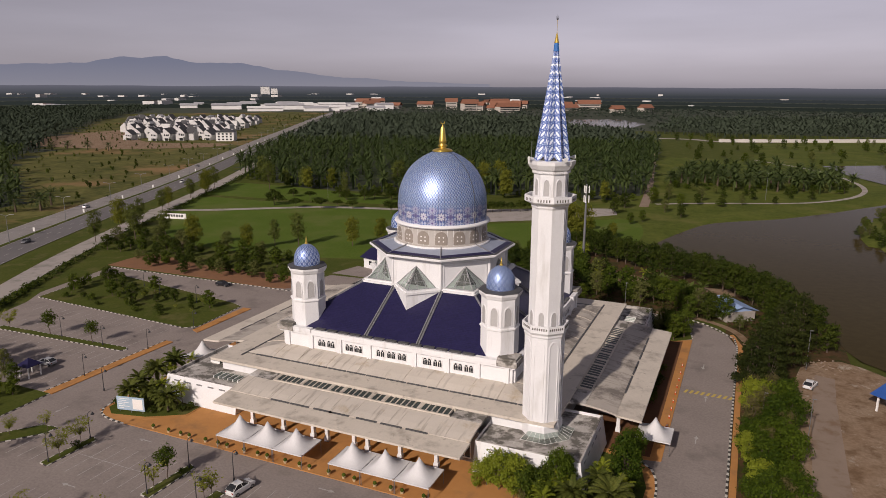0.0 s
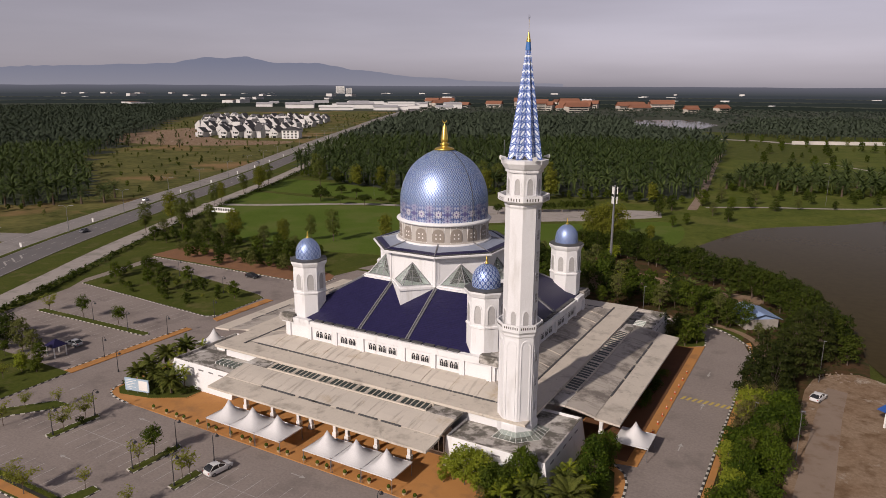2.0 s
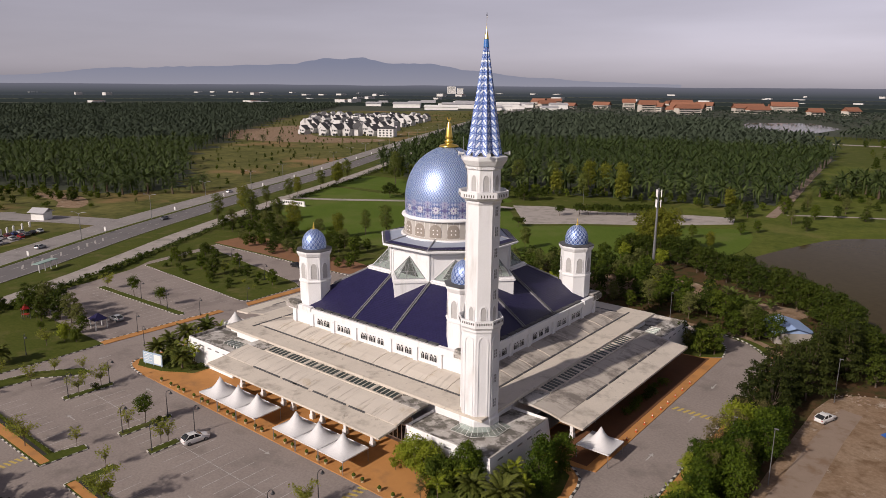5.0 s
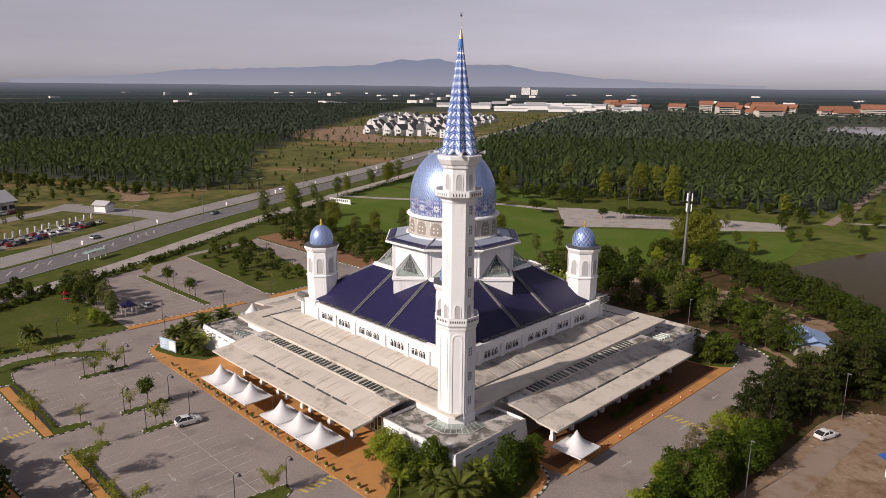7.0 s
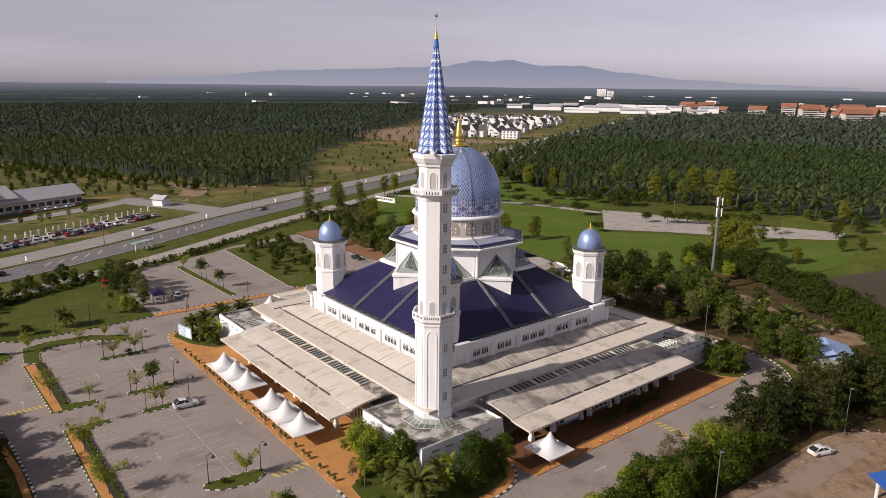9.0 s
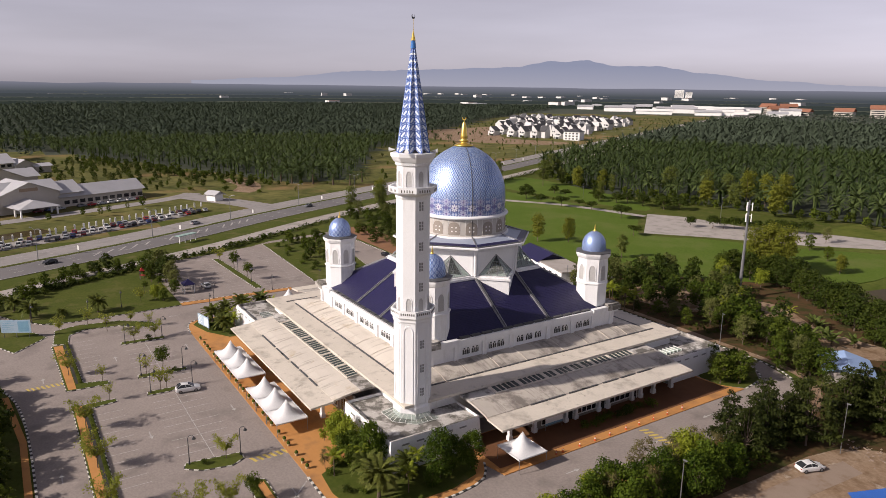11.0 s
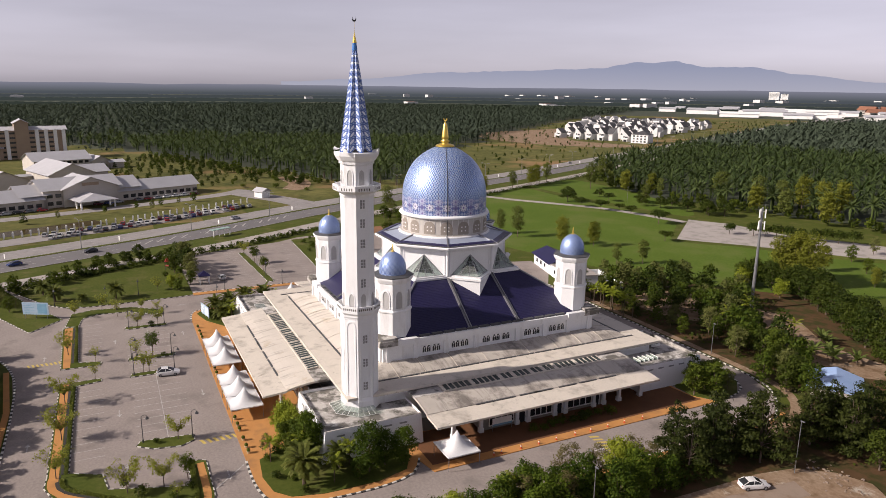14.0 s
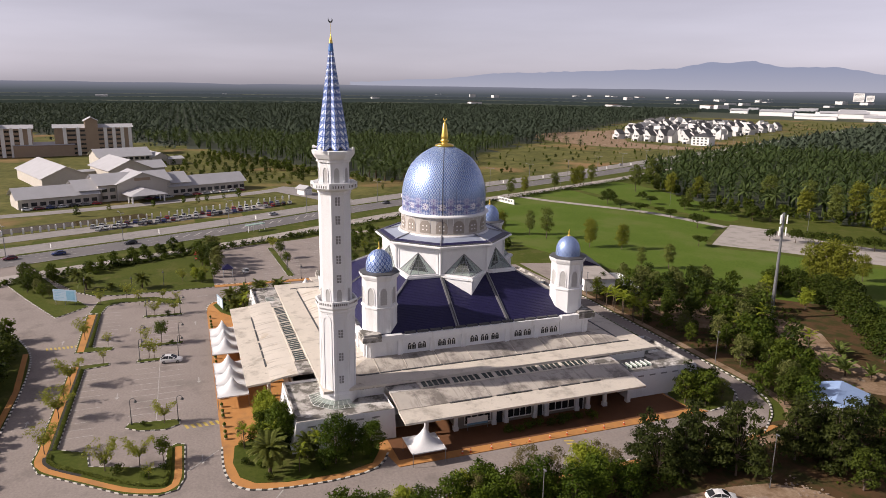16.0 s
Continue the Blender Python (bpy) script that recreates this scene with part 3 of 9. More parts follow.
# terracotta paving round the building
slab("pavement_south", [(-46.2, -47.2), (-43, -49.0), (-38, -49.4), (33.4, -49.5), (33.5, -46), (30.5, -42), (30, -36), (-30, -36), (-30, -43), (-36, -47.2)], 0.0, 0.15, TERRA, "orange terracotta paving under the front canopy", "pavement")
slab("pavement_east", [(36, -27), (43.0, -25.5), (48.1, -24.5), (48.2, 33.5), (44.5, 31), (36, 30)], 0.0, 0.15, TERRA, "orange terracotta paving under the side canopy", "pavement")
# painted shade strip, reaching out to where the side canopy's shadow ends
slab("pavement_side_tiles", [(36.2, -24), (46.3, -24), (46.3, 31.5), (44.4, 30.6), (36.2, 29.6)], 0.1, 0.156, SHADE_PAVING, "paving painted dark brown for the side canopy's shade", "pavement")
slab("pavement_inner", [(-34, -35.9), (30, -35.9), (35.9, -30), (35.9, 34), (-34, 34)], 0.0, 0.16, PALE, "pale paving below the building", "pavement")
ISLE_SE = smooth_line([(33.3, -49.5), (39, -49.6), (44, -48.9), (47, -46.4), (48.2, -41), (48.4, -33), (47, -27.5), (43.5, -25)], 2)
slab("verge_corner_rim", ISLE_SE + [(38, -24), (36, -30), (30, -40)], 0.0, 0.14, TERRA, "orange terracotta rim round a planted verge", "pavement")
slab("verge_corner", [(33.8, -47.6), (39, -48.2), (43.3, -47.5), (45.6, -45.5), (46.8, -41), (47, -33), (45.6, -28), (42.5, -26.2), (38, -25), (36, -30), (30.3, -41)], 0.0, 0.2, GRASS, "grassy verge with palms at the building's corner", "grass")
ISLE_SW = smooth_line([(-45.9, -46.6), (-46.3, -38), (-46.0, -27)], 3)
slab("verge_west_rim", ISLE_SW + [(-40, -25), (-30.2, -38), (-30.2, -43.2), (-36, -47.0), (-43, -48.7)], 0.0, 0.13, TERRA, "orange terracotta rim round a planted verge", "pavement")
slab("verge_west", [(-45.3, -46), (-45.3, -27.6), (-40, -26), (-30.3, -38), (-30.5, -42.6), (-36.4, -46.2), (-42.8, -47.7)], 0.0, 0.19, GRASS, "grassy verge with palms beside the building", "grass")
slab("verge_east", [(44.6, 31.2), (48.0, 34.2), (47, 40), (43, 44.2), (30, 45.5), (10, 45), (-20, 44.6), (-20, 38.5), (30, 38.5), (36, 34.5), (40, 31)], 0.0, 0.18, GRASS, "grassy verge behind the building", "grass")

slab("pavement_west", [(-46.6, -25), (-36, -25), (-36, 25), (-46.6, 25)], 0.0, 0.14, TERRA, "orange terracotta paving under the side canopy", "pavement")
kerb([(-46.7, 25), (-46.7, -25)])
slab("ground_soil_bank", smooth_line([(-130, 27.5), (-100, 28.2), (-62, 29), (-60, 38), (-75, 41), (-100, 40), (-128, 44), (-130, 27.5)], 5)[:-1], -0.2, 0.06, SOIL, "bare red soil bank behind the car park", "ground")
slab("ground_soil_lane", smooth_line([(-18, 58), (10, 62), (20, 76), (34, 71), (46, 66), (55, 72), (55, 80), (46, 80), (36, 80), (24, 88), (14, 88), (-8, 80), (-18, 58)], 6)[:-1], -0.2, 0.03, DIRT, "bare sandy soil among the trees", "ground")

# planted islands of the car park: outline, top
ISLANDS = [
    ("verge_lot_edge", [(-45.2, -76.8), (-54.6, -75.8), (-56.3, -71), (-55.0, -62), (-50, -55.6), (-46.8, -55.2), (-47.2, -57.5), (-51.5, -63), (-52.3, -70), (-50, -73.4), (-44, -74.2)]),
    ("verge_median_north", [(-44, -77.2), (-17.3, -76.6), (-17.0, -69.6), (-18.6, -69.4), (-19.8, -73.6), (-44, -74.2)]),
    ("verge_median_south", [(-9.4, -76.4), (26, -76.6), (26, -73.9), (-7.4, -73.7), (-8.2, -69.4), (-9.4, -69.5)]),
    ("verge_lot_south", [(26.1, -76.6), (29, -76.8), (32.6, -75.4), (42.4, -63.2), (44.3, -58.6), (43.6, -56.2), (40.8, -55.2), (30.5, -55.1), (29.9, -56.2), (30.8, -57.5), (37.0, -57.8), (33.0, -68.7), (28.4, -69.4), (26.1, -73.8)]),
    ("verge_bay_one", [(-39.2, -64), (-37.6, -64.2), (-37.4, -55.6), (-38.6, -55)]),
    ("verge_bay_two", [(-18.4, -64), (-16.8, -64.2), (-16.6, -55.6), (-17.8, -55)]),
    ("verge_bay_three", [(-9.3, -63.9), (-7.8, -64.1), (-7.8, -59.2), (-9.2, -59.0)]),
    ("verge_bay_four", [(20.2, -63.8), (21.6, -64.3), (23.4, -62), (24.2, -58), (23, -55.9), (21.2, -55.8)]),
    ("verge_lot_west", [(-104.5, -26.8), (-66, -25.2), (-65, -24.2), (-66, -23.4), (-104.5, -25)]),
]
for nm, pts in ISLANDS:
    slab(nm, pts, 0.0, 0.17, GRASS, "grassy kerbed island of the car park", "grass")
    kerb(pts, closed=True)
slab("verge_planted_strip", [(-118, -5.6), (-100, -6.4), (-64, -8.2), (-61.5, -6), (-62.5, 10.4), (-66, 12), (-122, 21)], 0.0, 0.17, GRASS, "planted strip of grass and shrubs between car parks", "grass")
kerb([(-118, -5.6), (-100, -6.4), (-64, -8.2), (-61.5, -6), (-62.5, 10.4), (-66, 12), (-122, 21)], closed=True)
slab("pavement_walk", [(-61.9, -46.5), (-59.6, -46.5), (-59.2, -16.5), (-61.3, -16.5)], 0.0, 0.16, TERRA, "orange terracotta footway", "pavement")
slab("pavement_walk_end", [(-61, -8.5), (-58.6, -9.5), (-58.6, 10), (-61, 10)], 0.0, 0.16, TERRA, "orange terracotta footway", "pavement")
slab("pavement_median", [(-43.5, -76.9), (-17.6, -76.3), (-17.6, -75.0), (-43.5, -75.2)], 0.1, 0.19, TERRA, "orange terracotta strip", "pavement")
slab("pavement_median_south", [(-9.1, -76.2), (28, -76.4), (28, -75.1), (-9.1, -74.9)], 0.1, 0.19, TERRA, "orange terracotta strip", "pavement")
for n, (x0, x1) in enumerate(((-43.5, -20.0), (-8.6, 26.0))):
    slab("drain_%d" % (n + 1), [(x0, -74.98 - 0.1 * (1 - n)), (x1, -74.88), (x1, -74.42), (x0, -74.5)], 0.1, 0.185, DRAIN, "dark open drain along the hedge", "drain")
LOT_RIM = smooth_line([(26, -76.45), (29, -76.6), (32.4, -75.1), (37.5, -69), (42.1, -63.1), (43.9, -58.6), (43.2, -56.5), (40.6, -55.45), (31, -55.35)], 1.5)
g = Geo()
ribbon(g, LOT_RIM, 0.1, 1.15, 0.197)
setting("pavement_lot_rim", g, TERRA, "orange terracotta rim of a grassy island", "pavement")
g = Geo()
ribbon(g, LOT_RIM[:9], 1.16, 1.7, 0.187)
setting("drain_3", g, DRAIN, "dark open drain along the hedge", "drain")
GARDEN = [(-60.2, -46.5), (-59.6, -58), (-59.6, -72), (-61.5, -78), (-66.4, -82.6), (-79, -89.5), (-90, -85), (-96, -76), (-104, -58), (-108, -47)]
slab("verge_garden", GARDEN, 0.0, 0.16, GRASS, "lawn with many small trees beside the car park", "grass")
kerb(GARDEN[:7])
kerb([(-62, -46.5), (-61.4, -16.5)])
kerb(smooth_line([(-46.3, -28), (-46.3, -40), (-45.9, -46.6), (-43, -48.9), (-38, -49.5)], 2))
kerb(ISLE_SE)
kerb(smooth_line([(-127, 26), (-66, 27.6), (-58.5, 28.5), (-58, 36)], 4))
kerb(smooth_line([(57.7, -48), (57.7, 0), (57.7, 33), (55.6, 40), (50, 46.2), (42, 49), (20, 49.2), (-30, 49.2)], 3))
kerb(smooth_line([(-36, -92.2), (-20, -85.5), (0, -83.5), (40, -83.5)], 3))
kerb(smooth_line([(48.1, 34.2), (47, 40), (43, 44.3), (30, 45.6), (10, 45.1), (-20, 44.7)], 3))
slab("pavement_road_edge", [(58.0, -48), (59.0, -48), (59.0, 33), (56.8, 41), (56.0, 40.5), (58.0, 33)], 0.0, 0.14, TERRA, "orange terracotta strip along the service road", "pavement")
g = Geo()
ribbon(g, smooth_line([(60.3, 22), (60.2, 33.5), (58.0, 42.0), (51.8, 48.6), (42, 50.9), (20, 51.2), (-28, 51.2)], 3), -0.8, 1.0, 0.035)
setting("ground_soil_verge", g, DIRT, "bare sandy soil outside the kerb of the service road", "ground")
slab("pavement_west_edge", [(-20, -86.8), (0, -84.8), (40, -84.8), (40, -83.8), (0, -83.8), (-20, -85.8)], 0.0, 0.14, TERRA, "orange terracotta strip along the road", "pavement")

slab("road_entrance", [(-59.6, -76), (-66.4, -82.7), (-79, -89.6), (-104, -101), (-116, -116), (-97, -140), (-80, -114), (-59.4, -100.1)], -0.3, 0.024, ASPHALT, "worn grey tarmac of the entrance road", "road")
ENTRY = [(-44.0, -84.2), (-51.3, -77.8), (-66, -85.3), (-84, -93.0), (-86, -98), (-79.5, -101.5), (-62, -93.3)]
slab("verge_entrance", ENTRY, 0.0, 0.17, GRASS, "grassy kerbed island at the entrance", "grass")
kerb(ENTRY, closed=True)
slab("ground_sandy_patch", smooth_line([(-250, 22), (-268, 30), (-296, 30), (-300, 40), (-276, 44), (-252, 38), (-240, 28), (-250, 22)], 5)[:-1], -0.3, 0.03, DIRT, "bare sandy patch on the rough ground", "ground")
slab("ground_estate_soil", smooth_line([(-640, 360), (-560, 322), (-470, 330), (-410, 380), (-420, 420), (-500, 400), (-600, 470), (-680, 520), (-640, 360)], 6)[:-1], -0.3, 0.03, DIRT, "bare brown soil before the houses", "ground")

# the bare lot and its track on the lake side
slab("ground_bare_lot", smooth_line([(67.5, -70), (67.8, -20), (68.5, 10), (70, 26), (78, 33), (86, 27), (100, 14), (150, 0), (160, -70), (110, -90), (67.5, -70)], 8)[:-1], -0.3, 0.02, DIRT, "bare sandy lot by the lake", "ground")
slab("road_track", [(68.3, -70), (73.8, -70), (74.3, -20), (75.2, 10), (76, 22), (72.5, 23), (71.0, 9), (69, -25)], -0.3, 0.04, DUST, "dusty concrete track", "road")

# playing field, plaza and paths
slab("ground_field", smooth_line([(-176, 96), (-206, 146), (-165, 152), (-120, 158), (-90, 156), (-62, 128), (-45, 142), (-18, 158), (12, 178), (20, 130), (-10, 92), (-45, 74), (-95, 60), (-140, 66), (-176, 96)], 8)[:-1], -0.3, 0.02, FIELD, "lush green playing field", "grass")
slab("ground_field_far", smooth_line([(-206, 156), (-225, 195), (-190, 200), (-120, 190), (-98, 172), (-125, 166), (-165, 160), (-206, 156)], 8)[:-1], -0.3, 0.02, FIELD, "green lawn behind the path", "grass")
slab("pavement_plaza", [(-63, 131), (-92, 166), (-78, 175), (-52, 178), (-20, 196), (0, 204), (4, 188), (-18, 166), (-45, 147)], -0.3, 0.05, PALE, "pale paved plaza beside the field", "pavement")
g = Geo()
ribbon(g, smooth_line([(-196, 108), (-172, 120), (-149, 136), (-131, 148), (-110, 155), (-88, 160)], 6), -2.4, 2.4, 0.06)
setting("pavement_path", g, PALE, "pale footpath along the field", "pavement")
g = Geo()
ribbon(g, [(11.8, 215), (8, 260), (-6, 380), (-21, 520)], -2.2, 2.2, 0.06)
setting("pavement_lane", g, DUST, "straight sandy lane", "road")
g = Geo()
ribbon(g, smooth_line([(-80, 690), (0, 690), (26, 668), (100, 700), (200, 750), (420, 800)], 20), -6, 6, 0.1)
setting("road_far", g, PALE, "pale concrete embankment road", "road")
WEIR = smooth_line([(26, 662), (100, 694), (200, 744)], 8)
g = Geo()
for p, q in zip(WEIR, WEIR[1:]):
    g.prism([p, q, (q[0] - 0.6, q[1] + 1.2), (p[0] - 0.6, p[1] + 1.2)], 0.0, 3.4)
setting("wall_weir", g, PALE_WALL, "long pale concrete weir wall", "wall")
g = Geo()
ribbon(g, smooth_line([(60, 480), (100, 420), (118, 350), (112, 300), (85, 262), (40, 240), (16, 226)], 8), -1.4, 1.4, 0.06)
setting("pavement_lake_path", g, PALE, "pale path round the lake park", "pavement")

# the dual carriageway
g = Geo()
ribbon(g, HW, -14.6, -0.9, 0.12)
setting("road_highway_near", g, ROAD, "dark grey carriageway of the highway", "road")
g = Geo()
ribbon(g, HW, 0.9, 13.6, 0.12)
setting("road_highway_far", g, ROAD_PALE, "paler grey carriageway of the highway", "road")
g = Geo()
ribbon(g, HW, -0.9, 0.9, 0.2)
setting("verge_highway_median", g, GRASS, "narrow grassy central reservation", "grass")
g = Geo()
for d in (-14.1, -1.4, 1.4, 13.1):
    ribbon(g, HW, d - 0.12, d + 0.12, 0.145)
HATCH = min(range(len(HW)), key=lambda i: abs(HW[i][1] + 66))
for d in (-9.3, -5.6, 5.6, 9.3):
    dashes(g, HW[:90], d, 0.145, 3.0, 6.0)
for i in range(16):
    j = HATCH + i // 3
    if i % 6 == 5:
        continue
    o = offset(HW[j:j + 2], -8.4)
    a = Vector(o[0]).lerp(Vector(o[1]), (i % 3) / 3)
    t = (Vector(o[1]) - Vector(o[0])).normalized()
    n = Vector((-t.y, t.x))
    p, q = a, a + n * 3.6 + t * 4.6
    g.face([(*p, 0.146), (*(p + t * 0.95), 0.146), (*(q + t * 0.95), 0.146), (*q, 0.146)])
setting("road_marking", g, LINE, "white lane lines and chevrons", "road marking")
g = Geo()
ribbon(g, HW, -33.8, -26.0, 0.1)
setting("road_frontage", g, PALE, "pale concrete drain and frontage road", "road")
g = Geo()
ribbon(g, [p for p in HW if p[1] < 6], 22.5, 34.0, 0.1)
ribbon(g, smooth_line([(-186, -170), (-196, -122), (-211, -75), (-229, -31), (-241, -9), (-252, 2)], 8), -4.5, 4.5, 0.08)
slabish = smooth_line([(-184, 22), (-195, 20), (-214, 12), (-232, 2), (-246, -4)], 5)
ribbon(g, slabish, -7, 7, 0.09)
setting("road_slip", g, ROAD_PALE, "side road to the low buildings", "road")
g = Geo()
ribbon(g, [p for p in HW if -190 < p[1] < -42], 39.5, 50.0, 0.06)
setting("water_4", g, WATER, "dark drainage ditch behind the fence", "water")

# bay lines, arrows and the hatched crossings
g = Geo()


def stroke(x0, y0, x1, y1, w=0.06, z=0.036):
    d = Vector((x1 - x0, y1 - y0)).normalized()
    s = Vector((-d.y, d.x)) * w
    g.face([(x0 - s.x, y0 - s.y, z), (x1 - s.x, y1 - s.y, z), (x1 + s.x, y1 + s.y, z), (x0 + s.x, y0 + s.y, z)])


for i in range(27):
    x = -47 + 2.67 * i
    if not (-40 < x < -37 or -19 < x < -16 or -10 < x < -7.5 or x > 19.5):
        stroke(x, -64.2, x, -55.2)
    if x < -45 or (-20 < x < -6):
        continue
    stroke(x, -73.4, x, -69.0)
stroke(-36.5, -59.6, -19.5, -59.6)
stroke(-6.5, -59.6, 20.2, -59.6)
for i in range(18):
    stroke(-112 + 2.67 * i, -9.5, -112 + 2.67 * i, -14)
    stroke(-112 + 2.67 * i, -19, -112 + 2.67 * i, -23)
    stroke(-108 + 2.67 * i, -27.6, -108 + 2.67 * i, -32)
    stroke(-108 + 2.67 * i, -41, -108 + 2.67 * i, -46)
for x, y, h in ((-30, -52.2, 90), (5, -52.3, 270), (36, -52.5, 270), (52.5, -15, 0), (53, 2, 0), (51.6, 18, 180), (-25, -80, 90), (15, -80, 90), (-52.5, -50, 180), (-30, -66.5, 90), (8, -66.6, 270), (28, -66, 90)):
    m = Matrix.Rotation(radians(h), 2)
    for pts in ([(-0.1, -1.4), (0.1, -1.4), (0.1, 0.4), (-0.1, 0.4)], [(-0.42, 0.4), (0.42, 0.4), (0, 1.4)]):
        g.face([(x + (m @ Vector(p)).x, y + (m @ Vector(p)).y, 0.036) for p in pts])
stroke(57, -47.5, 48.5, -42, 0.1)
stroke(39, -54.8, 34, -50, 0.1)
setting("road_bay_marking", g, LINE, "worn white parking bay lines and arrows", "road marking")
g = Geo()
for i in range(9):
    x = 48.8 + i
    g.face([(x, 3.4, 0.036), (x + 0.5, 3.4, 0.036), (x + 1.0, 5.0, 0.036), (x + 0.5, 5.0, 0.036)])
for i in range(6):
    y = -55.2 + i
    g.face([(23.5, y, 0.036), (25, y + 0.5, 0.036), (25, y + 1.0, 0.036), (23.5, y + 0.5, 0.036)])
for i in range(8):
    y = -83 + i * 0.8
    g.face([(-22.5, y, 0.036), (-21, y + 0.4, 0.036), (-21, y + 0.8, 0.036), (-22.5, y + 0.4, 0.036)])
setting("road_hump_marking", g, YELLOW, "yellow hatched speed humps", "road marking")


# ---- the mosque ----
mosque = thing("mosque", "white mosque with a blue tiled dome and dark navy roof", "mosque")
ALONG = [Matrix.Rotation(radians(90 * i), 4, "Z") for i in range(4)]   # south, east, north, west

# raised body and its parapet
g = Geo()
g.box(-23.2, -23.2, 5.0, 23.2, 23.2, 11.3)
part("body_wall", g, WHITE, mosque, "white rendered wall of the prayer hall")
g = Geo()
g.box(-0.45, -23.55, 6.8, 0.45, -23.1, 10.7)
PILASTER = g.mesh("pilaster", WHITE)
for i in range(4):
    for x in (-22.2, -16.9, -10.6, -4.3, 4.9, 11.3, 17.0, 22.2):
        part("pilaster", PILASTER, None, mosque, m=ALONG[i] @ pose(x, 0, 0))
g = Geo()
for i in range(4):
    m = ALONG[i].to_2x2()
    g.prism([tuple(m @ Vector(p)) for p in ((-23.75, -23.75), (23.75, -23.75), (23.0, -23.0), (-23.0, -23.0))], 10.7, 11.75)
    for s in (-1, 1):
        x0, x1 = sorted((s * 16.6, s * 24.0))
        g.prism([tuple(m @ Vector(p)) for p in ((x0, -24.0), (x1, -24.0), (x1, -23.0), (x0, -23.0))], 11.2, 12.0)
part("parapet", g, WHITE, mosque)
g = Geo()
g.box(-1.05, -23.3, 11.7, 1.05, -22.5, 12.05)
GUTTER = g.mesh("gutter_length", TRIM_DARK)
for i in range(4):
    for j in range(13):
        part("gutter_length", GUTTER, None, mosque, m=ALONG[i] @ pose(-14.85 + j * 2.5, 0, 0))

# navy hipped roof, four slopes, with ribs
def slope_z(d):
    return 11.85 + (22.9 - d) * 0.64


for i in range(4):
    g = Geo()
    A = ALONG[i]
    q = [A @ Vector(p) for p in ((-22.9, -22.9, slope_z(22.9)), (22.9, -22.9, slope_z(22.9)), (11.5, -11.5, slope_z(11.5)), (-11.5, -11.5, slope_z(11.5)))]
    g.face(q)
    g.face([v - Vector((0, 0, 0.3)) for v in reversed(q)])
    part("roof", g, NAVY, mosque, "navy blue glazed tile roof slope")
    lo, hi = slope_z(22.9), slope_z(12.1)
    for j in range(1, 34):                      # tile courses stand proud of the slope
        d = 22.9 - j * 0.33
        z = slope_z(d)
        a, b = A @ Vector((-d, -d, z + 0.035)), A @ Vector((d, -d, z + 0.035))
        c, e = A @ Vector((d - 0.32, -d + 0.32, z + 0.21)), A @ Vector((-d + 0.32, -d + 0.32, z + 0.21))
        g = Geo()
        g.face([a, b, c, e])
        g.face([a - Vector((0, 0, 0.08)), b - Vector((0, 0, 0.08)), b, a])
        part("tile_course", g, NAVY, mosque)
    for x0, x1 in ((-5.3, -4.8), (5.3, 5.2)):
        g = Geo()
        n = Vector((0, 0, 1))
        for w, h, k in ((0.36, 0.3, 0), (0.1, 0.42, 1)):
            p = [A @ Vector(v) for v in ((x0 - w, -22.8, lo), (x0 + w, -22.8, lo), (x1 + w, -12.1, hi), (x1 - w, -12.1, hi))]
            t = [v + Vector((0, 0, h)) for v in p]
            g.face(t, k)
            for a, b in ((0, 1), (1, 2), (2, 3), (3, 0)):
                g.face([p[a], p[b], t[b], t[a]], k)
        part("roof_rib", g, (ZINC, TRIM_DARK), mosque, "grey metal roof rib")
    g = Geo()
    p0, p1 = A @ Vector((-17, -17, slope_z(17) + 0.05)), A @ Vector((-11.6, -11.6, slope_z(11.6) + 0.05))
    g.tube([p0, p1], 0.22)
    part("hip_ridge", g, ZINC, mosque)

for sx in (-1, 1):
    for sy in (-1, 1):
        g = Geo()
        a, b = sorted((sx * 20.6, sx * 23.9))
        c, d = sorted((sy * 20.6, sy * 23.9))
        g.box(a, c, 12.02, b, d, 12.5)
        g.box(min(sx * 20.6, sx * 24.15), min(sy * 20.6, sy * 24.15), 11.1, max(sx * 20.6, sx * 24.15), max(sy * 20.6, sy * 24.15), 12.1)
        part("corner_cap", g, MOSSY, mosque, "grey flat ledge at the foot of the turret")

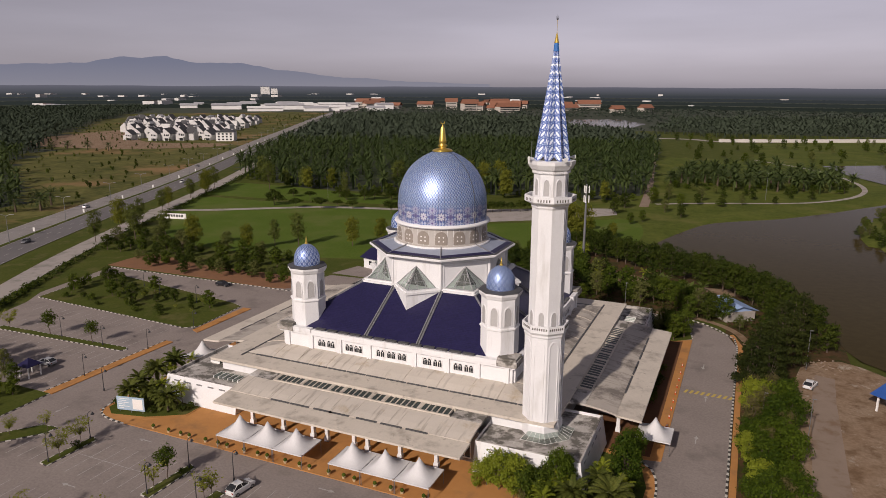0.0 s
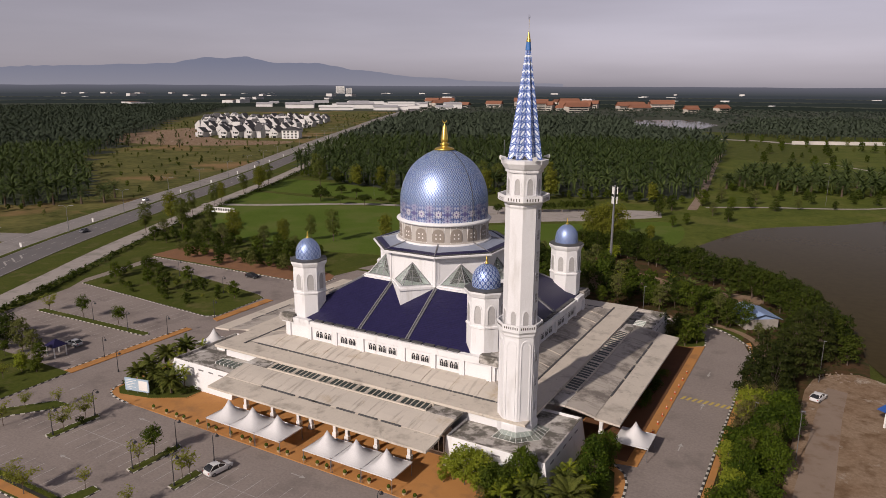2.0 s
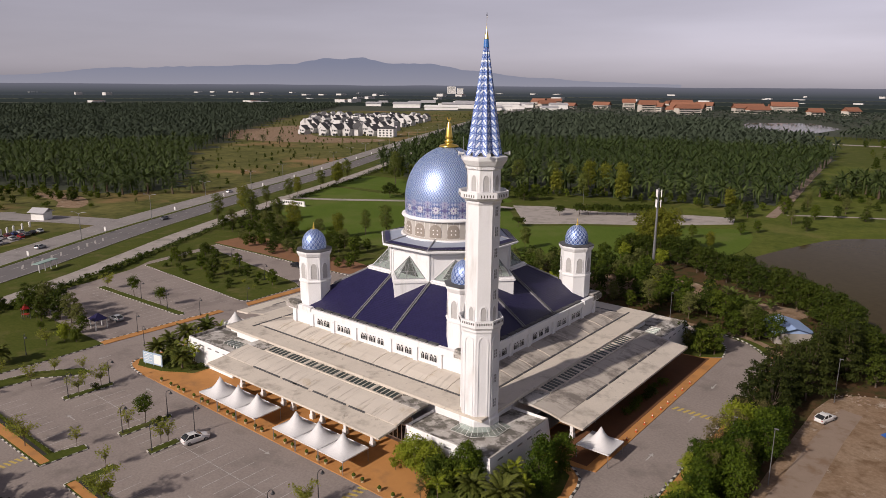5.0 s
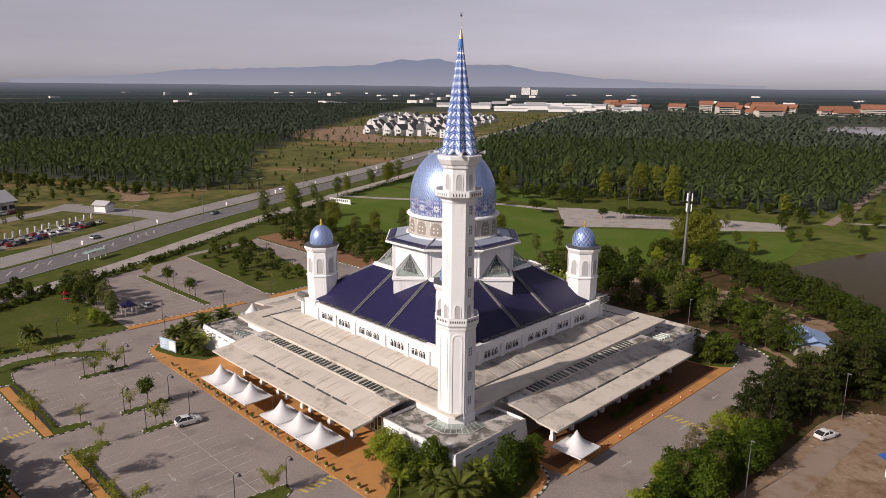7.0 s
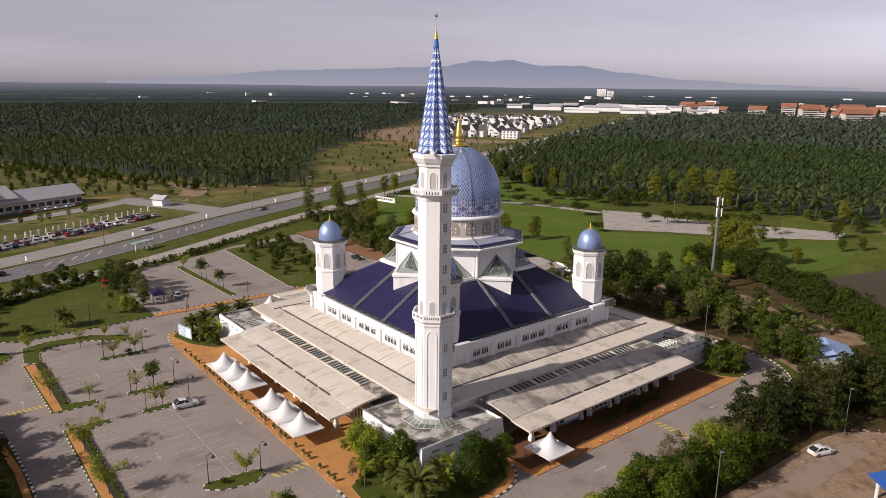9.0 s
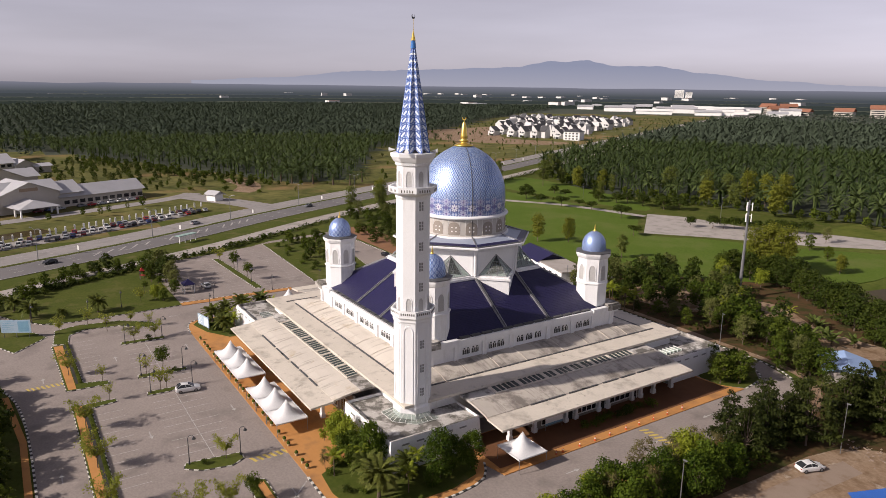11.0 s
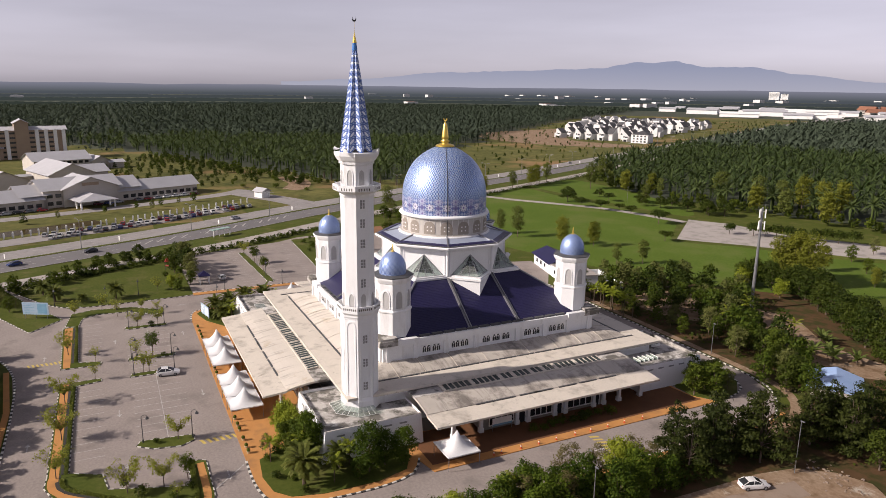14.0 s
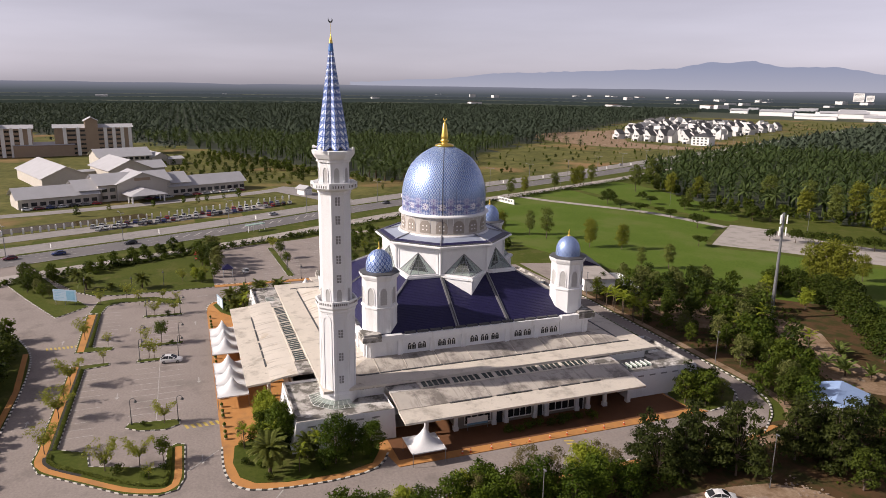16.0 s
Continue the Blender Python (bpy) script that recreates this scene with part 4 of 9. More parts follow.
# octagonal drum with star ledges and glass pyramids
OCT = [(13.2 * math.cos(radians(22.5 + 45 * i)), 13.2 * math.sin(radians(22.5 + 45 * i))) for i in range(8)]
g = Geo()
g.prism(OCT, 15.0, 25.0)
part("drum_wall", g, WHITE, mosque, "white octagonal drum wall")
for i in range(8):
    A = Matrix.Rotation(radians(45 * i), 4, "Z")
    M2 = A.to_2x2()
    g = Geo()
    g.prism([tuple(M2 @ Vector(p)) for p in ((-4.9, -12.1), (0, -16.7), (4.9, -12.1))], 13.5, 18.9)
    if i % 2 == 0:
        part("wedge_wall", g, WHITE, mosque)
    g = Geo()
    g.prism([tuple(M2 @ Vector(p)) for p in ((-5.3, -12.0), (0, -17.1), (5.3, -12.0))], 18.75, 19.15)
    g.prism([tuple(M2 @ Vector(p)) for p in ((-4.9, -12.0), (0, -16.75), (4.9, -12.0))], 19.15, 19.45)
    part("star_ledge", g, WHITE, mosque)
    g = Geo()
    ap, tip, l, r = [A @ Vector(p) for p in ((0, -12.25, 23.3), (0, -15.9, 19.47), (-4.1, -12.25, 19.47), (4.1, -12.25, 19.47))]
    g.face([l, tip, ap])
    g.face([tip, r, ap])
    pyr = part("glass_pyramid", g, GLASS_PALE, mosque, "projecting glazed pyramid window")
    bars = [(l, ap, 0.09), (tip, ap, 0.09), (r, ap, 0.09), (l, tip, 0.09), (tip, r, 0.09)]
    for e in (l, r):
        for t in (0.33, 0.66):
            bars += [(e.lerp(ap, t), tip.lerp(ap, t), 0.045), (e.lerp(tip, t), ap.lerp(e.lerp(tip, t), t * 0.5), 0.045), (e.lerp(tip, t), e.lerp(ap, 1 - t) if t < 0.5 else tip.lerp(ap, 0.66), 0.045)]
    for p, q, w in bars:
        g = Geo()
        g.tube([p, q], w, n=4)
        part("glazing_bar", g, ZINC, pyr)
    g = Geo()
    g.face([A @ Vector(p) for p in ((-2.35, -12.215, 19.5), (2.35, -12.215, 19.5), (0, -12.215, 23.1))])
    part("opening", g, GLASS_DARK, pyr)
    g = Geo()
    c = [A @ Vector(p) for p in ((-4.6, -12.26, 24.3), (4.6, -12.26, 24.3))]
    for x in (-4.55, 4.35):
        g.prism([tuple(M2 @ Vector(p)) for p in ((x, -12.3), (x + 0.2, -12.3), (x + 0.2, -12.1), (x, -12.1))], 19.5, 24.0)
    g.prism([tuple(M2 @ Vector(p)) for p in ((-4.55, -12.3), (4.55, -12.3), (4.55, -12.1), (-4.55, -12.1))], 24.0, 24.2)
    part("wall_moulding", g, WHITE, mosque)
for i in range(8):
    g = Geo()
    a = radians(22.5 + 45 * i)
    x, y = 13.2 * math.cos(a), 13.2 * math.sin(a)
    g.lathe([(0.28, 19.4), (0.28, 24.9)], 6, 0, 0, x, y)
    part("drum_corner", g, WHITE, mosque)
# eave ring and low metal roof
g = Geo()
g.lathe([(13.0, 24.6), (13.7, 24.7), (14.5, 25.0), (14.5, 25.35), (14.0, 25.4)], 8, 22.5)
part("eave", g, WHITE, mosque)
g = Geo()
g.lathe([(14.75, 25.2), (14.75, 25.5), (14.3, 25.58), (14.2, 25.3)], 8, 22.5, caps=False)
part("eave_gutter", g, TRIM_DARK, mosque)
g = Geo()
g.lathe([(14.3, 25.6), (13.25, 25.83), (13.2, 25.6)], 8, 22.5, caps=False)
part("eave_band", g, NAVY, mosque, "navy glazed band along the eave")
g = Geo()
g.lathe([(14.95, 25.0), (15.0, 25.3), (14.8, 25.42), (14.6, 25.3)], 8, 22.5, caps=False)
part("eave_lip", g, WHITE, mosque)
for i in range(8):
    g = Geo()
    g.lathe([(14.35, 25.42), (9.2, 26.5)], 1, 22.5, 0, a0=45 * i, a1=45 * i + 45, caps=False)
    part("roof_panel", g, METAL_ROOF, mosque, "pale blue-grey metal roof panel")
for i in range(8):
    g = Geo()
    a = radians(22.5 + 45 * i)
    g.tube([(14.6 * math.cos(a), 14.6 * math.sin(a), 25.45), (9.3 * math.cos(a), 9.3 * math.sin(a), 26.6)], 0.14, n=4)
    part("roof_seam", g, ZINC, mosque)

# round drum with arched lattice windows
g = Geo()
g.lathe([(9.6, 26.0), (9.75, 26.3), (9.55, 26.6), (9.15, 26.7), (9.1, 30.0)], 72)
part("dome_drum", g, CREAM, mosque, "cream panelled drum below the dome", smooth=False)
g = Geo()
g.lathe([(9.35, 26.0), (9.85, 26.1), (9.9, 26.35), (9.6, 26.55), (9.2, 26.6)], 72, caps=False)
g.lathe([(9.1, 29.95), (9.55, 30.05), (9.75, 30.3), (9.6, 30.55), (9.0, 30.7)], 72, caps=False)
part("drum_ring", g, WHITE, mosque, "pale ring moulding", smooth=True)
g = Geo()
for i in range(48):
    a = radians(7.5 * i)
    g.tube([(9.12 * math.cos(a), 9.12 * math.sin(a), 26.6), (9.12 * math.cos(a), 9.12 * math.sin(a), 30.0)], 0.05, n=4)
part("drum_mullion", g, WALL_FAR, mosque)


def bow(x):
    """How far the drum falls back at x beside the middle of a window."""
    return 9.14 - math.sqrt(9.14 ** 2 - x * x)


def arch(w, h, spring, n=5):
    """A pointed arch outline in x and z, anticlockwise from the lower right."""
    pts = [(-w, 0), (w, 0)]
    for i in range(n + 1):
        t = i / n
        pts.append((w * (1 - t ** 1.7), spring + (h - spring) * math.sin(t * math.pi / 2) ** 1.0))
    for i in range(n - 1, -1, -1):
        t = i / n
        pts.append((-w * (1 - t ** 1.7), spring + (h - spring) * math.sin(t * math.pi / 2) ** 1.0))
    return pts


g = Geo()
for a, b in zip(arch(1.22, 2.62, 1.45, 7), arch(1.22, 2.62, 1.45, 7)[1:] + [(-1.22, 0)]):
    for y0, y1 in ((0.0, -0.05),):
        g.face([(a[0], y0 + bow(a[0]), a[1]), (b[0], y0 + bow(b[0]), b[1]), (b[0], y1 + bow(b[0]), b[1]), (a[0], y1 + bow(a[0]), a[1])])
edge = [p for p in arch(1.22, 2.62, 1.45, 7) if p[0] >= 0][1:]
for a, b in zip([(1.22, 0.0)] + edge, edge):
    if abs(a[0] - b[0]) < 1e-6:
        continue
    for s in (-1, 1):
        q = [(s * b[0], bow(b[0]) - 0.05, 0.0), (s * a[0], bow(a[0]) - 0.05, 0.0), (s * a[0], bow(a[0]) - 0.05, a[1]), (s * b[0], bow(b[0]) - 0.05, b[1])]
        g.face(q if s > 0 else q[::-1])
ARCH = g.mesh("drum_window", TRELLIS)
g = Geo()
g.lathe([(0.15, -0.03), (0.15, 0.03)], 10)
LIGHT = g.mesh("round_light", WALL_FAR)
for i in range(16):
    w = part("drum_window", ARCH, None, mosque, "arched taupe lattice window with round lights", m=Matrix.Rotation(radians(22.5 * i), 4, "Z") @ pose(0, -9.14, 26.9))
    for x in (-0.42, 0.42):
        for z in (0.72, 1.5):
            part("round_light", LIGHT, None, w, m=pose(x, bow(x) - 0.06, z, 90, 0, 0))

# the great dome in gores
def gore_mesh(name, prof, n, mat, cells, first=0):
    g, v, w = Geo(), 0.0, math.pi / n
    for (ra, za), (rb, zb) in zip(prof, prof[1:]):
        dv = math.hypot(rb - ra, zb - za)
        for s in range(4):
            a0, a1 = -w + s * w / 2 + (0.004 if s == 0 else 0), -w + (s + 1) * w / 2
            u0, u1 = first + s * cells / 4, first + (s + 1) * cells / 4
            g.face([(ra * math.sin(a0), -ra * math.cos(a0), za), (ra * math.sin(a1), -ra * math.cos(a1), za), (rb * math.sin(a1), -rb * math.cos(a1), zb), (rb * math.sin(a0), -rb * math.cos(a0), zb)],
                   0, [(u0, v), (u1, v), (u1, v + dv), (u0, v + dv)])
        v += dv
    me = g.mesh(name, mat, smooth=True)
    bm = bmesh.new()
    bm.from_mesh(me)
    bmesh.ops.remove_doubles(bm, verts=bm.verts, dist=0.0005)
    bm.to_mesh(me)
    bm.free()
    return me


def eased(knots, n):
    """A smooth profile of n steps through (radius, height) knots."""
    p = [Vector(k) for k in knots]
    p = [2 * p[0] - p[1]] + p + [2 * p[-1] - p[-2]]
    out, m = [], len(knots) - 1
    for i in range(n + 1):
        k = min(m - 1, int(i * m / n))
        t = i * m / n - k
        a, b, c, d = p[k:k + 4]
        q = 0.5 * (2 * b + (c - a) * t + (2 * a - 5 * b + 4 * c - d) * t * t + (3 * b - a - 3 * c + d) * t ** 3)
        out.append((max(0.02, q.x), q.y))
    return out


PROF = eased([(8.93, 30.6), (9.0, 32.0), (9.02, 33.8), (8.86, 35.6), (8.45, 37.3), (7.7, 39.1), (6.65, 40.75), (5.35, 42.05), (3.75, 43.15), (2.1, 43.95), (0.5, 44.4)], 30)
gores = [gore_mesh("dome_panel", PROF, 48, DOME_TILES, 2, f) for f in (2, 4, 0)]
for i in range(48):
    part("dome_panel", gores[i % 3], None, mosque, "blue and silver patterned dome panel", m=Matrix.Rotation(radians(7.5 * i), 4, "Z"))
g = Geo()
g.lathe([(r * 0.992, z - 0.03) for r, z in PROF], 48, caps=False)
part("dome_shell", g, TRIM_DARK, mosque, smooth=True)
g = Geo()
a = radians(-22)
g.tube([((r + 0.05) * math.cos(a), (r + 0.05) * math.sin(a), z) for r, z in PROF[:-3]], 0.07, n=4)
g.tube([(9.2 * math.cos(a), 9.2 * math.sin(a), 26.6), (9.2 * math.cos(a), 9.2 * math.sin(a), 30.0)], 0.07, n=4)
part("lightning_cable", g, TRIM_DARK, mosque, "thin black cable down the dome")


def crescent(g, z, r, t, turn=0.0):
    """A crescent, open upward, in the plane that turn names."""
    n, c, s = 14, math.cos(turn), math.sin(turn)
    for i in range(n):
        pts = []
        for j in (i, i + 1):
            a = radians(-225 + 270 * j / n)
            w = t * math.sin(math.pi * j / n)
            pts += [((r * math.cos(a), r * math.sin(a)), ((r - w) * math.cos(a), (r - w) * math.sin(a) + 0.0))]
        (o0, i0), (o1, i1) = pts
        for e in (-0.06, 0.06):
            q = [(o0[0] * c - e * s, o0[0] * s + e * c, z + o0[1]), (o1[0] * c - e * s, o1[0] * s + e * c, z + o1[1]), (i1[0] * c - e * s, i1[0] * s + e * c, z + i1[1]), (i0[0] * c - e * s, i0[0] * s + e * c, z + i0[1])]
            g.face(q if e > 0 else q[::-1])


g = Geo()
g.lathe([(2.1, 44.1), (1.9, 44.4), (1.3, 44.6), (0.55, 44.75), (0.95, 45.1), (0.95, 45.3), (0.5, 45.5), (0.8, 45.8), (0.72, 46.2), (0.4, 48.6), (0.1, 49.1), (0.05, 49.4)], 20)
fin = part("finial", g, GOLD, mosque, "gold finial on the dome", smooth=True)
g = Geo()
crescent(g, 49.75, 0.42, 0.22, radians(30))
part("crescent", g, GOLD, fin)

# windows of the parapet wall
g = Geo()
for s in (-0.42, 0.42):
    g.face([(s + x, -0.01, z) for x, z in arch(0.37, 1.3, 0.6)], 0)
WIN = g.mesh("window", GLASS_DARK)
g = Geo()
g.box(-0.95, -0.10, -0.12, 0.95, 0.0, 0.0)
g.box(-0.95, -0.07, 1.28, 0.95, 0.0, 1.36)
for x in (-0.92, 0.86):
    g.box(x, -0.07, 0, x + 0.06, 0.0, 1.3)
for s in (-0.42, 0.42):
    for a, b in (((s - 0.40, 1.28), (s + 0.05, 0.72)), ((s + 0.40, 1.28), (s - 0.05, 0.72))):
        g.tube([(a[0], -0.04, a[1]), (b[0], -0.04, b[1])], 0.035, n=4)
    g.box(s - 0.02, -0.05, 0, s + 0.02, -0.02, 1.0)
FRAME = g.mesh("window_frame", WHITE)
g = Geo()
g.face([(-0.9, -0.005, 0.0), (0.9, -0.005, 0.0), (0.9, -0.005, 1.3), (-0.9, -0.005, 1.3)])
BACK = g.mesh("spandrel", WALL_FAR)
for i in range(4):
    for x in (-14.6, -12.6, -8.6, -6.7, -2.0, 0.2, 2.4, 7.4, 9.4, 13.3, 15.3):
        w = part("window", WIN, None, mosque, "pair of small pointed dark windows", m=ALONG[i] @ pose(x, -23.23, 8.65))
        part("window_frame", FRAME, None, w)
        part("spandrel", BACK, None, w)

# corner turrets
g = Geo()
g.lathe([(3.3, 10.0), (3.3, 16.6), (3.5, 16.75), (3.5, 17.0), (3.25, 17.15), (3.25, 22.0), (3.45, 22.2), (3.75, 22.8), (3.75, 23.15)], 8, 22.5)
SHAFT = g.mesh("turret_shaft", WHITE)
g = Geo()
g.lathe([(3.8, 23.15), (3.8, 23.3), (3.0, 23.45), (2.6, 23.5)], 8, 22.5)
CAP = g.mesh("turret_coping", TRIM_DARK)
TPROF = [(r * 0.272, 23.4 + (z - 30.6) * 0.292) for r, z in PROF[::2]]
TG = gore_mesh("turret_dome_panel", TPROF, 16, TURRET_TILES, 1)
g = Geo()
g.lathe([(0.35, 27.35), (0.3, 27.55), (0.12, 27.65), (0.2, 27.8), (0.12, 28.1), (0.04, 28.8)], 10)
TFIN = g.mesh("turret_finial", GOLD, smooth=True)
g = Geo()
g.face([(x, -3.025, 17.5 + z) for x, z in arch(0.62, 3.2, 2.2)])
TWIN = g.mesh("turret_window", surf("grey_lattice_screen", (0.50, 0.49, 0.48), (0.36, 0.35, 0.35), 6, 0.7, fine=9))
g = Geo()
o, q = arch(0.8, 3.45, 2.25), arch(0.62, 3.2, 2.2)
for j in range(len(o)):
    k2 = (j + 1) % len(o)
    g.face([(o[j][0], -3.1, 17.45 + o[j][1]), (o[k2][0], -3.1, 17.45 + o[k2][1]), (q[k2][0], -3.1, 17.5 + q[k2][1]), (q[j][0], -3.1, 17.5 + q[j][1])])
    g.face([(o[k2][0], -3.1, 17.45 + o[k2][1]), (o[j][0], -3.1, 17.45 + o[j][1]), (o[j][0], -2.9, 17.45 + o[j][1]), (o[k2][0], -2.9, 17.45 + o[k2][1])])
TFRM = g.mesh("turret_window_frame", WHITE)
for sx in (-1, 1):
    for sy in (-1, 1):
        P = pose(19.6 * sx, 19.8 * sy, 0)
        t = part("turret", SHAFT, None, mosque, "white octagonal corner turret with a small blue dome", m=P)
        part("turret_coping", CAP, None, t)
        for j in range(16):
            part("turret_dome_panel", TG, None, t, m=Matrix.Rotation(radians(22.5 * j), 4, "Z"))
        part("turret_finial", TFIN, None, t, "gold finial")
        for j in range(8):
            part("turret_window", TWIN, None, t, m=Matrix.Rotation(radians(45 * j), 4, "Z"))
            part("turret_window_frame", TFRM, None, t, m=Matrix.Rotation(radians(45 * j), 4, "Z"))

# low roofs round the body: curved slope, flat slab, canopies
for i in range(4):
    A, M2 = ALONG[i], ALONG[i].to_2x2()
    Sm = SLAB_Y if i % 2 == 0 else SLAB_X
    g = Geo()
    prof = [(23.2, 7.95), (24.6, 7.85), (26.4, 7.55), (28.2, 7.0)]
    for (da, za), (db, zb) in zip(prof, prof[1:]):
        g.face([A @ Vector(p) for p in ((-db, -db, zb), (db, -db, zb), (da, -da, za), (-da, -da, za))])
    part("vaulted_roof", g, Sm, mosque, "stained concrete vaulted roof strip")
    for x in (-22.2, -16.9, -10.6, -4.3, 4.9, 11.3, 17.0, 22.2):
        g = Geo()
        g.tube([A @ Vector((x, -d, z + 0.03)) for d, z in prof], 0.07, n=4)
        part("roof_seam", g, SLAB, mosque)
    g = Geo()
    g.prism([tuple(M2 @ Vector(p)) for p in ((-33.0, -33.0), (33.0, -33.0), (28.3, -28.3), (-28.3, -28.3))], 6.5, 6.95)
    part("flat_roof", g, SLAB, mosque, "weathered flat concrete roof slab")
    g = Geo()
    for j in range(14):
        x = -26 + j * 4.0
        g.prism([tuple(M2 @ Vector(p)) for p in ((x, -28.5), (x + 3.7, -28.5), (x + 3.7, -28.18), (x, -28.18))], 6.8, 7.09)
    part("expansion_joint", g, TRIM_DARK, mosque)
    g = Geo()
    g.prism([tuple(M2 @ Vector(p)) for p in ((-31.5, -31.5), (31.5, -31.5), (31.0, -31.0), (-31.0, -31.0))], 0.15, 6.5)
    part("outer_wall", g, WHITE, mosque, "white outer wall under the flat roof")
    g = Geo()
    for j in range(8):
        for s in (-1, 1):
            x = s * (23.3 + j * 1.0)
            g.face([A @ Vector(p) for p in ((x - 0.42, -31.53, 5.75), (x + 0.42, -31.53, 5.75), (x + 0.42, -31.53, 6.35), (x - 0.42, -31.53, 6.35))])
    part("clerestory_window", g, GLASS_DARK, mosque)

# front and side canopies with skylights, columns and shaded facade
g = Geo()
g.box(-0.28, -40.5, 0.15, 0.28, -39.94, 5.2)
g.box(-0.4, -40.6, 0.15, 0.4, -39.84, 0.9)
COLUMN = g.mesh("column", WHITE)
# wall colour darkened to stand in for deep shade under the canopies
SHADE_WALL = surf("grey_brown_cladding", (0.26, 0.235, 0.21), (0.20, 0.18, 0.16), 0.6, 0.7)
COLS = (-17.7, -11.3, -5.4, -2.7, 2.4, 4.9, 10.7, 16.9)
for i in (0, 1, 3):
    A, M2 = ALONG[i], ALONG[i].to_2x2()
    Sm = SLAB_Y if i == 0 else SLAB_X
    can = thing("canopy", "weathered concrete canopy roof on white paired columns", "canopy")
    prof = [(35.5, 6.25), (37.0, 6.1), (38.8, 5.85), (40.4, 5.5)]
    if i == 3:                                  # plain slab to the wall on this side
        g = Geo()
        g.prism([tuple(M2 @ Vector(p)) for p in ((-22.3, -35.45), (22.3, -35.45), (22.3, -32.4), (-22.3, -32.4))], 5.9, [6.27, 6.27, 6.6, 6.6])
        part("inner_slab", g, SLAB, can)
    for x0 in np.arange(-22.3, 22.2, 4.055):
        x1 = x0 + 4.02
        g = Geo()
        for (da, za), (db, zb) in zip(prof, prof[1:]):
            n = len(g.v)
            q = [M2 @ Vector(p) for p in ((x0, -db), (x1, -db), (x1, -da), (x0, -da))]
            g.v += [(*p, z) for p, z in zip(q, (zb, zb, za, za))] + [(*p, z - 0.35) for p, z in zip(q, (zb, zb, za, za))]
            g.f += [(n, n + 1, n + 2, n + 3), (n + 7, n + 6, n + 5, n + 4), (n, n + 4, n + 5, n + 1), (n + 1, n + 5, n + 6, n + 2), (n + 3, n + 2, n + 6, n + 7), (n, n + 3, n + 7, n + 4)]
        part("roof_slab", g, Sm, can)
    g = Geo()
    g.prism([tuple(M2 @ Vector(p)) for p in ((-22.4, -44.5), (22.4, -44.5), (22.4, -40.4), (-22.4, -40.4))], [4.75, 4.75, 5.05, 5.05], [5.1, 5.1, 5.42, 5.42])
    part("edge_slab", g, SLAB, can)
    g = Geo()
    for x in (-13.5, -9.6, -5, -2, 3, 7.4, 11.8):
        g.prism([tuple(M2 @ Vector(p)) for p in ((x, -40.6), (x + 3.7, -40.6), (x + 3.7, -40.3), (x, -40.3))], 5.3, 5.58)
    part("expansion_joint", g, TRIM_DARK, can)
    if i == 3:
        for x in COLS:
            part("column", COLUMN, None, can, m=A @ pose(x, 0, 0))
        continue
    g = Geo()
    g.prism([tuple(M2 @ Vector(p)) for p in ((-22.3, -35.45), (-16.9, -35.45), (-16.9, -32.4), (-22.3, -32.4))], 5.9, 6.27)
    part("end_slab", g, MOSSY, can)
    g = Geo()
    g.prism([tuple(M2 @ Vector(p)) for p in ((17.1, -35.45), (22.3, -35.45), (22.3, -32.4), (17.1, -32.4))], 5.9, 6.27)
    part("end_slab", g, MOSSY, can)
    x, n = -16.4, 0
    frame_geo = Geo()
    while n < (8 if i else 7):
        count = (5, 5, 2, 3, 2, 2, 4, 5)[n] if i else (5, 5, 2, 5, 2, 6, 5)[n]
        w = 1.04 if i else 0.99
        for j in range(count):
            g = Geo()
            g.face([A @ Vector(p) for p in ((x + j * w + 0.14, -35.2, 6.32), (x + (j + 1) * w - 0.14, -35.2, 6.32), (x + (j + 1) * w - 0.14, -33.15, 6.5), (x + j * w + 0.14, -33.15, 6.5))])
            part("skylight_pane", g, GLASS_GREEN, can, "dark green skylight pane")
        frame_geo.prism([tuple(M2 @ Vector(p)) for p in ((x - 0.45, -35.3), (x - 0.1, -35.3), (x - 0.1, -32.9), (x - 0.45, -32.9))], 6.0, [6.42, 6.42, 6.6, 6.6])
        for j in range(count + 1):
            frame_geo.prism([tuple(M2 @ Vector(p)) for p in ((x + j * w - 0.09, -35.25), (x + j * w + 0.09, -35.25), (x + j * w + 0.09, -33.1), (x + j * w - 0.09, -33.1))], 6.1, [6.36, 6.36, 6.54, 6.54])
        x += count * w + 0.55
        n += 1
    frame_geo.prism([tuple(M2 @ Vector(p)) for p in ((-16.8, -35.5), (17.0, -35.5), (17.0, -35.2), (-16.8, -35.2))], 5.9, 6.42)
    frame_geo.prism([tuple(M2 @ Vector(p)) for p in ((-16.8, -33.1), (17.0, -33.1), (17.0, -32.9), (-16.8, -32.9))], 6.0, 6.6)
    part("skylight_frame", frame_geo, SLAB, can)
    for x in COLS if i == 0 else (-17.5, -12.3, -5.3, -3.0, 2.5, 4.8, 11.0, 13.3, 16.8, 21.8):
        part("column", COLUMN, None, can, m=A @ pose(x, 0, 0))
    d, x0, x1, holes = (36.8, -22.3, 22.3, ((-20.9, -17.1), (-16.3, -12.5), (-10.1, -6.3), (-1.9, 1.9), (5.9, 9.7), (11.9, 15.7), (17.3, 21.1))) if i == 0 else (40.0, -12.0, 13.0, ((-10.6, -5.9), (-4.8, -3.5), (-2.6, 2.0), (3.1, 4.2), (5.4, 10.6), (11.3, 12.4)))
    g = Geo()
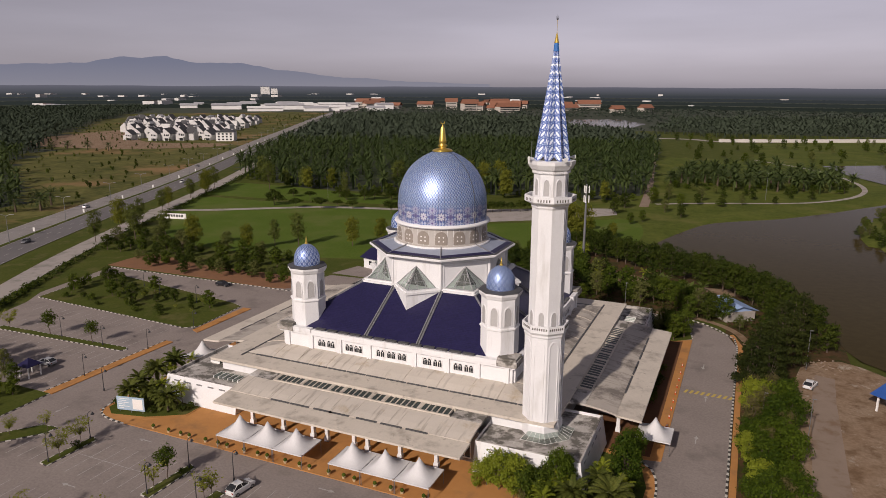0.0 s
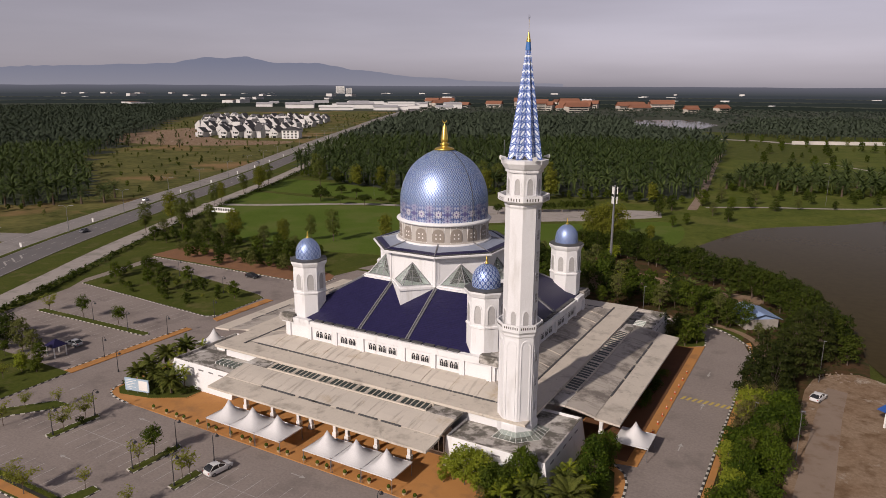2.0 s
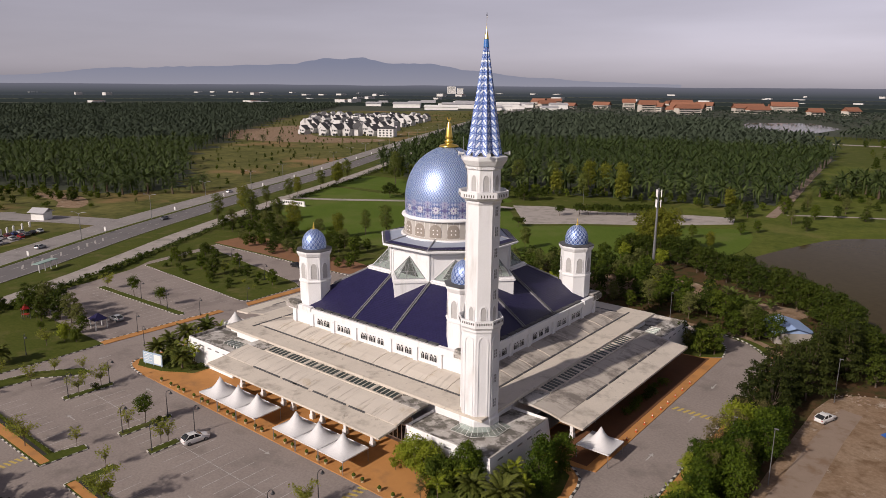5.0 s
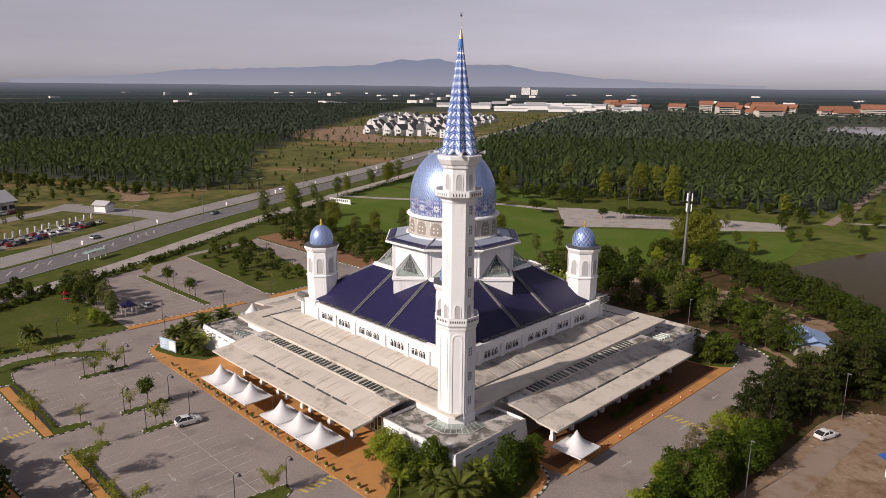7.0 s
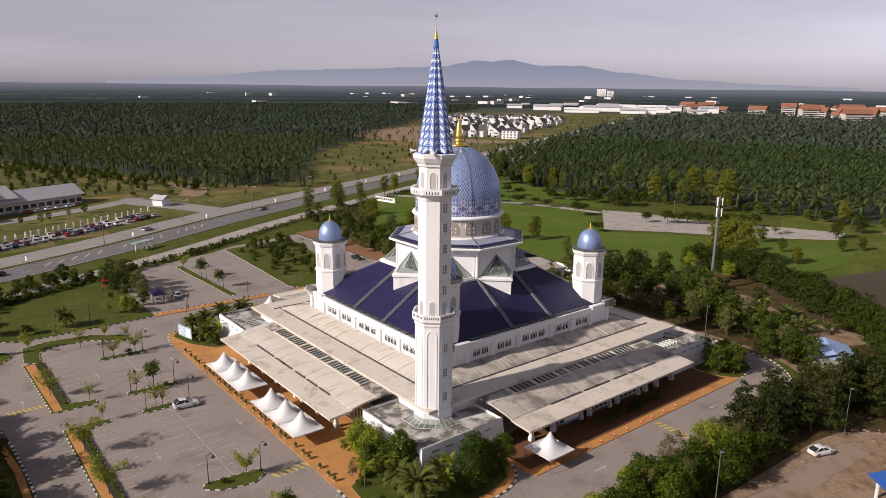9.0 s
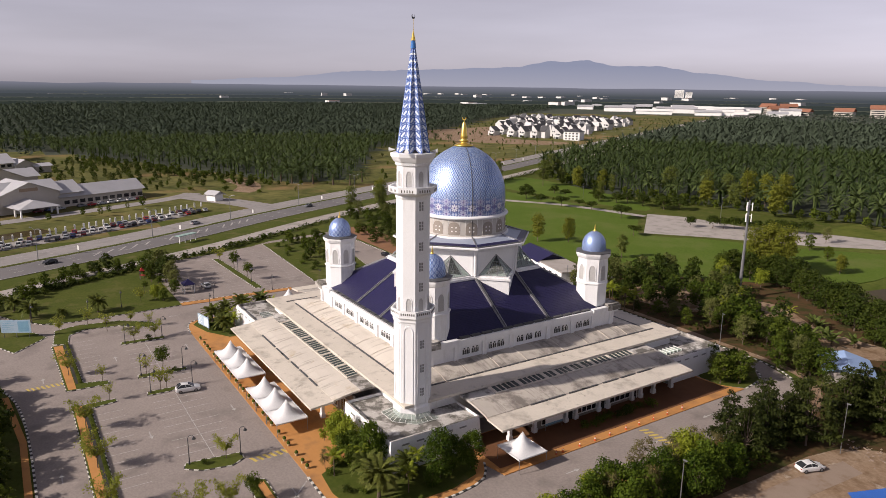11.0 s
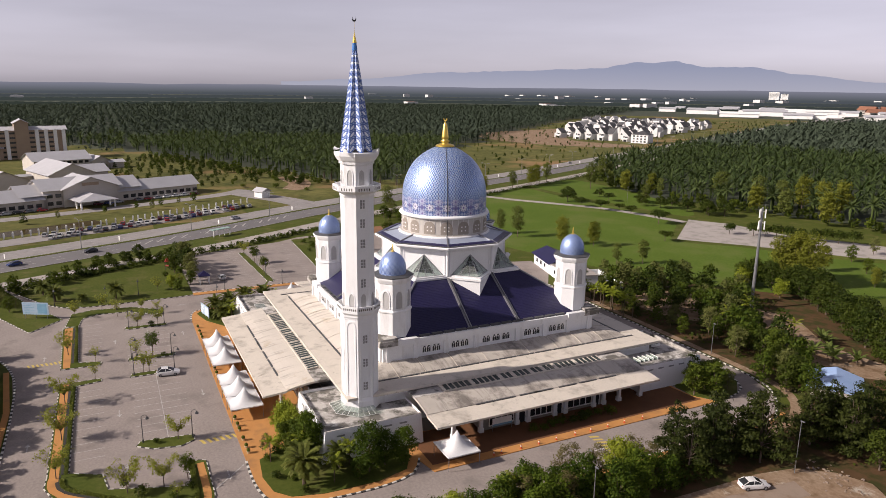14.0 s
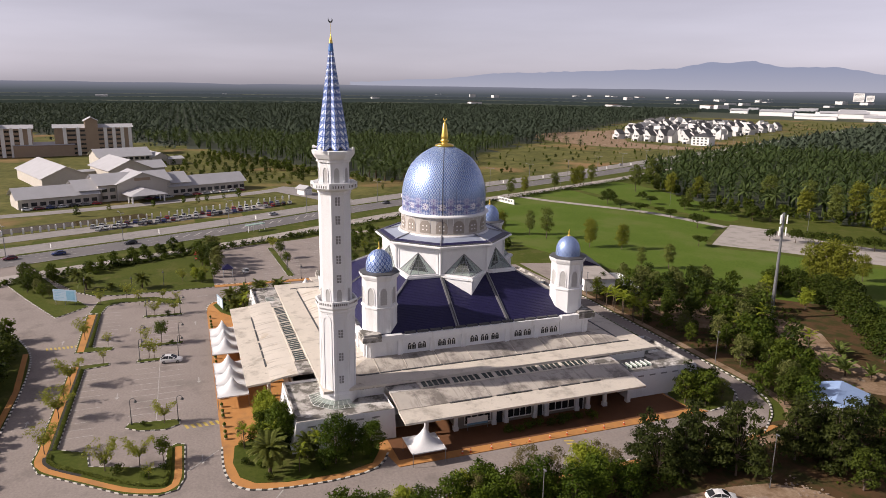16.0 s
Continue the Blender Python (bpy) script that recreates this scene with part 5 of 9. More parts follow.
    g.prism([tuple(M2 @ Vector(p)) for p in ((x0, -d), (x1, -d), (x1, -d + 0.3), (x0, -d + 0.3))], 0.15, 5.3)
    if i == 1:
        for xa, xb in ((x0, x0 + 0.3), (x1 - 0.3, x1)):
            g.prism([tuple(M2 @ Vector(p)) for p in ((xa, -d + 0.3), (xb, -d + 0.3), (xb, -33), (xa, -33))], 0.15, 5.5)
    part("facade_wall", g, SHADE_WALL, can, "ground floor wall darkened grey-brown for the shade under its canopy")
    for xa, xb in holes:
        door = xb - xa < 1.6
        g = Geo()
        g.prism([tuple(M2 @ Vector(p)) for p in ((xa, -d - 0.06), (xb, -d - 0.06), (xb, -d + 0.02), (xa, -d + 0.02))], 0.2 if door else 0.9, 3.3 if door else 3.6)
        w = part("facade_door" if door else "facade_window", g, GLASS_DARK, can, "dark glass door" if door else "wide dark ground floor window")
        g = Geo()
        for k in range(2 if door else 5):
            x = xa + (xb - xa) * k / (1 if door else 4)
            g.prism([tuple(M2 @ Vector(p)) for p in ((x - 0.06, -d - 0.14), (x + 0.06, -d - 0.14), (x + 0.06, -d - 0.02), (x - 0.06, -d - 0.02))], 0.2 if door else 0.8, 3.7)
        g.prism([tuple(M2 @ Vector(p)) for p in ((xa - 0.1, -d - 0.2), (xb + 0.1, -d - 0.2), (xb + 0.1, -d), (xa - 0.1, -d))], 3.6, 3.75)
        if not door:
            g.prism([tuple(M2 @ Vector(p)) for p in ((xa - 0.1, -d - 0.2), (xb + 0.1, -d - 0.2), (xb + 0.1, -d), (xa - 0.1, -d))], 0.75, 0.9)
        part("window_frame", g, WALL_FAR, w)

# corner blocks with low flat roofs
def corner_block(sx, sy, glazed):
    blk = thing("corner_block", "low white corner block with a mouldy flat roof", "building")
    a, b = 22.4, 38.4
    pts = [(a, a), (b, a), (b, b), (a, b)]
    flip = sx * sy < 0

    def plan(ps):
        q = [(x * sx, y * sy) for x, y in ps]
        return q[::-1] if flip else q
    g = Geo()
    top, base = plan([(x, y) for x, y in pts]), plan([(a, a), (b + 0.9, a), (b + 0.9, b + 0.9), (a, b + 0.9)])
    n = len(g.v)
    g.v += [(*p, 0.1) for p in base] + [(*p, 4.9) for p in top]
    for j in range(4):
        k = (j + 1) % 4
        g.f.append((n + j, n + k, n + 4 + k, n + 4 + j))
    part("block_wall", g, WHITE, blk, "white battered wall")
    g = Geo()
    g.prism(top, 4.0, 4.4)
    part("block_roof", g, MOSSY, blk, "mouldy flat roof")
    g = Geo()
    for ps in ([(a, b - 0.3), (b, b - 0.3), (b, b), (a, b)], [(b - 0.3, a), (b, a), (b, b - 0.3), (b - 0.3, b - 0.3)]):
        g.prism(plan(ps), 4.4, 4.95)
    part("block_parapet", g, MOSSY, blk)
    for j in range(5):
        for ps in ([(25 + j * 2.6, b + 0.22), (26.3 + j * 2.6, b + 0.22), (26.3 + j * 2.6, b + 0.1), (25 + j * 2.6, b + 0.1)], [(b + 0.1, 25 + j * 2.6), (b + 0.22, 25 + j * 2.6), (b + 0.22, 26.3 + j * 2.6), (b + 0.1, 26.3 + j * 2.6)]):
            g = Geo()
            g.prism(plan(ps), 3.85, 4.1)
            part("vent_slot", g, ZINC, blk, "grey louvred vent slot")
    if glazed:
        for turned in (False, True):
            swap = (lambda ps: [(y, x) for x, y in ps][::-1]) if turned else (lambda ps: ps)
            g = Geo()
            g.prism(plan(swap([(24.5, 33.6), (30, 33.6), (30, 35.6), (24.5, 35.6)])), 4.4, 4.75)
            sk = part("roof_light", g, GLASS_PALE, blk, "pale glazed roof light")
            for j in range(6):
                h = Geo()
                h.prism(plan(swap([(24.5 + j * 1.1, 33.5), (24.65 + j * 1.1, 33.5), (24.65 + j * 1.1, 35.7), (24.5 + j * 1.1, 35.7)])), 4.4, 4.85)
                part("glazing_bar", h, WALL_FAR, sk)


corner_block(1, -1, False)
corner_block(-1, -1, True)
corner_block(1, 1, True)
corner_block(-1, 1, True)

# ---- the minaret ----
minaret = thing("minaret", "tall white octagonal minaret with a blue folded spire", "minaret", m=pose(30.3, -30.0, 0))
g = Geo()
g.lathe([(3.25, 0.1), (3.25, 6.2), (3.05, 6.6), (3.05, 20.6)], 8, 22.5)
part("lower_shaft", g, WHITE, minaret)
g = Geo()
g.lathe([(2.6, 20.5), (2.6, 40.2)], 8, 22.5)
part("upper_shaft", g, WHITE, minaret)
g = Geo()
g.lathe([(3.05, 20.3), (3.2, 20.6), (3.2, 20.9), (3.5, 21.3), (3.5, 22.4), (3.3, 22.4), (3.3, 21.6), (2.5, 21.6)], 8, 22.5)
bal = part("balcony", g, WHITE, minaret, "white balcony with a pierced parapet")
# dark blocks on the solid parapet, painting the shade inside its slots
g = Geo()
for i in range(8):
    for j in range(-3, 4):
        m = Matrix.Rotation(radians(45 * i), 2)
        g.prism([tuple(m @ Vector(p)) for p in ((j * 0.34 - 0.08, -3.26), (j * 0.34 + 0.08, -3.26), (j * 0.34 + 0.08, -3.2), (j * 0.34 - 0.08, -3.2))], 21.75, 22.1)
part("pierced_slot", g, DARK_IN, bal)
g = Geo()
g.lathe([(2.6, 39.6), (2.75, 39.9), (2.75, 40.2), (3.6, 40.6), (3.75, 40.75), (3.75, 41.6), (3.55, 41.6), (3.55, 41.0), (2.4, 41.0)], 8, 22.5)
bal = part("upper_balcony", g, WHITE, minaret, "white upper balcony")
# slots of the upper balcony: shade as dark blocks on its face
g = Geo()
for i in range(8):
    for j in range(-2, 3):
        m = Matrix.Rotation(radians(45 * i), 2)
        g.prism([tuple(m @ Vector(p)) for p in ((j * 0.42 - 0.07, -3.49), (j * 0.42 + 0.07, -3.49), (j * 0.42 + 0.07, -3.44), (j * 0.42 - 0.07, -3.44))], 40.85, 41.25)
part("pierced_slot", g, DARK_IN, bal)
g = Geo()
g.lathe([(2.5, 40.9), (2.5, 44.6), (2.7, 44.8), (2.7, 45.1), (2.95, 45.3), (3.4, 46.0), (3.45, 46.5), (2.9, 46.55)], 8, 22.5)
part("lantern", g, WHITE, minaret)
for rr, zz in ((2.56, 44.95), (2.86, 20.35)):
    g = Geo()
    k = rr / 2.56 * 0.29
    g.box(-0.1, -rr, zz - 0.2, 0.1, -rr + 0.15, zz + 0.15)
    block = g.mesh("dentil", WHITE)
    for i in range(8):
        for j in range(-3, 4):
            part("dentil", block, None, minaret, m=Matrix.Rotation(radians(45 * i), 4, "Z") @ pose(j * k, 0, 0))
# niches, slit windows and recessed panels
GREY_SCREEN = TWIN.materials[0]
g = Geo()
g.face([(x, 0, z) for x, z in arch(0.42, 2.3, 1.6)])
NICHE = g.mesh("niche_window", GREY_SCREEN)
o, q = arch(0.56, 2.5, 1.65), arch(0.42, 2.3, 1.6)
g = Geo()
for j in range(len(o)):
    k2 = (j + 1) % len(o)
    g.face([(o[j][0], -0.06, o[j][1] - 0.05), (o[k2][0], -0.06, o[k2][1] - 0.05), (q[k2][0], -0.06, q[k2][1]), (q[j][0], -0.06, q[j][1])])
    g.face([(o[k2][0], -0.06, o[k2][1] - 0.05), (o[j][0], -0.06, o[j][1] - 0.05), (o[j][0], 0.02, o[j][1] - 0.05), (o[k2][0], 0.02, o[k2][1] - 0.05)])
NFRAME = g.mesh("niche_frame", WHITE)
g = Geo()
g.box(-0.38, -0.02, 0, 0.38, 0.03, 1.35)
SLIT = g.mesh("slit_window", surf("grey_window_screen", (0.20, 0.20, 0.20), (0.30, 0.29, 0.29), 5, 0.5))
g = Geo()
for x in (-0.5, 0.38):
    g.box(x, -0.07, -0.1, x + 0.12, 0.03, 1.45)
g.box(-0.38, -0.07, -0.1, 0.38, 0.03, 0.0)
g.box(-0.38, -0.07, 1.35, 0.38, 0.03, 1.45)
for z in (0.4, 0.9):
    g.box(-0.38, -0.05, z, 0.38, 0.0, z + 0.06)
g.box(-0.04, -0.05, 0, 0.04, 0.0, 1.35)
SFRAME = g.mesh("slit_frame", WHITE)
o, q = arch(0.82, 13.0, 12.0), arch(0.68, 12.75, 11.9)
g = Geo()
for j in range(len(o)):
    k2 = (j + 1) % len(o)
    g.face([(o[j][0], -0.07, o[j][1]), (o[k2][0], -0.07, o[k2][1]), (q[k2][0], -0.07, q[k2][1]), (q[j][0], -0.07, q[j][1])])
    g.face([(q[j][0], -0.07, q[j][1]), (q[k2][0], -0.07, q[k2][1]), (q[k2][0], 0.02, q[k2][1]), (q[j][0], 0.02, q[j][1])])
    g.face([(o[k2][0], -0.07, o[k2][1]), (o[j][0], -0.07, o[j][1]), (o[j][0], 0.02, o[j][1]), (o[k2][0], 0.02, o[k2][1])])
PANEL = g.mesh("arched_moulding", WHITE)
for i in range(8):
    R = Matrix.Rotation(radians(45 * i), 4, "Z")
    for ap, z in ((2.405, 22.0), (2.315, 41.6)):
        w = part("niche_window", NICHE, None, minaret, "grey arched lattice screen", m=R @ pose(0, -ap - 0.004, z))
        part("niche_frame", NFRAME, None, w)
    part("arched_moulding", PANEL, None, minaret, m=R @ pose(0, -2.825, 6.9))
    if i % 2 == 1:
        continue
    if i == 2:
        for z in (8.2, 12.2, 16.2):
            part("slit_frame", SFRAME, None, part("slit_window", SLIT, None, minaret, m=R @ pose(0, -2.84, z)))
        for z in (25.4, 28.6, 31.8, 35.0, 38.0):
            part("slit_frame", SFRAME, None, part("slit_window", SLIT, None, minaret, m=R @ pose(0, -2.42, z)))
# folded spire, sixteen narrow facets
for i in range(8):
    a = radians(45 * i)
    zb, zt = 46.4, 61.6
    rid, val = 2.72, 1.95
    for s in (-1, 1):
        g = Geo()
        b = a + s * radians(22.5)
        p0, p1 = (rid * math.cos(a), rid * math.sin(a), zb - 0.35), (val * math.cos(b), val * math.sin(b), zb + 0.75)
        q1, q0 = (0.26 * math.cos(b), 0.26 * math.sin(b), zt), (0.36 * math.cos(a), 0.36 * math.sin(a), zt)
        quad = [p0, p1, q1, q0] if s > 0 else [p1, p0, q0, q1]
        n = 12
        for j in range(n):
            t0, t1 = j / n, (j + 1) / n
            lo = [Vector(quad[0]).lerp(Vector(quad[3]), t0), Vector(quad[1]).lerp(Vector(quad[2]), t0)]
            hi = [Vector(quad[0]).lerp(Vector(quad[3]), t1), Vector(quad[1]).lerp(Vector(quad[2]), t1)]
            u0, u1 = 0.0, 1.0
            g.face([lo[0], lo[1], hi[1], hi[0]], 0, [(u0, 15.2 * t0), (u1, 15.2 * t0), (u1, 15.2 * t1), (u0, 15.2 * t1)])
        part("spire_panel", g, SPIRE_TILES, minaret, "blue and white patterned spire facet")
g = Geo()
g.lathe([(2.2, 46.3), (1.7, 47.2), (0.2, 61.5)], 8, 22.5)
part("spire_core", g, TRIM_DARK, minaret)
g = Geo()
g.lathe([(0.42, 61.5), (0.30, 62.6)], 12)
part("spire_tip", g, SPIRE_BLUE, minaret, "plain blue spire tip")
g = Geo()
g.lathe([(0.34, 62.6), (0.30, 62.8), (0.06, 63.9), (0.025, 64.2), (0.025, 65.6)], 12)
fin = part("finial", g, GOLD, minaret, "gold finial with a thin rod")
g = Geo()
crescent(g, 66.0, 0.42, 0.2, radians(-60))
part("crescent", g, TRIM_DARK, fin)
for k in range(4):
    g = Geo()
    m = Matrix.Rotation(radians(45 + 90 * k), 4, "Z")
    g.lathe([(0.1, -0.1), (0.14, 0.25), (0.34, 0.75)], 10)
    part("loudspeaker", g, WALL_FAR, minaret, "white horn loudspeaker", m=m @ pose(3.0, 0, 46.85, 0, 90, 0))
g = Geo()
g.tube([(-2.6, -1.5, 46.5), (-2.6, -1.5, 49.2)], 0.035, n=4)
part("lightning_rod", g, STEEL, minaret)
# glazed skirt round its foot
g = Geo()
skirt_bars = []
for i in (5, 6, 7):
    a, b = radians(22.5 + 45 * i), radians(67.5 + 45 * i)
    p = [(5.2 * math.cos(a), 5.2 * math.sin(a), 4.6), (5.2 * math.cos(b), 5.2 * math.sin(b), 4.6), (3.2 * math.cos(b), 3.2 * math.sin(b), 5.3), (3.2 * math.cos(a), 3.2 * math.sin(a), 5.3)]
    g.face(p)
    skirt_bars += [(p[0], p[3]), (p[0], p[1])] + [(Vector(p[0]).lerp(Vector(p[1]), t), Vector(p[3]).lerp(Vector(p[2]), t)) for t in (0.25, 0.5, 0.75)]
sk = part("glass_skirt", g, GLASS_PALE, minaret, "sloping glass skirt at the foot")
for p, q in skirt_bars:
    h = Geo()
    h.tube([p, q], 0.028, n=4)
    part("glazing_bar", h, WALL_FAR, sk)


# ---- plants ----
RNG = np.random.default_rng(7)


def leaf_quads(c, nrm, size, rng, slim=0.6):
    """Leaf clumps as small quads at c, facing roughly nrm."""
    n = len(c)
    nrm = nrm + rng.normal(0, 0.55, (n, 3))
    nrm /= np.linalg.norm(nrm, axis=1, keepdims=True) + 1e-9
    t = np.cross(nrm, rng.normal(0, 1, (n, 3)))
    t /= np.linalg.norm(t, axis=1, keepdims=True) + 1e-9
    b = np.cross(nrm, t)
    s = (size * rng.uniform(0.55, 1.3, n))[:, None]
    k = s * slim
    v = np.stack([c - t * s, c + b * k - t * s * 0.1, c + t * s, c - b * k - t * s * 0.1], 1)
    return v.reshape(-1, 3), np.arange(4 * n).reshape(n, 4)


def crown_mesh(name, blobs, n, size, mat, rng, slim=0.6, hollow=0.55):
    """A crown of leaf clumps over several uneven masses (x, y, z, rx, ry, rz)."""
    blobs = np.array(blobs)
    w = (blobs[:, 3] * blobs[:, 4] + blobs[:, 4] * blobs[:, 5]) ** 1.0
    pick = rng.choice(len(blobs), n, p=w / w.sum())
    d = rng.normal(0, 1, (n, 3))
    d /= np.linalg.norm(d, axis=1, keepdims=True)
    d[:, 2] = np.where((d[:, 2] < -0.3), -d[:, 2] * 0.6, d[:, 2])
    r = rng.uniform(hollow, 1.08, n) ** 0.8
    c = blobs[pick, :3] + d * blobs[pick, 3:] * r[:, None] + rng.normal(0, 0.2, (n, 3))
    v, f = leaf_quads(c, d + np.array([0, 0, 0.35]), size, rng, slim)
    return fast_mesh(name, v, f, (mat,))


def limbs(blobs, base_r, fork, rng, mat, lean=0.0):
    g = Geo()
    top = (rng.normal(0, 0.1) + lean, rng.normal(0, 0.1), fork)
    g.tube([(0, 0, -0.1), (lean * 0.4 + rng.normal(0, 0.05), rng.normal(0, 0.05), fork * 0.5), top], base_r, base_r * 0.7, 6)
    for b in blobs:
        e = (b[0] * 0.8, b[1] * 0.8, b[2])
        m = ((top[0] + e[0]) / 2 + rng.normal(0, 0.1), (top[1] + e[1]) / 2 + rng.normal(0, 0.1), (top[2] + e[2]) / 2 + 0.1)
        g.tube([top, m, e], base_r * 0.5, base_r * 0.12, 3)
    return g.mesh("trunk", mat)


def tree_kind(name, label, category, blobs, n, size, leaf, base_r, fork, seed, slim=0.6, hollow=0.55, bark=None, group=""):
    """A master tree: a trunk with limbs and a crown, parked at the first place it is put."""
    rng = np.random.default_rng(seed)
    t = thing(name, label, category, group)
    part("trunk", limbs(blobs, base_r, fork, rng, bark or BARK), None, t)
    part("crown", crown_mesh("crown", blobs, n, size, leaf, rng, slim, hollow), None, t)
    return t


def masses(seed, n, rx, z0, z1, r, flat=1.0):
    """Uneven masses of a crown."""
    rng = np.random.default_rng(seed)
    out = []
    for i in range(n):
        a, t = i * 2.4 + rng.uniform(-0.4, 0.4), (i + 0.5) / n
        d = rx * math.sqrt(max(0.02, 1 - (2 * t - 1) ** 2 * 0.8)) * rng.uniform(0.35, 0.8)
        s = r * rng.uniform(0.7, 1.25)
        out.append((d * math.cos(a), d * math.sin(a), z0 + (z1 - z0) * t, s, s * rng.uniform(0.8, 1.1), s * flat * rng.uniform(0.75, 1.0)))
    return out


def frond_set(rng, count, length, z, seg, width, leaflets=0, droop=1.0, lift=(0.0, 1.25)):
    """Palm fronds: folded strips, or ribs with leaflets."""
    V, F = [], []

    def quad(a, b, c, d):
        n = len(V)
        V.extend([a, b, c, d])
        F.append((n, n + 1, n + 2, n + 3))
    for i in range(count):
        az = i * 2.399 + rng.uniform(-0.25, 0.25)
        el = lift[0] + (lift[1] - lift[0]) * (i / count) + rng.uniform(-0.12, 0.12)
        l = length * rng.uniform(0.8, 1.1)
        pts, p, e = [], np.array([0.0, 0.0, z]), el
        out = np.array([math.cos(az), math.sin(az), 0])
        side = np.array([-math.sin(az), math.cos(az), 0])
        m = max(seg, 5) if leaflets else seg
        for j in range(m + 1):
            pts.append(p.copy())
            p = p + (out * math.cos(e) + np.array([0, 0, math.sin(e)])) * l / m
            e -= droop * (1.35 / m) * (0.5 + j / m)
        if leaflets:
            for j in range(m):
                quad(pts[j] - side * 0.03, pts[j] + side * 0.03, pts[j + 1] + side * 0.02, pts[j + 1] - side * 0.02)
            for q in range(leaflets):
                t = 0.15 + 0.85 * q / leaflets
                j = min(m - 1, int(t * m))
                o = pts[j] + (pts[j + 1] - pts[j]) * (t * m - j)
                fw = (pts[j + 1] - pts[j]) / np.linalg.norm(pts[j + 1] - pts[j])
                w = width * (1 - 0.75 * abs(t - 0.45) ** 1.2)
                for s in (-1, 1):
                    tip = o + side * s * w + fw * w * 0.6 - np.array([0, 0, w * 0.3])
                    k = fw * 0.075
                    quad(o - k, o + k, tip + k * 0.3, tip - k * 0.3)
        else:
            for j in range(m):
                wa = width * (0.45 if j == 0 else (1.0 if j < m - 1 or m < 3 else 0.8))
                wb = width * (0.12 if j == m - 1 else 1.0)
                for s in (-1, 1):
                    dz = np.array([0, 0, -0.4])
                    quad(pts[j], pts[j + 1], pts[j + 1] + side * s * wb + dz * wb, pts[j] + side * s * wa + dz * wa)
    return np.array(V), np.array(F)


def palm_kind(name, label, h, count, length, width, leaflets, seed, r=0.25, lift=(-0.25, 1.3), mat=None):
    rng = np.random.default_rng(seed)
    t = thing(name, label, "palm")
    g = Geo()
    g.lathe([(r * 1.3, -0.1), (r, 0.4), (r * 0.9, h * 0.5), (r * 1.05, h - 0.5), (r * 0.7, h + 0.1)], 8)
    part("trunk", g, PALM_BARK, t)
    v, f = frond_set(rng, count, length, h, 5, width, leaflets, 1.0, lift)
    part("crown", fast_mesh("crown", v, f, (mat or FROND,)), None, t)
    return t


class Planter:
    """Puts copies of a master plant; the master itself takes the first place."""

    def __init__(self, *kinds):
        self.kinds, self.used = kinds, set()

    def put(self, x, y, s=1.0, z=0.0, kind=None, tall=1.0):
        i = int(RNG.integers(len(self.kinds))) if kind is None else kind
        k = self.kinds[i]
        m = pose(x, y, z, 0, 0, float(RNG.uniform(0, 360))) @ Matrix.Diagonal((s, s, s * tall, 1))
        if i not in self.used:
            self.used.add(i)
            k.matrix_basis = m
            return k
        made = {}
        for o in (k, *k.children_recursive):
            made[o] = o.copy()
            scene.collection.objects.link(made[o])
            made[o].parent = made.get(o.parent, None)
        made[k].matrix_basis = m
        return made[k]


def grove(name, label, planter, places, seed=0, step=1):
    """Many plants of a far belt joined into one object."""
    rng = np.random.default_rng(seed)
    V, F, K, mats, base = [], [], [], [], 0
    for x, y, s in places:
        k = planter.kinds[int(rng.integers(len(planter.kinds)))]
        a = rng.uniform(0, 6.28)
        c, w = math.cos(a) * s, math.sin(a) * s
        for o in k.children:
            if o.name.startswith("trunk"):
                continue
            me = o.data
            v = np.empty(len(me.vertices) * 3, np.float32)
            me.vertices.foreach_get("co", v)
            v = v.reshape(-1, 3)
            f = np.empty(len(me.loops), np.int32)
            me.loops.foreach_get("vertex_index", f)
            if me.materials[0] not in mats:
                mats.append(me.materials[0])
            if step > 1:                       # fewer, larger leaf clumps in the far belts
                v = v.reshape(-1, 4, 3)[::step]
                mid = v.mean(1, keepdims=True)
                v = (mid + (v - mid) * step ** 0.5).reshape(-1, 3)
                f = np.arange(len(v))
            V.append(np.stack([v[:, 0] * c - v[:, 1] * w + x, v[:, 0] * w + v[:, 1] * c + y, v[:, 2] * s * rng.uniform(0.9, 1.15)], 1))
            f = f.reshape(-1, 4)
            F.append(f + base)
            K.append(np.full(len(f), mats.index(me.materials[0])))
            base += len(v)
    return tagged(new(name, fast_mesh(name, np.concatenate(V), np.concatenate(F), mats, np.concatenate(K))), label, "trees", kind="stuff")


def scatter(poly, spacing, seed, keep=1.0):
    """Loose points in an outline, no two closer than spacing."""
    rng = np.random.default_rng(seed)
    xs, ys = [p[0] for p in poly], [p[1] for p in poly]
    gx, gy = np.meshgrid(np.arange(min(xs), max(xs), spacing), np.arange(min(ys), max(ys), spacing))
    px, py = gx.ravel() + rng.uniform(-0.38, 0.38, gx.size) * spacing, gy.ravel() + rng.uniform(-0.38, 0.38, gx.size) * spacing
    ok = inside(px, py, poly) & (rng.random(px.size) < keep)
    return list(zip(px[ok], py[ok]))


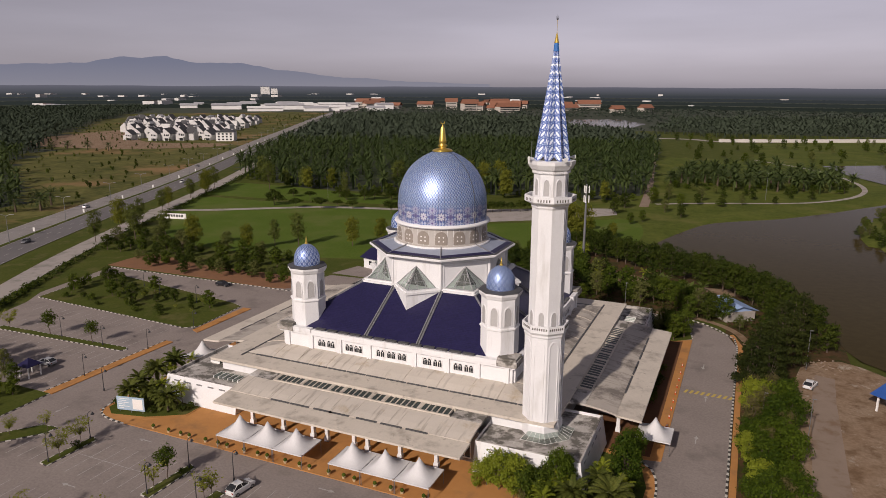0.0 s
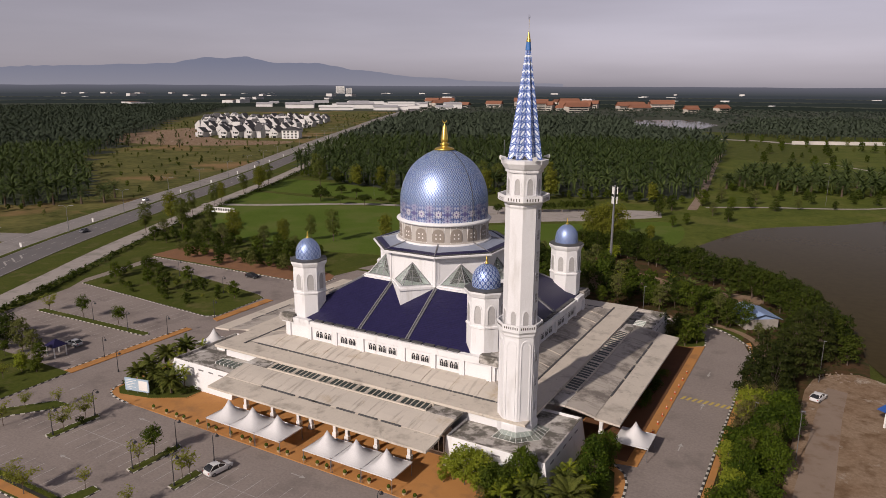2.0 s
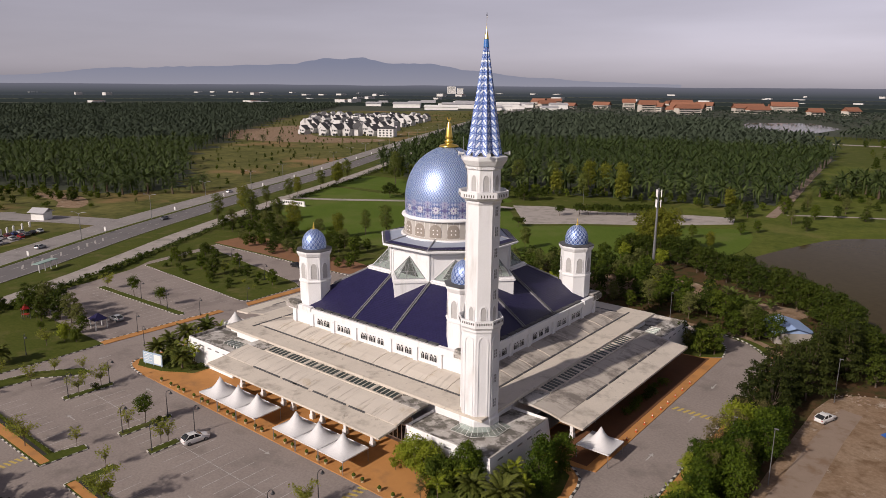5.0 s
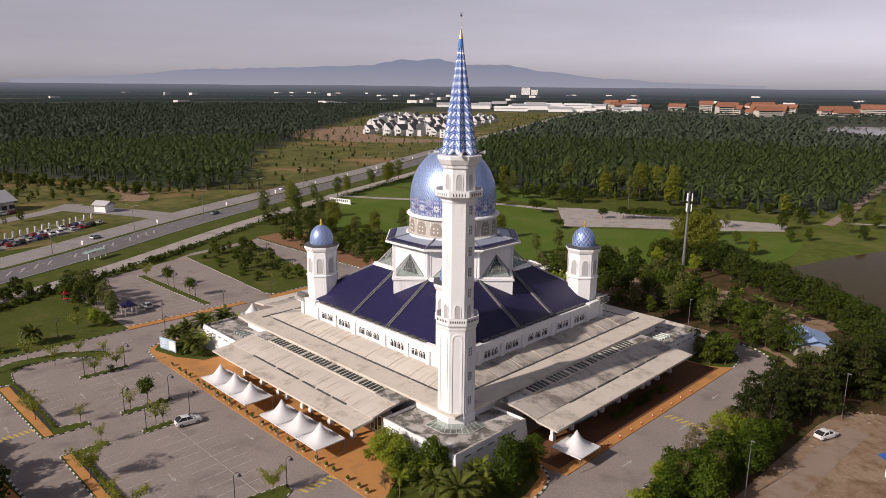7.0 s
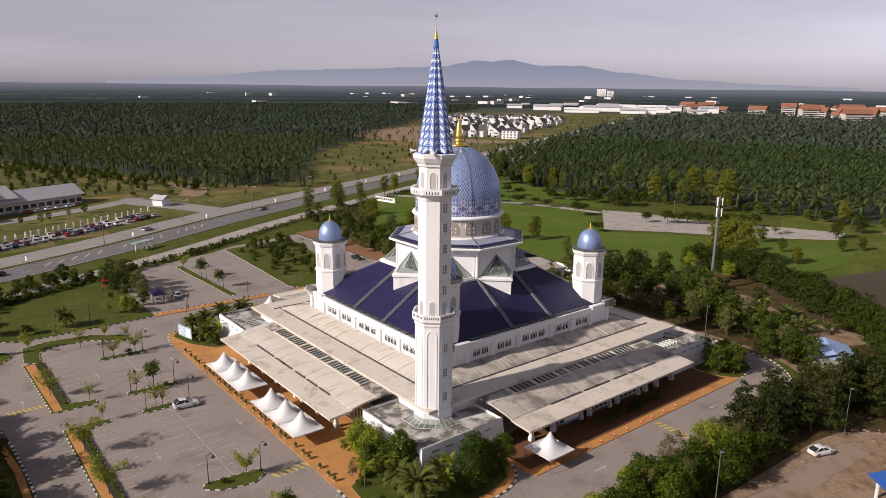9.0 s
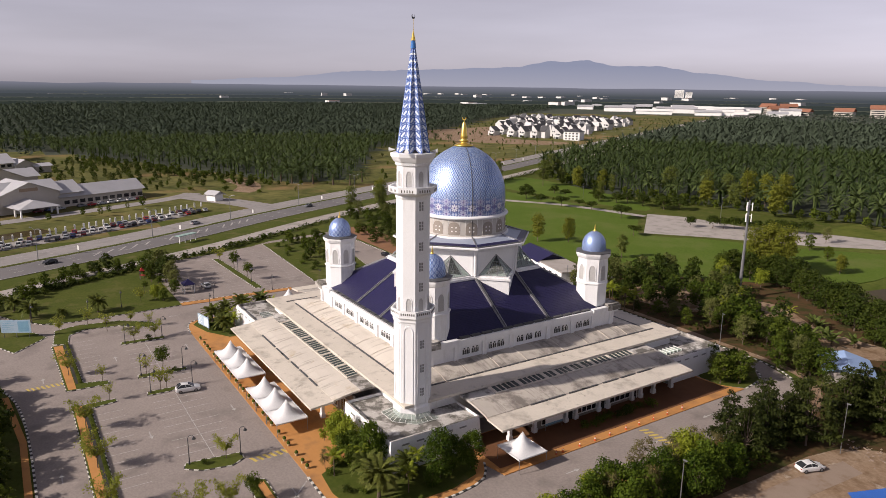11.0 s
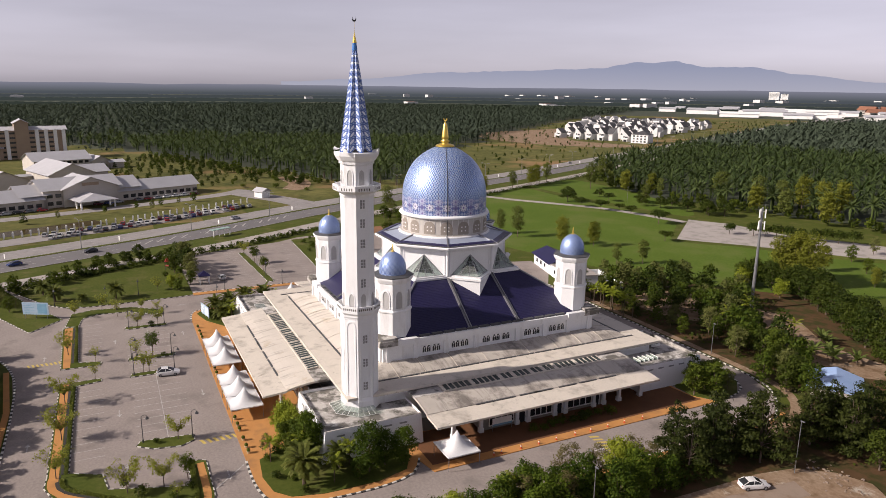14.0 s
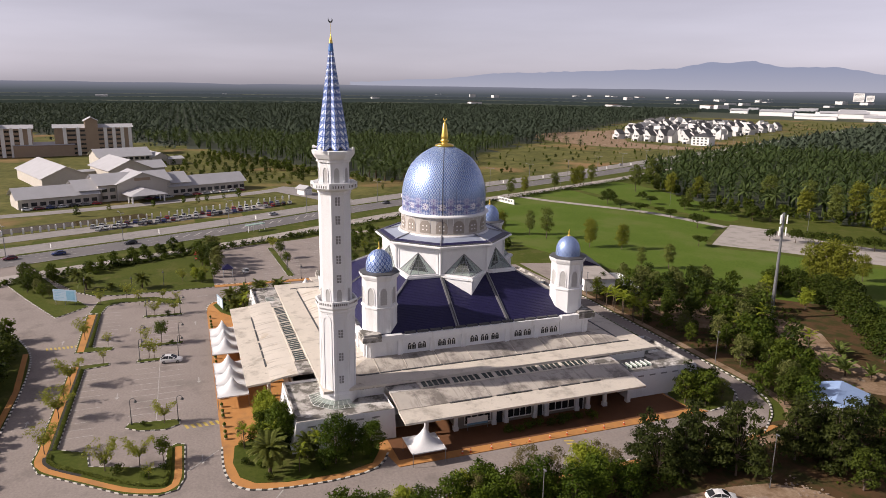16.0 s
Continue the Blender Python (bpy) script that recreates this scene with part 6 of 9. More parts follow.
LEAF_DENSE = leafy("dense_deep_green_leaves", (0.014, 0.034, 0.003), (0.084, 0.120, 0.010))
LEAF_PINE = leafy("dark_feathery_needles", (0.010, 0.018, 0.004), (0.050, 0.060, 0.012))
LEAF_DRY = leafy("brownish_olive_leaves", (0.070, 0.062, 0.022), (0.150, 0.130, 0.050))
LEAF_PALE = leafy("pale_olive_leaves", (0.060, 0.080, 0.016), (0.140, 0.158, 0.036))
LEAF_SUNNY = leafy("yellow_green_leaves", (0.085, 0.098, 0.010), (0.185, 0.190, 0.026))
LEAF_YOUNG = leafy("young_feathery_leaves", (0.13, 0.16, 0.022), (0.26, 0.27, 0.05), 0.6, 0.35)
shade = Planter(
    tree_kind("shade_tree", "dense dark green broadleaf tree", "tree", masses(1, 15, 3.1, 1.5, 7.6, 1.3), 1700, 0.27, LEAF_DARK, 0.2, 1.6, 1),
    tree_kind("shade_tree", "rounded green broadleaf tree", "tree", masses(2, 14, 2.8, 1.4, 7.8, 1.25), 1650, 0.27, LEAF_MID, 0.18, 1.5, 2),
    tree_kind("shade_tree", "tall dark green tree with layered boughs", "tree", [((1.9 - i * 0.1) * math.cos(i * 2.3), (1.9 - i * 0.1) * math.sin(i * 2.3), 1.5 + i * 0.56, 2.2 - i * 0.12, 2.2 - i * 0.12, 0.5) for i in range(13)], 1650, 0.26, LEAF_DARK, 0.17, 1.4, 3),
    tree_kind("shade_tree", "olive green tree with an open crown", "tree", masses(4, 15, 2.8, 2.0, 8.4, 1.05), 1400, 0.25, LEAF_OLIVE, 0.15, 2.2, 4))
lime = Planter(
    tree_kind("lime_green_tree", "bright lime green leafy tree", "tree", masses(5, 9, 2.4, 1.6, 6.6, 1.4), 1500, 0.27, LEAF_LIME, 0.14, 1.8, 5),
    tree_kind("lime_green_tree", "fresh green leafy tree", "tree", masses(6, 9, 2.3, 1.4, 6.0, 1.4), 1500, 0.27, LEAF_MID, 0.14, 1.6, 6))
def vase(seed, arms, reach, z0, z1, r):
    """Masses of a crown that opens upward like a fan."""
    rng = np.random.default_rng(seed)
    out = []
    for i in range(arms):
        a, top = i * 2.4 + rng.uniform(-0.3, 0.3), rng.uniform(0.6, 1.0)
        for t in (0.35, 0.7, 1.0):
            d, k = reach * t * rng.uniform(0.7, 1.05), r * rng.uniform(0.75, 1.2)
            out.append((d * math.cos(a), d * math.sin(a), z0 + (z1 - z0) * t * top, k, k, k * 0.42))
    return out


young = Planter(
    tree_kind("young_tree", "young parking lot tree with a fan of yellow-green boughs", "tree", vase(7, 7, 2.1, 1.5, 4.4, 0.62), 1100, 0.15, LEAF_YOUNG, 0.08, 1.4, 7, hollow=0.2, slim=0.5),
    tree_kind("young_tree", "small parking lot tree with a rounded crown", "tree", masses(8, 7, 1.4, 2.0, 4.2, 0.85), 1000, 0.15, LEAF_MID, 0.08, 1.6, 8, hollow=0.3),
    tree_kind("young_tree", "spindly sapling with sparse leaves", "tree", vase(9, 5, 0.9, 1.3, 3.3, 0.42), 260, 0.14, LEAF_YOUNG, 0.05, 1.2, 9, hollow=0.1))
thicket = Planter(
    tree_kind("roadside_tree", "bushy dark green tree with fine dense leaves", "tree", masses(31, 22, 2.7, 1.0, 6.8, 1.15), 3200, 0.19, LEAF_DENSE, 0.16, 1.2, 31),
    tree_kind("roadside_tree", "rounded deep green tree with fine dense leaves", "tree", masses(32, 20, 2.5, 0.9, 6.2, 1.15), 3000, 0.19, LEAF_DENSE, 0.15, 1.1, 32),
    tree_kind("roadside_tree", "fresh lime green tree with fine leaves", "tree", masses(33, 16, 2.1, 1.2, 5.8, 1.0), 2600, 0.18, LEAF_LIME, 0.12, 1.3, 33, hollow=0.4),
    tree_kind("roadside_tree", "loose brownish olive tree with thin boughs", "tree", masses(34, 18, 2.4, 2.0, 7.6, 0.8), 1900, 0.17, LEAF_DRY, 0.1, 2.4, 34, hollow=0.15, slim=0.4))
casuarina = Planter(
    tree_kind("casuarina_tree", "tall dark tree with drooping layered feathery boughs", "tree", [((2.3 - i * 0.09) * math.cos(i * 2.4), (2.3 - i * 0.09) * math.sin(i * 2.4), 1.6 + i * 0.42, 1.9 - i * 0.07, 1.9 - i * 0.07, 0.42) for i in range(20)], 4000, 0.26, LEAF_PINE, 0.17, 1.6, 35, slim=0.45, hollow=0.3),
    tree_kind("casuarina_tree", "dark olive tree with open feathery boughs", "tree", [((2.6 - i * 0.1) * math.cos(i * 2.1), (2.6 - i * 0.1) * math.sin(i * 2.1), 2.0 + i * 0.5, 1.7 - i * 0.06, 1.7 - i * 0.06, 0.4) for i in range(16)], 3000, 0.26, LEAF_PINE, 0.15, 2.4, 36, slim=0.4, hollow=0.2))
far_tree = Planter(
    tree_kind("garden_tree", "small dark green broadleaf tree", "tree", masses(37, 11, 2.8, 1.2, 6.8, 1.35), 620, 0.42, LEAF_DARK, 0.2, 1.6, 37),
    tree_kind("garden_tree", "small green broadleaf tree with a loose crown", "tree", masses(38, 11, 2.6, 1.4, 6.4, 1.2), 560, 0.40, LEAF_MID, 0.18, 1.5, 38, hollow=0.3))
slender = Planter(
    tree_kind("slender_tree", "tall slender tree with pale feathery foliage", "tree", masses(10, 16, 2.7, 2.6, 9.6, 1.35, 1.2), 2200, 0.24, LEAF_PALE, 0.15, 3.2, 10, hollow=0.3),
    tree_kind("slender_tree", "tall upright light green tree", "tree", masses(11, 15, 2.3, 2.4, 9.2, 1.3, 1.3), 2000, 0.24, LEAF_PALE, 0.14, 3.0, 11, hollow=0.3, slim=0.45),
    tree_kind("slender_tree", "tall full tree with sunlit yellow-green foliage", "tree", masses(41, 20, 2.5, 2.0, 9.4, 1.35, 1.3), 3600, 0.22, LEAF_SUNNY, 0.15, 2.4, 41, hollow=0.4))
shrub = Planter(
    tree_kind("shrub", "low green shrub with dense leaves", "shrub", masses(12, 5, 0.8, 0.35, 0.9, 0.55), 260, 0.17, LEAF_MID, 0.04, 0.3, 12),
    tree_kind("shrub", "low dark green shrub with dense leaves", "shrub", masses(13, 6, 0.9, 0.4, 1.3, 0.6), 300, 0.18, LEAF_DARK, 0.05, 0.3, 13))
spreading = Planter(
    tree_kind("spreading_tree", "low dark green tree with a flat spreading crown", "tree", [(2.2 * math.cos(i * 2.4) * (0.4 + 0.6 * (i % 3) / 2), 2.2 * math.sin(i * 2.4) * (0.4 + 0.6 * (i % 3) / 2), 3.0 + 0.22 * (i % 5), 1.5, 1.5, 0.5) for i in range(12)], 1300, 0.27, LEAF_DARK, 0.14, 2.0, 39, hollow=0.4),
    tree_kind("spreading_tree", "dark green tree with flat tiers of boughs", "tree", [((2.6 - 0.12 * i) * math.cos(i * 2.3), (2.6 - 0.12 * i) * math.sin(i * 2.3), 2.2 + 0.75 * (i // 3), 1.7 - 0.05 * i, 1.7 - 0.05 * i, 0.42) for i in range(13)], 1500, 0.27, LEAF_DARK, 0.16, 1.8, 40, hollow=0.4))
topiary = Planter(
    tree_kind("round_tree", "small tree clipped to a round crown", "tree", [(0, 0, 2.2, 1.7, 1.7, 1.45), (0.3, 0.2, 2.5, 1.5, 1.5, 1.3)], 700, 0.24, LEAF_DARK, 0.11, 1.2, 14, hollow=0.8))
palm = Planter(
    palm_kind("date_palm", "stout palm with a wide head of arching fronds", 2.6, 40, 2.9, 0.5, 26, 21),
    palm_kind("date_palm", "stout palm with arching grey-green fronds", 3.4, 40, 3.0, 0.5, 26, 22))
areca = Planter(palm_kind("slim_palm", "slim palm with a few pale fronds", 3.6, 11, 2.0, 0.4, 11, 23, 0.09, (0.1, 1.3), LEAF_LIME))
field_palm = Planter(palm_kind("oil_palm", "single oil palm with a dark drooping head", 4.5, 34, 4.8, 0.75, 12, 24, 0.4, (-0.5, 1.2), FROND_OIL))

banana = Planter(palm_kind("banana_plant", "banana plant with broad torn pale green leaves", 1.3, 10, 3.2, 0.42, 0, 25, 0.16, (0.5, 1.35), FROND_BANANA))
bushy = Planter(
    tree_kind("tall_bush", "upright dense dark green bush", "shrub", masses(16, 9, 1.2, 1.0, 5.6, 1.1, 1.2), 1100, 0.22, LEAF_DARK, 0.1, 0.8, 16),
    tree_kind("tall_bush", "loose bright green bush", "shrub", masses(17, 8, 1.4, 0.9, 3.4, 0.8), 600, 0.2, LEAF_LIME, 0.08, 0.7, 17, hollow=0.4))

# plants of the car park and its islands
for x, y, k, s in ((-25.2, -75.6, 0, 1), (0.3, -75.2, 0, 1.15), (14.6, -75.2, 0, 1.1), (26.9, -75.4, 0, 1), (35.1, -66.2, 0, 1.0), (35.3, -61.4, 0, 1.0), (34.8, -58.1, 1, 0.85), (21.9, -58.2, 0, 0.85), (-9.0, -61.8, 2, 1.25), (-18.0, -59.5, 1, 1.1), (-39.0, -57.0, 0, 0.8), (-38.2, -61.5, 0, 0.85), (-8.5, -60.6, 2, 1.1), (-17.4, -62.6, 2, 1.2), (-48.8, -65.6, 2, 1.2), (-52.3, -75, 0, 0.8), (-55, -69, 2, 1.2), (-19, -70.4, 2, 0.9), (-9.4, -70.4, 2, 0.9), (-88.8, -24.4, 1, 1.2), (-75.3, -24.3, 1, 1.1), (-101, -25.6, 0, 0.9), (-47.6, -56.5, 2, 0.9), (-52, -60, 0, 0.6), (39.5, -60, 2, 0.7), (8, -75.2, 2, 1.0)):
    young.put(x, y, s * 1.05, 0.15, k)
for x, y, s in ((36.6, -64.5, 0.9), (39, -60.5, 0.7), (33, -66.5, 0.7), (37.5, -58, 0.6), (-38, -58.5, 0.7), (-17.4, -57.5, 0.5), (21.8, -61.5, 0.5)):
    shrub.put(x, y, s, 0.17)
def hedge_line(pts, wide, tall, seed):
    """A low clipped hedge of small leaves along a line."""
    rng = np.random.default_rng(seed)
    a = np.array(pts)
    seg = np.linalg.norm(a[1:] - a[:-1], axis=1)
    n = int(seg.sum() * 120)
    i = rng.choice(len(seg), n, p=seg / seg.sum())
    c = a[i] + (a[i + 1] - a[i]) * rng.random((n, 1)) + rng.uniform(-wide, wide, (n, 2))
    v, f = leaf_quads(np.concatenate([c, rng.uniform(0.2, tall, (n, 1))], 1), np.tile([0, 0, 1.0], (n, 1)), 0.13, rng)
    tagged(new("hedge", fast_mesh("hedge", v, f, (LEAF_HEDGE,))), "low clipped green hedge beside the drain", "hedge")


LEAF_HEDGE = leafy("hedge_leaves", (0.065, 0.092, 0.014), (0.150, 0.170, 0.030))
hedge_line([(-44, -74.35), (-20, -74.1)], 0.24, 0.6, 31)
hedge_line([(-7, -74.15), (26.2, -74.2)], 0.24, 0.6, 32)
hedge_line(offset(LOT_RIM, 2.0)[1:30], 0.28, 0.5, 33)
hedge_line([(31.2, -57.1), (36.5, -57.2)], 0.25, 0.55, 34)
# verge at the minaret's corner
for x, y, k, s in ((43.6, -43.2, 1, 1.1), (40.9, -37.0, 0, 0.85), (38.2, -42.4, 0, 0.95)):
    palm.put(x, y, s, 0.18, k)
for x, y, s, t in ((44.0, -33.4, 0.9, 1.2), (44.2, -27.9, 0.78, 1.1), (43.2, -30.6, 0.72, 1.15), (35.8, -40.7, 0.7, 1.5), (45.2, -35.4, 0.5, 0.9), (36.8, -39.8, 0.55, 1.6)):
    thicket.put(x, y, s, 0.15, 0, t)
for x, y, s in ((25.6, -41.8, 0.72), (27.6, -42.1, 0.98), (29.8, -41.6, 0.9)):
    thicket.put(x, y, s, 0.15, 2)
thicket.put(32.3, -46.4, 0.42, 0.15, 3)
for x, y, k, s in ((34.2, -41.2, 0, 0.8), (23.6, -41.0, 1, 0.8), (30.2, -43.4, 1, 0.8), (24.6, -43.2, 1, 0.6), (32.4, -44.4, 1, 0.6), (33.6, -42.4, 1, 0.9)):
    bushy.put(x, y, s, 0.15, k)
for i in range(9):
    shrub.put(43.6 + 0.5 * math.sin(i * 1.7), -4.2 + i * 2.0, (0.95, 0.8, 1.1)[i % 3], 0.15)
for x, y, s in ((48, 51.5, 0.85), (51, 51, 0.85), (54, 50.5, 0.85)):
    shade.put(x, y, s)
for x, y, s in ((31.6, -42.6, 0.72), (33.4, -41.4, 0.7), (34.6, -43.0, 0.55), (30.9, -41.0, 0.6)):
    lime.put(x, y, s, 0.15, 1)
for x, y in ((36.2, -41.6), (35.2, -46.2), (41.0, -35.5), (44.6, -39.0)):
    areca.put(x, y, 0.9, 0.15)
for x, y in ((33.0, -45.0), (34.4, -46.6), (41.3, -44.4), (45.4, -43.5), (40, -46.4), (37.8, -42.2), (39.5, -41.5), (36, -39.8)):
    shrub.put(x, y, 0.7, 0.18)
for i in range(10):
    areca.put(-15 + i * 2.1 + float(RNG.uniform(-0.5, 0.5)), 50.4 + 0.9 * (i % 2), float(RNG.uniform(0.95, 1.3)), 0)
# verge at the west corner
for x, y, k, s in ((-44.2, -35.5, 1, 1.0), (-44.6, -30.5, 1, 0.95), (-34.6, -42.6, 0, 0.95), (-43.0, -43.2, 0, 0.95), (-40.5, -41.0, 0, 0.85), (-44.5, -39.5, 1, 0.8), (-37.8, -41.6, 0, 0.75)):
    palm.put(x, y, s, 0.18, k)
for x, y in ((-33, -40.8), (-34.8, -40.2), (-38.6, -39.8), (-41.8, -34.5), (-42.2, -28.5)):
    areca.put(x, y, 0.9, 0.15)
for x, y in ((-41, -45.2), (-39, -44.6), (-36.4, -44.6), (-32, -42), (-31.3, -40.5), (-44.8, -44.6), (-43, -38), (-42, -31)):
    shrub.put(x, y, 0.75, 0.18)
# the garden lawn west of the car park
for x, y, s in ((-67.6, -80.0, 1.0), (-64.7, -65.6, 1.0), (-64.0, -73.5, 0.6), (-75.9, -83.2, 0.9)):
    palm.put(x, y, s, 0.15, 0)
for x, y in scatter([(-90, -48.5), (-64, -47), (-63, -56), (-70, -56), (-80, -53)], 3.6, 41, 0.75):
    (lime if RNG.random() < 0.3 else young).put(x, y, float(RNG.uniform(0.5, 0.9)), 0.12)
for x, y, s in ((-84, -45.5, 0.95), (-89, -46, 1.0), (-79, -45, 0.85), (-94, -46, 0.9), (-99, -47, 0.8), (-75, -45, 0.65), (-71, -46, 0.5), (-86, -49, 0.75), (-92, -50, 0.8)):
    shade.put(x, y, s, 0.1)
BACK = smooth_line([(-79, -89), (-89, -77), (-101, -66), (-105.5, -57), (-102, -49.5)], 5)
for i, (x, y) in enumerate(BACK):
    for d in (0.0, 2.6):
        if RNG.random() < 0.85:
            far_tree.put(x - d * 0.8 + float(RNG.uniform(-0.8, 0.8)), y - d * 0.5 + float(RNG.uniform(-0.8, 0.8)), float(RNG.uniform(0.38, 0.72)), 0.05)
    for d in (-1.2, 1.2):
        shrub.put(x + d, y + d + float(RNG.uniform(-0.8, 0.8)), float(RNG.uniform(0.9, 1.5)), 0.1)
# corner of the entrance road
for x, y, s in ((-70, -92, 0.6), (-66.5, -91.5, 0.5), (-62.5, -89.8, 0.5), (-73.5, -94, 0.7), (-77, -96.5, 0.75), (-69, -94.5, 0.55), (-64, -88.5, 0.35), (-80.5, -97, 0.7)):
    shade.put(x, y, s, 0.15)
for x, y in scatter([(-32, -92.5), (-20, -88), (0, -86.2), (56, -86.4), (56, -97), (-28, -103)], 3.6, 45, 0.95):
    far_tree.put(x, y, float(RNG.uniform(0.62, 1.0)))
# planted strip between the western car parks
for x, y in scatter([(-117, 0), (-64, -1), (-65, 8), (-120, 18)], 4.0, 46, 0.7):
    (far_tree if RNG.random() < 0.62 else young).put(x, y, float(RNG.uniform(0.26, 0.52)) if RNG.random() < 0.8 else 0.7, 0.12)
for x, y in scatter([(-114, -4), (-66, -5), (-66, -1), (-114, 1)], 3.4, 47, 0.5):
    shrub.put(x, y, float(RNG.uniform(0.7, 1.3)), 0.12)
# trees behind them, towards the field
for x, y in scatter([(-150, 42), (-70, 40), (-72, 54), (-110, 60), (-155, 64)], 7.0, 48, 0.75):
    far_tree.put(x, y, float(RNG.uniform(0.5, 0.9)), 0)
grove("tree_belt", "belt of mixed green trees and shrubs behind the car park", shade, [(x, y, RNG.uniform(0.4, 0.7)) for x, y in scatter([(-128, 30), (-62, 30), (-66, 40), (-135, 44)], 4.6, 49, 0.7)], 1, 2)
for x, y, s in ((-120, 50, 0.9), (-105, 55, 0.9), (-133, 52, 0.9), (-88, 52, 0.75), (-146, 46, 0.9)):
    shade.put(x, y, s, 0, 3)
for x, y, s in ((-121.5, 57, 1.15), (-153, 60, 1.3), (-162, 50, 1.25), (-146, 68, 1.0), (-90.5, 76, 1.25), (-72.5, 84, 1.0), (-65.6, 93, 0.9), (-98.4, 72.8, 1.0), (-41, 83.4, 0.75), (-38.4, 92.2, 0.8), (-172, 70, 1.2), (-180, 88, 1.0), (-102, 62, 0.9)):
    slender.put(x, y, s)
# along the field's far path and the plaza
for x, y, k, s in ((-153.1, 144.7, 1, 1.35), (-138.6, 142.2, 0, 1.0), (-125.7, 144, 0, 1.15), (-121.5, 151.5, 0, 0.8), (-112.8, 151.2, 0, 0.9), (-90.1, 146.9, 0, 1.3), (-146.6, 165.5, 0, 0.95), (-121, 176.4, 1, 1.0), (-137.2, 178.9, 1, 1.1), (-117.1, 180, 1, 1.1), (-129, 172, 1, 0.9), (-108, 181, 1, 1.15), (-101, 186, 1, 1.2), (-96, 182, 1, 1.1), (-92, 188, 1, 1.25), (-62, 124, 0, 0.9), (-160, 170, 1, 0.8)):
    spreading.put(x, y, s, 0, k)
for x, y in ((-61.8, 157.6), (-55.4, 163.6), (-52.4, 166.9), (-49.6, 169.8), (-46.3, 172.7), (-42.6, 174.8), (-38.6, 177.5), (-35.9, 180.6), (-32.5, 182.8), (-28.5, 185.5)):
    topiary.put(x, y, float(RNG.uniform(1.15, 1.45)))
for x, y, s in ((-186.1, 184.4, 1.5), (-132.6, 177.2, 1.0), (-157.5, 203.7, 1.1), (-122.2, 216.7, 1.6), (-100.2, 218.7, 1.7), (-96.4, 230.5, 1.4), (-86.7, 232.8, 1.6), (-77.6, 234.2, 1.5), (-69, 235.6, 1.6)):
    slender.put(x, y, s)
grove("plantation_edge", "row of tall pale green trees along the plantation's edge", slender, [(x, y, RNG.uniform(0.9, 1.5)) for x, y in scatter([(-230, 205), (-190, 190), (-100, 192), (-50, 205), (0, 216), (6, 226), (-50, 222), (-95, 208), (-150, 204), (-225, 225)], 8.0, 50, 0.22)], 8, 2)
for x, y, s in ((-213, 165, 1.15), (-208, 158, 1.1), (-204, 143, 1.0), (-217, 175, 1.2), (-196, 120, 0.9), (-188, 108, 1.0)):
    slender.put(x, y, s)
for x, y, s in ((-5.2, 115.8, 1.35), (-1, 117, 1.5), (4.0, 117, 1.5), (-3, 121, 1.4), (-7.4, 139.6, 0.8), (11.4, 136.4, 0.6)):
    slender.put(x, y, s, 0, 2)
# the wooded belt behind the building and round the lake
WOOD = [(-28, 60), (-20, 52), (20, 53), (44, 53), (48, 50), (47, 58), (42, 64), (22, 74), (14, 86), (-6, 94), (-26, 76)]
belt = scatter(WOOD, 4.7, 51, 0.9)
for x, y in belt:
    if y < 62:
        shade.put(x, y, float(RNG.uniform(0.34, 0.6)) if x < 14 else float(RNG.uniform(0.5, 0.8)))
HEDGE = smooth_line([(-8, 103), (8, 107), (22, 99), (34, 92), (46, 84), (56, 75), (64, 64), (70, 54)], 4)
grove("lakeside_wood", "dense dark wood between the building and the lake", shade, [(x, y, RNG.uniform(0.65, 1.0)) for x, y in belt if y >= 62], 2, 2)
for i, (x, y) in enumerate(HEDGE):
    for d in (0.0, 3.2):
        shade.put(x + d * 0.5 + float(RNG.uniform(-1, 1)), y + d + float(RNG.uniform(-1, 1)), float(RNG.uniform(0.8, 1.1)), 0, 0 if i % 3 else 2)
for x, y, s in ((46, 47.5, 0.8), (50.5, 49, 0.75), (64, 44, 0.8), (58, 44.5, 0.45), (66, 58, 1.0)):
    shade.put(x, y, s)
for x, y, s in ((41.9, 72.8, 1.0), (39.4, 71.6, 0.9), (44.3, 71.4, 1.05), (34.8, 80.5, 0.9), (36.9, 78.8, 0.9), (24, 79.5, 0.7), (47.5, 74.6, 0.9), (30.5, 76.5, 0.75)):
    banana.put(x, y, s)
for x, y, s in ((42, 62.3, 1.0), (38.5, 60.5, 1.1), (-6.8, 102, 1.1), (-4, 99, 0.9), (45.5, 60, 0.9), (31, 58, 0.9), (8, 100, 0.8)):
    lime.put(x, y, s, 0)
for x, y in scatter([(-26, 58), (0, 62), (20, 66), (50, 72), (30, 90), (-10, 80)], 8.5, 52, 0.2):
    areca.put(x, y, float(RNG.uniform(0.9, 1.4)))
for x, y in scatter([(61, 38), (66, 33.5), (76, 37), (80, 46), (76, 56), (68, 56), (62, 46)], 4.4, 53, 0.72):
    (casuarina.put(x, y, float(RNG.uniform(0.95, 1.3)), 0) if RNG.random() < 0.6 else shade.put(x, y, float(RNG.uniform(0.7, 1.0)), 0, 0))
